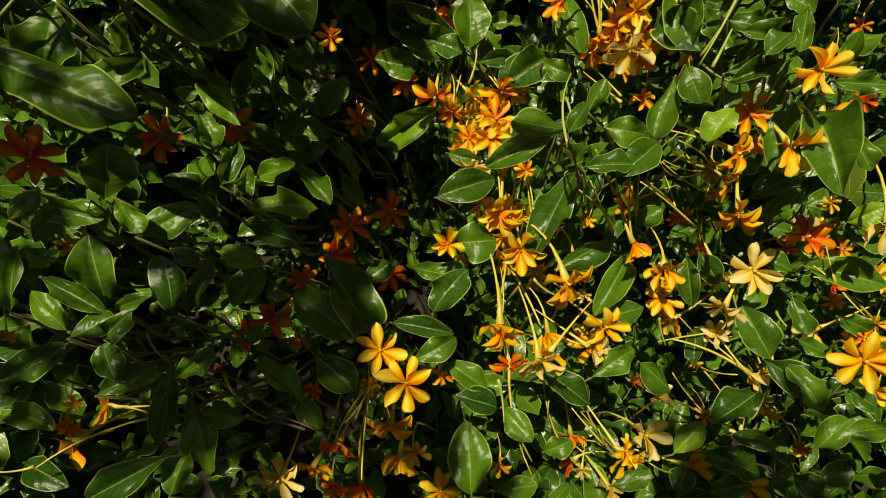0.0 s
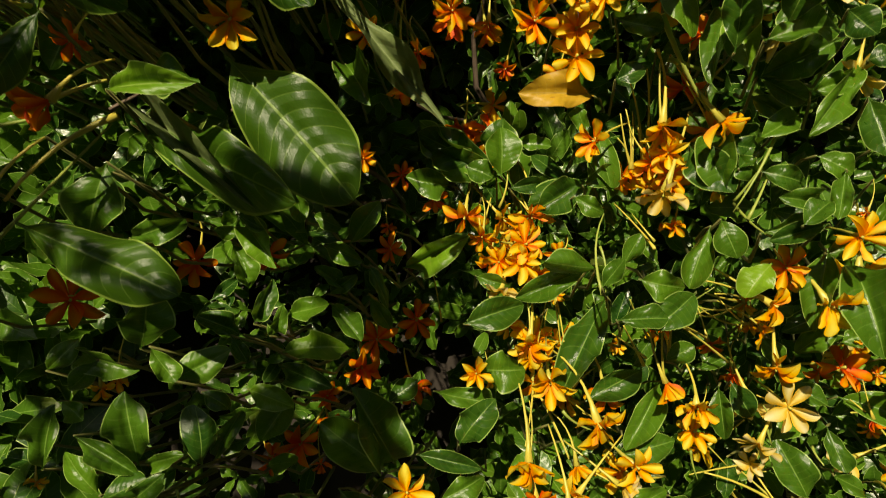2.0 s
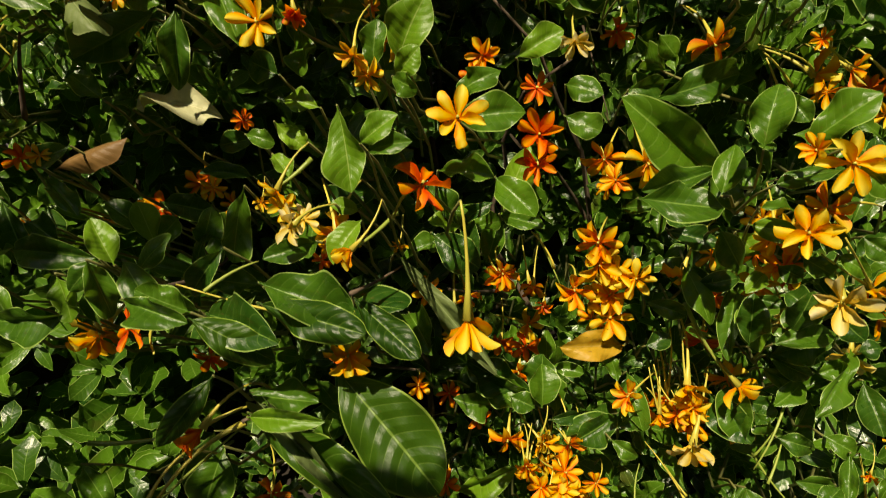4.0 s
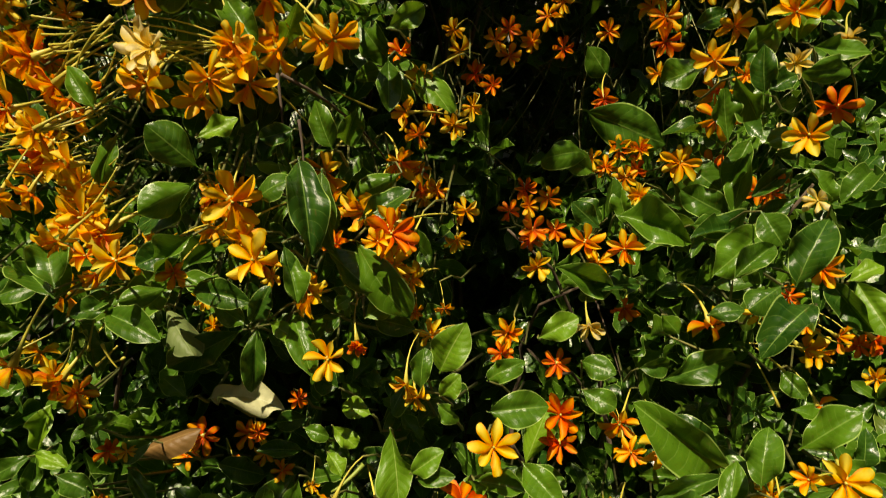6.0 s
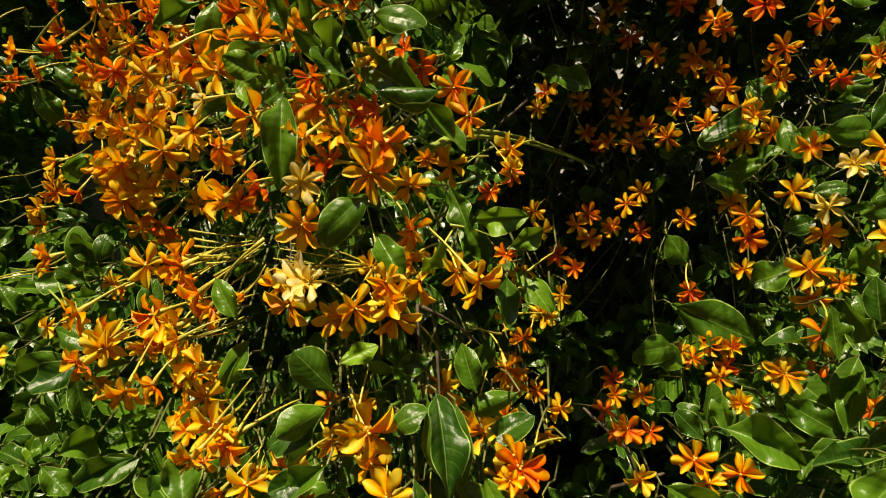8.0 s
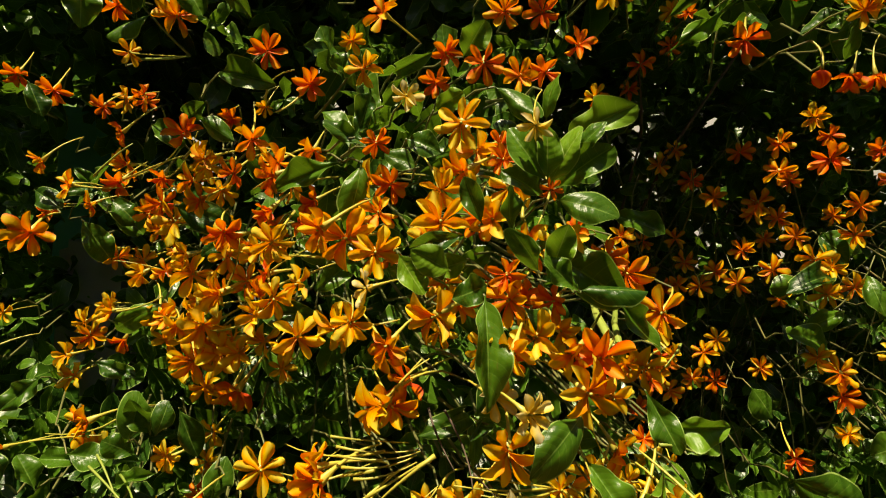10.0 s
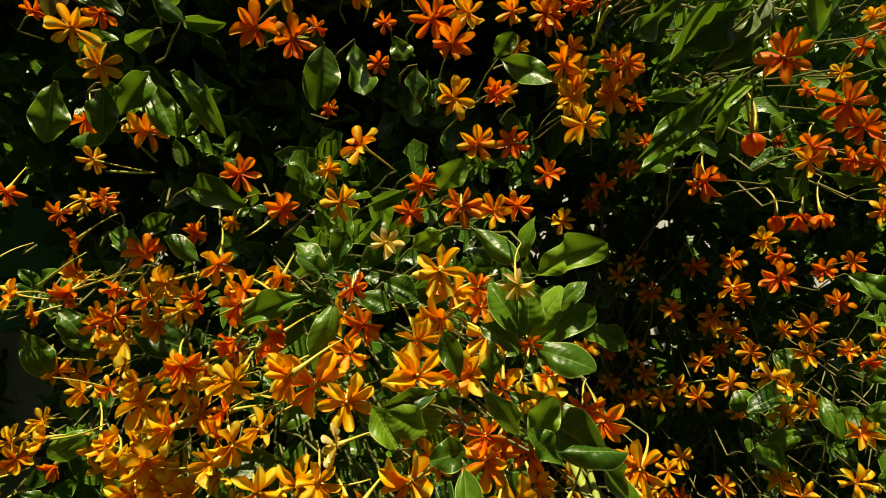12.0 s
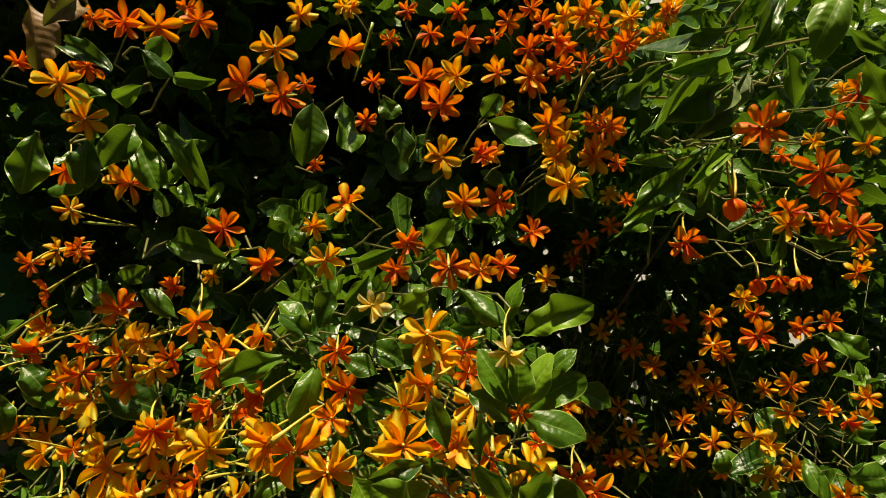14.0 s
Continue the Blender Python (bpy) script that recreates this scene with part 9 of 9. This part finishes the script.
# small leafy sprigs just behind the outer layer
made = 0
while made < 40:
    d = ray_out(rng.uniform(-1.0, 0.9), rng.uniform(-1.1, 0.6))
    mean, far, gap = reach(d)
    p = HUB + d * (far * 0.5 + mean * 0.5 + rng.uniform(0.04, 0.12))
    if p.z < 0.3 or p.z > 2.5 or (p.z < 0.9 and p.x < 0.1):
        continue
    made += 1
    home = nearest_shrub(p)
    out = (-d * 0.6 + Vector((rng.uniform(-0.8, 0.8), rng.uniform(-0.7, 0.6), rng.uniform(-0.1, 1.0)))).normalized()
    size = rng.uniform(0.06, 0.095)
    base = p - out * size * 1.6
    tw = part("twig", tube_mesh("twig", bend(base - home[1], p - home[1], Vector((0, 0, -0.004)), 4), [0.0022, 0.002, 0.0018, 0.0016, 0.0012], TWIG, 5), home[0])
    for m in sprig_frames(rng, p - home[1], out, size, rng.choice((4, 5, 6, 6))):
        part("leaf", rng.choice(LEAVES["l" if rng.random() < 0.1 else "g"]), tw, m)

# the inner leaves, finer near the outside and coarser far in
for amount, low, high, size_low, size_high, kind in ((1200, 0.16, 0.5, 0.045, 0.08, SMALL), (14000, 0.42, 1.35, 0.075, 0.12, COARSE)):
    for n in range(amount):
        d = ray_out(rng.uniform(-1.5, 1.5), rng.uniform(-1.5, 1.0))
        mean, far, gap = reach(d)
        p = HUB + d * (far * 0.5 + mean * 0.5 + rng.uniform(low, high))
        if p.z < 0.12 or p.z > (2.7 if p.x < 0 else 2.45) or p.y < (-0.25 if p.z < 0.6 else 0.02) or p.y > 2.2 or (p.x > 0.2 and p.z > 1.75 and p.y < 1.1) or (p.z > 2.0 and p.y < 1.05 and (p.x < -0.3 or p.x > 0.4 or p.z > 2.2)):
            continue
        if -0.06 < p.x < 0.36 and 0.40 < p.y < 1.15 and 0.42 < p.z < 1.4:
            continue
        if kind is SMALL and ((p.z < 0.95 and p.x < 0.12 and p.y < 0.7) or (0.02 < p.x < 0.3 and p.y > 0.5 and 0.85 < p.z < 1.6)):
            continue
        if p.z < 0.4 and p.x < 0.14 and -0.5 < p.x and p.y < 0.8:
            continue
        if kind is COARSE and 0.36 < p.z < 0.95 and p.x < 0.9 and (p - HUB).length < far + 0.6:
            continue
        if in_clearing(p):
            continue
        home = nearest_shrub(p)
        out = (-d * 0.6 + Vector((rng.uniform(-0.8, 0.8), rng.uniform(-0.7, 0.6), rng.uniform(-0.1, 1.0)))).normalized()
        for m in sprig_frames(rng, p - home[1], out, rng.uniform(size_low, size_high), rng.choice((4, 5, 6, 6))):
            add_blade(fill[id(home)], rng.choice(kind["g"]), m, 0)

# dense crown top behind the upper flowers, added mostly out of view to block sun
for n in range(2920):
    if n < 2500:
        p = Vector((rng.uniform(-1.7, -0.05), rng.uniform(0.95, 2.3), rng.uniform(2.4, 2.95)))
    else:
        p = Vector((rng.uniform(-0.1, 0.9), rng.uniform(1.1, 2.3), rng.uniform(2.15, 2.9)))
    d = (p - HUB).normalized()
    mean, far, gap = reach(d)
    if (p - HUB).length < far + 0.15:
        continue
    if in_clearing(p):
        continue
    home = nearest_shrub(p)
    out = Vector((rng.uniform(-0.8, 0.8), rng.uniform(-0.9, 0.4), rng.uniform(0.0, 1.0))).normalized()
    for m in sprig_frames(rng, p - home[1], out, rng.uniform(0.09, 0.14), 5):
        add_blade(fill[id(home)], rng.choice(COARSE["g"]), m, 0)

# sunlit leaves between the flowers of the open side
for n in range(170):
    d = ray_out(rng.uniform(0.05, 1.2), rng.uniform(-1.2, -0.05))
    mean, far, gap = reach(d)
    p = HUB + d * (mean + rng.uniform(0.06, 0.18))
    if p.z < 0.3 or p.x < 0.14 or (p.x < 0.3 and p.y > 0.45):
        continue
    home = nearest_shrub(p)
    out = (-d * 0.7 + Vector((rng.uniform(-0.8, 0.8), rng.uniform(-0.7, 0.6), rng.uniform(0.0, 1.0)))).normalized()
    for m in sprig_frames(rng, p - home[1], out, rng.uniform(0.045, 0.075), rng.choice((3, 4, 5))):
        add_blade(fill[id(home)], rng.choice(SMALL["g"]), m, 0)

# low leaves at the foot of the sunlit side
for n in range(260):
    p = Vector((rng.uniform(0.15, 1.1), rng.uniform(-0.12, 0.55), rng.uniform(0.12, 0.40)))
    home = nearest_shrub(p)
    out = Vector((rng.uniform(-0.8, 0.8), rng.uniform(-0.9, 0.4), rng.uniform(0.1, 1.0))).normalized()
    for m in sprig_frames(rng, p - home[1], out, rng.uniform(0.05, 0.085), rng.choice((4, 5))):
        add_blade(fill[id(home)], rng.choice(SMALL["g"]), m, 0)

# low leaves over the soil of the shaded side
for n in range(150):
    p = Vector((rng.uniform(-0.5, 0.14), rng.uniform(0.0, 0.75), rng.uniform(0.08, 0.28)))
    home = nearest_shrub(p)
    out = Vector((rng.uniform(-0.8, 0.8), rng.uniform(-0.9, 0.4), rng.uniform(0.1, 1.0))).normalized()
    for m in sprig_frames(rng, p - home[1], out, rng.uniform(0.05, 0.08), 4):
        add_blade(fill[id(home)], rng.choice(SMALL["g"]), m, 0)

# an unseen bough, added to arch over the path and shade the low shrub
home = SHRUBS[5]
arch = [Vector(v) - home[1] for v in ((-1.42, 1.05, 1.45), (-1.40, 0.70, 1.80), (-1.30, 0.30, 2.10), (-1.12, -0.06, 2.26), (-0.88, -0.26, 2.31), (-0.60, -0.34, 2.30), (-0.28, -0.42, 2.27), (0.18, -0.58, 2.18))]
branch = part("branch", tube_mesh("branch", arch, [0.009, 0.008, 0.007, 0.006, 0.005, 0.004, 0.003, 0.002], BARK, 7), home[0], None, "unseen leafy bough added over the path to cast shade")
# its leaves hang out of view and dapple the low plants on both sides
for n in range(128):
    if n < 100:
        p = Vector((rng.uniform(-1.0, -0.29), rng.uniform(-0.47, 0.02), rng.uniform(2.16, 2.42)))
    else:
        p = Vector((rng.uniform(-0.27, 0.30), rng.uniform(-0.78, -0.43), rng.uniform(2.10, 2.30)))
    if p.y > -0.24 and p.x > -0.48 and (p.y > -0.1 or rng.random() < 0.75):
        continue
    out = Vector((rng.uniform(-0.8, 0.8), rng.uniform(-0.8, 0.4), rng.uniform(0.2, 1.0))).normalized()
    for m in sprig_frames(rng, p - home[1], out, rng.uniform(0.07, 0.10), 5):
        add_blade(fill[id(home)], rng.choice(SMALL["g"]), m, 0)

# a leafy curtain along the back of the hedge
for n in range(4500):
    p = Vector((rng.uniform(-2.8, 2.6), rng.uniform(2.1, 3.0), rng.uniform(0.1, 3.9)))
    if in_clearing(p):
        continue
    home = nearest_shrub(p)
    out = Vector((rng.uniform(-0.8, 0.8), rng.uniform(-0.9, 0.4), rng.uniform(0.0, 1.0))).normalized()
    for m in sprig_frames(rng, p - home[1], out, rng.uniform(0.12, 0.20), 5):
        add_blade(fill[id(home)], rng.choice(COARSE["g"]), m, 0)

for s in SHRUBS:
    verts, faces, uvs, mats = fill[id(s)]
    if faces:
        tagged(part("foliage", mesh_from("foliage", verts, faces, uvs, [LEAF["g"]]), s[0]), "dense dark green inner leaves", kind="stuff")
    # woody stems from the foot into the crown, and thin twigs on to each flower and leaf
    ob, foot, crown, ends = s
    stems = []
    for k in range(4):
        top = crown + Vector((rng.uniform(-0.28, 0.28), rng.uniform(0.35, 0.6), rng.uniform(-0.3, 0.3)))
        start = Vector((rng.uniform(-0.07, 0.07), rng.uniform(-0.07, 0.07), 0))
        pts = bend(start, top - foot, Vector((rng.uniform(-0.2, 0.2), rng.uniform(0.1, 0.3), 0)), 9)
        pts = [q + Vector((noise.noise(q * 5 + foot), noise.noise(q * 5 - foot), 0)) * 0.09 * min(1.0, i / 3) for i, q in enumerate(pts)]
        part("stem", tube_mesh("stem", pts, [0.010 - 0.0008 * i for i in range(10)], BARK, 7), ob)
        stems.extend(pts[4:])
    verts, faces = [], []
    for end, size in ends:
        e = end - foot
        q = min(stems, key=lambda v: (v - e).length + rng.uniform(0, 0.3))
        back = (e - (HUB - foot)).normalized()
        way = (q - e).normalized() * 0.3 + back + Vector((rng.uniform(-0.3, 0.3), 0, rng.uniform(-0.6, -0.1)))
        knee = e + way.normalized() * rng.uniform(0.08, 0.14)
        deep = knee + (q - knee).normalized() * 0.05 + back * 0.1
        pts = [e, e.lerp(knee, 0.5) + Vector((0, 0, 0.006)), knee, deep]
        me = tube_mesh("tmp", pts, [0.0011, 0.0014, 0.0017, 0.0022], TWIG, 4)
        k = len(verts)
        verts.extend(v.co.copy() for v in me.vertices)
        faces.extend(tuple(k + i for i in f.vertices) for f in me.polygons)
        bpy.data.meshes.remove(me)
    if faces:
        tagged(part("twiggery", mesh_from("twiggery", verts, faces, None, [TWIG]), ob), "thin greenish inner twigs", kind="stuff")

# bare thin twigs that cross the hollow behind the flowers
ob, foot, crown, ends = SHRUBS[2]
verts, faces = [], []
for n in range(190):
    a = Vector((rng.uniform(-0.15, 0.9), rng.uniform(1.15, 1.75), rng.uniform(0.9, 1.7)))
    b = a + Vector((rng.uniform(-0.2, 0.2), rng.uniform(-0.12, 0.12), rng.uniform(0.12, 0.5)))
    if in_clearing(a) or in_clearing(b):
        continue
    thick = rng.uniform(0.0010, 0.0026)
    me = tube_mesh("tmp", bend(a - foot, b - foot, Vector((rng.uniform(-0.05, 0.05), rng.uniform(-0.03, 0.03), 0)), 5), [thick * (1 - 0.1 * i) for i in range(6)], TWIG, 4)
    k = len(verts)
    verts.extend(v.co.copy() for v in me.vertices)
    faces.extend(tuple(k + i for i in f.vertices) for f in me.polygons)
    bpy.data.meshes.remove(me)
tagged(part("twiggery", mesh_from("twiggery", verts, faces, None, [TWIG]), ob), "thin bare twigs crossing the shaded hollow", kind="stuff")

# ---- things glimpsed through the gaps ----
def slab(name, p, size, turn, mat, label, category):
    bm = bmesh.new()
    bmesh.ops.create_cube(bm, size=1.0, matrix=Matrix.Diagonal((*size, 1)))
    bmesh.ops.bevel(bm, geom=bm.edges[:], offset=min(size) * 0.25, segments=2)
    me = bpy.data.meshes.new(name)
    bm.to_mesh(me)
    bm.free()
    me.materials.append(mat)
    ob = tagged(new(name, me), label, category)
    ob.matrix_world = Matrix.Translation(p) @ Matrix.Rotation(radians(turn), 4, "Z")
    return ob


TEAL = stalk_material("teal_paint", (0.06, 0.26, 0.26), (0.10, 0.36, 0.35), 0.5, 6)
STONE = stalk_material("lilac_stone", (0.20, 0.19, 0.24), (0.34, 0.32, 0.38), 0.8, 14)
q = Vector(CLEARINGS[0][1])
slab("fence_panel", (q.x, q.y + 0.06, q.z / 2 + 0.06), (0.17, 0.04, q.z + 0.12), 12, TEAL, "weathered teal painted panel standing behind the hedge", "panel")
q = Vector(CLEARINGS[1][1])
slab("stone_pillar", (q.x, q.y + 0.10, q.z / 2 + 0.03), (0.2, 0.12, q.z + 0.06), -8, STONE, "grey lilac stone post glimpsed behind the hedge", "post")
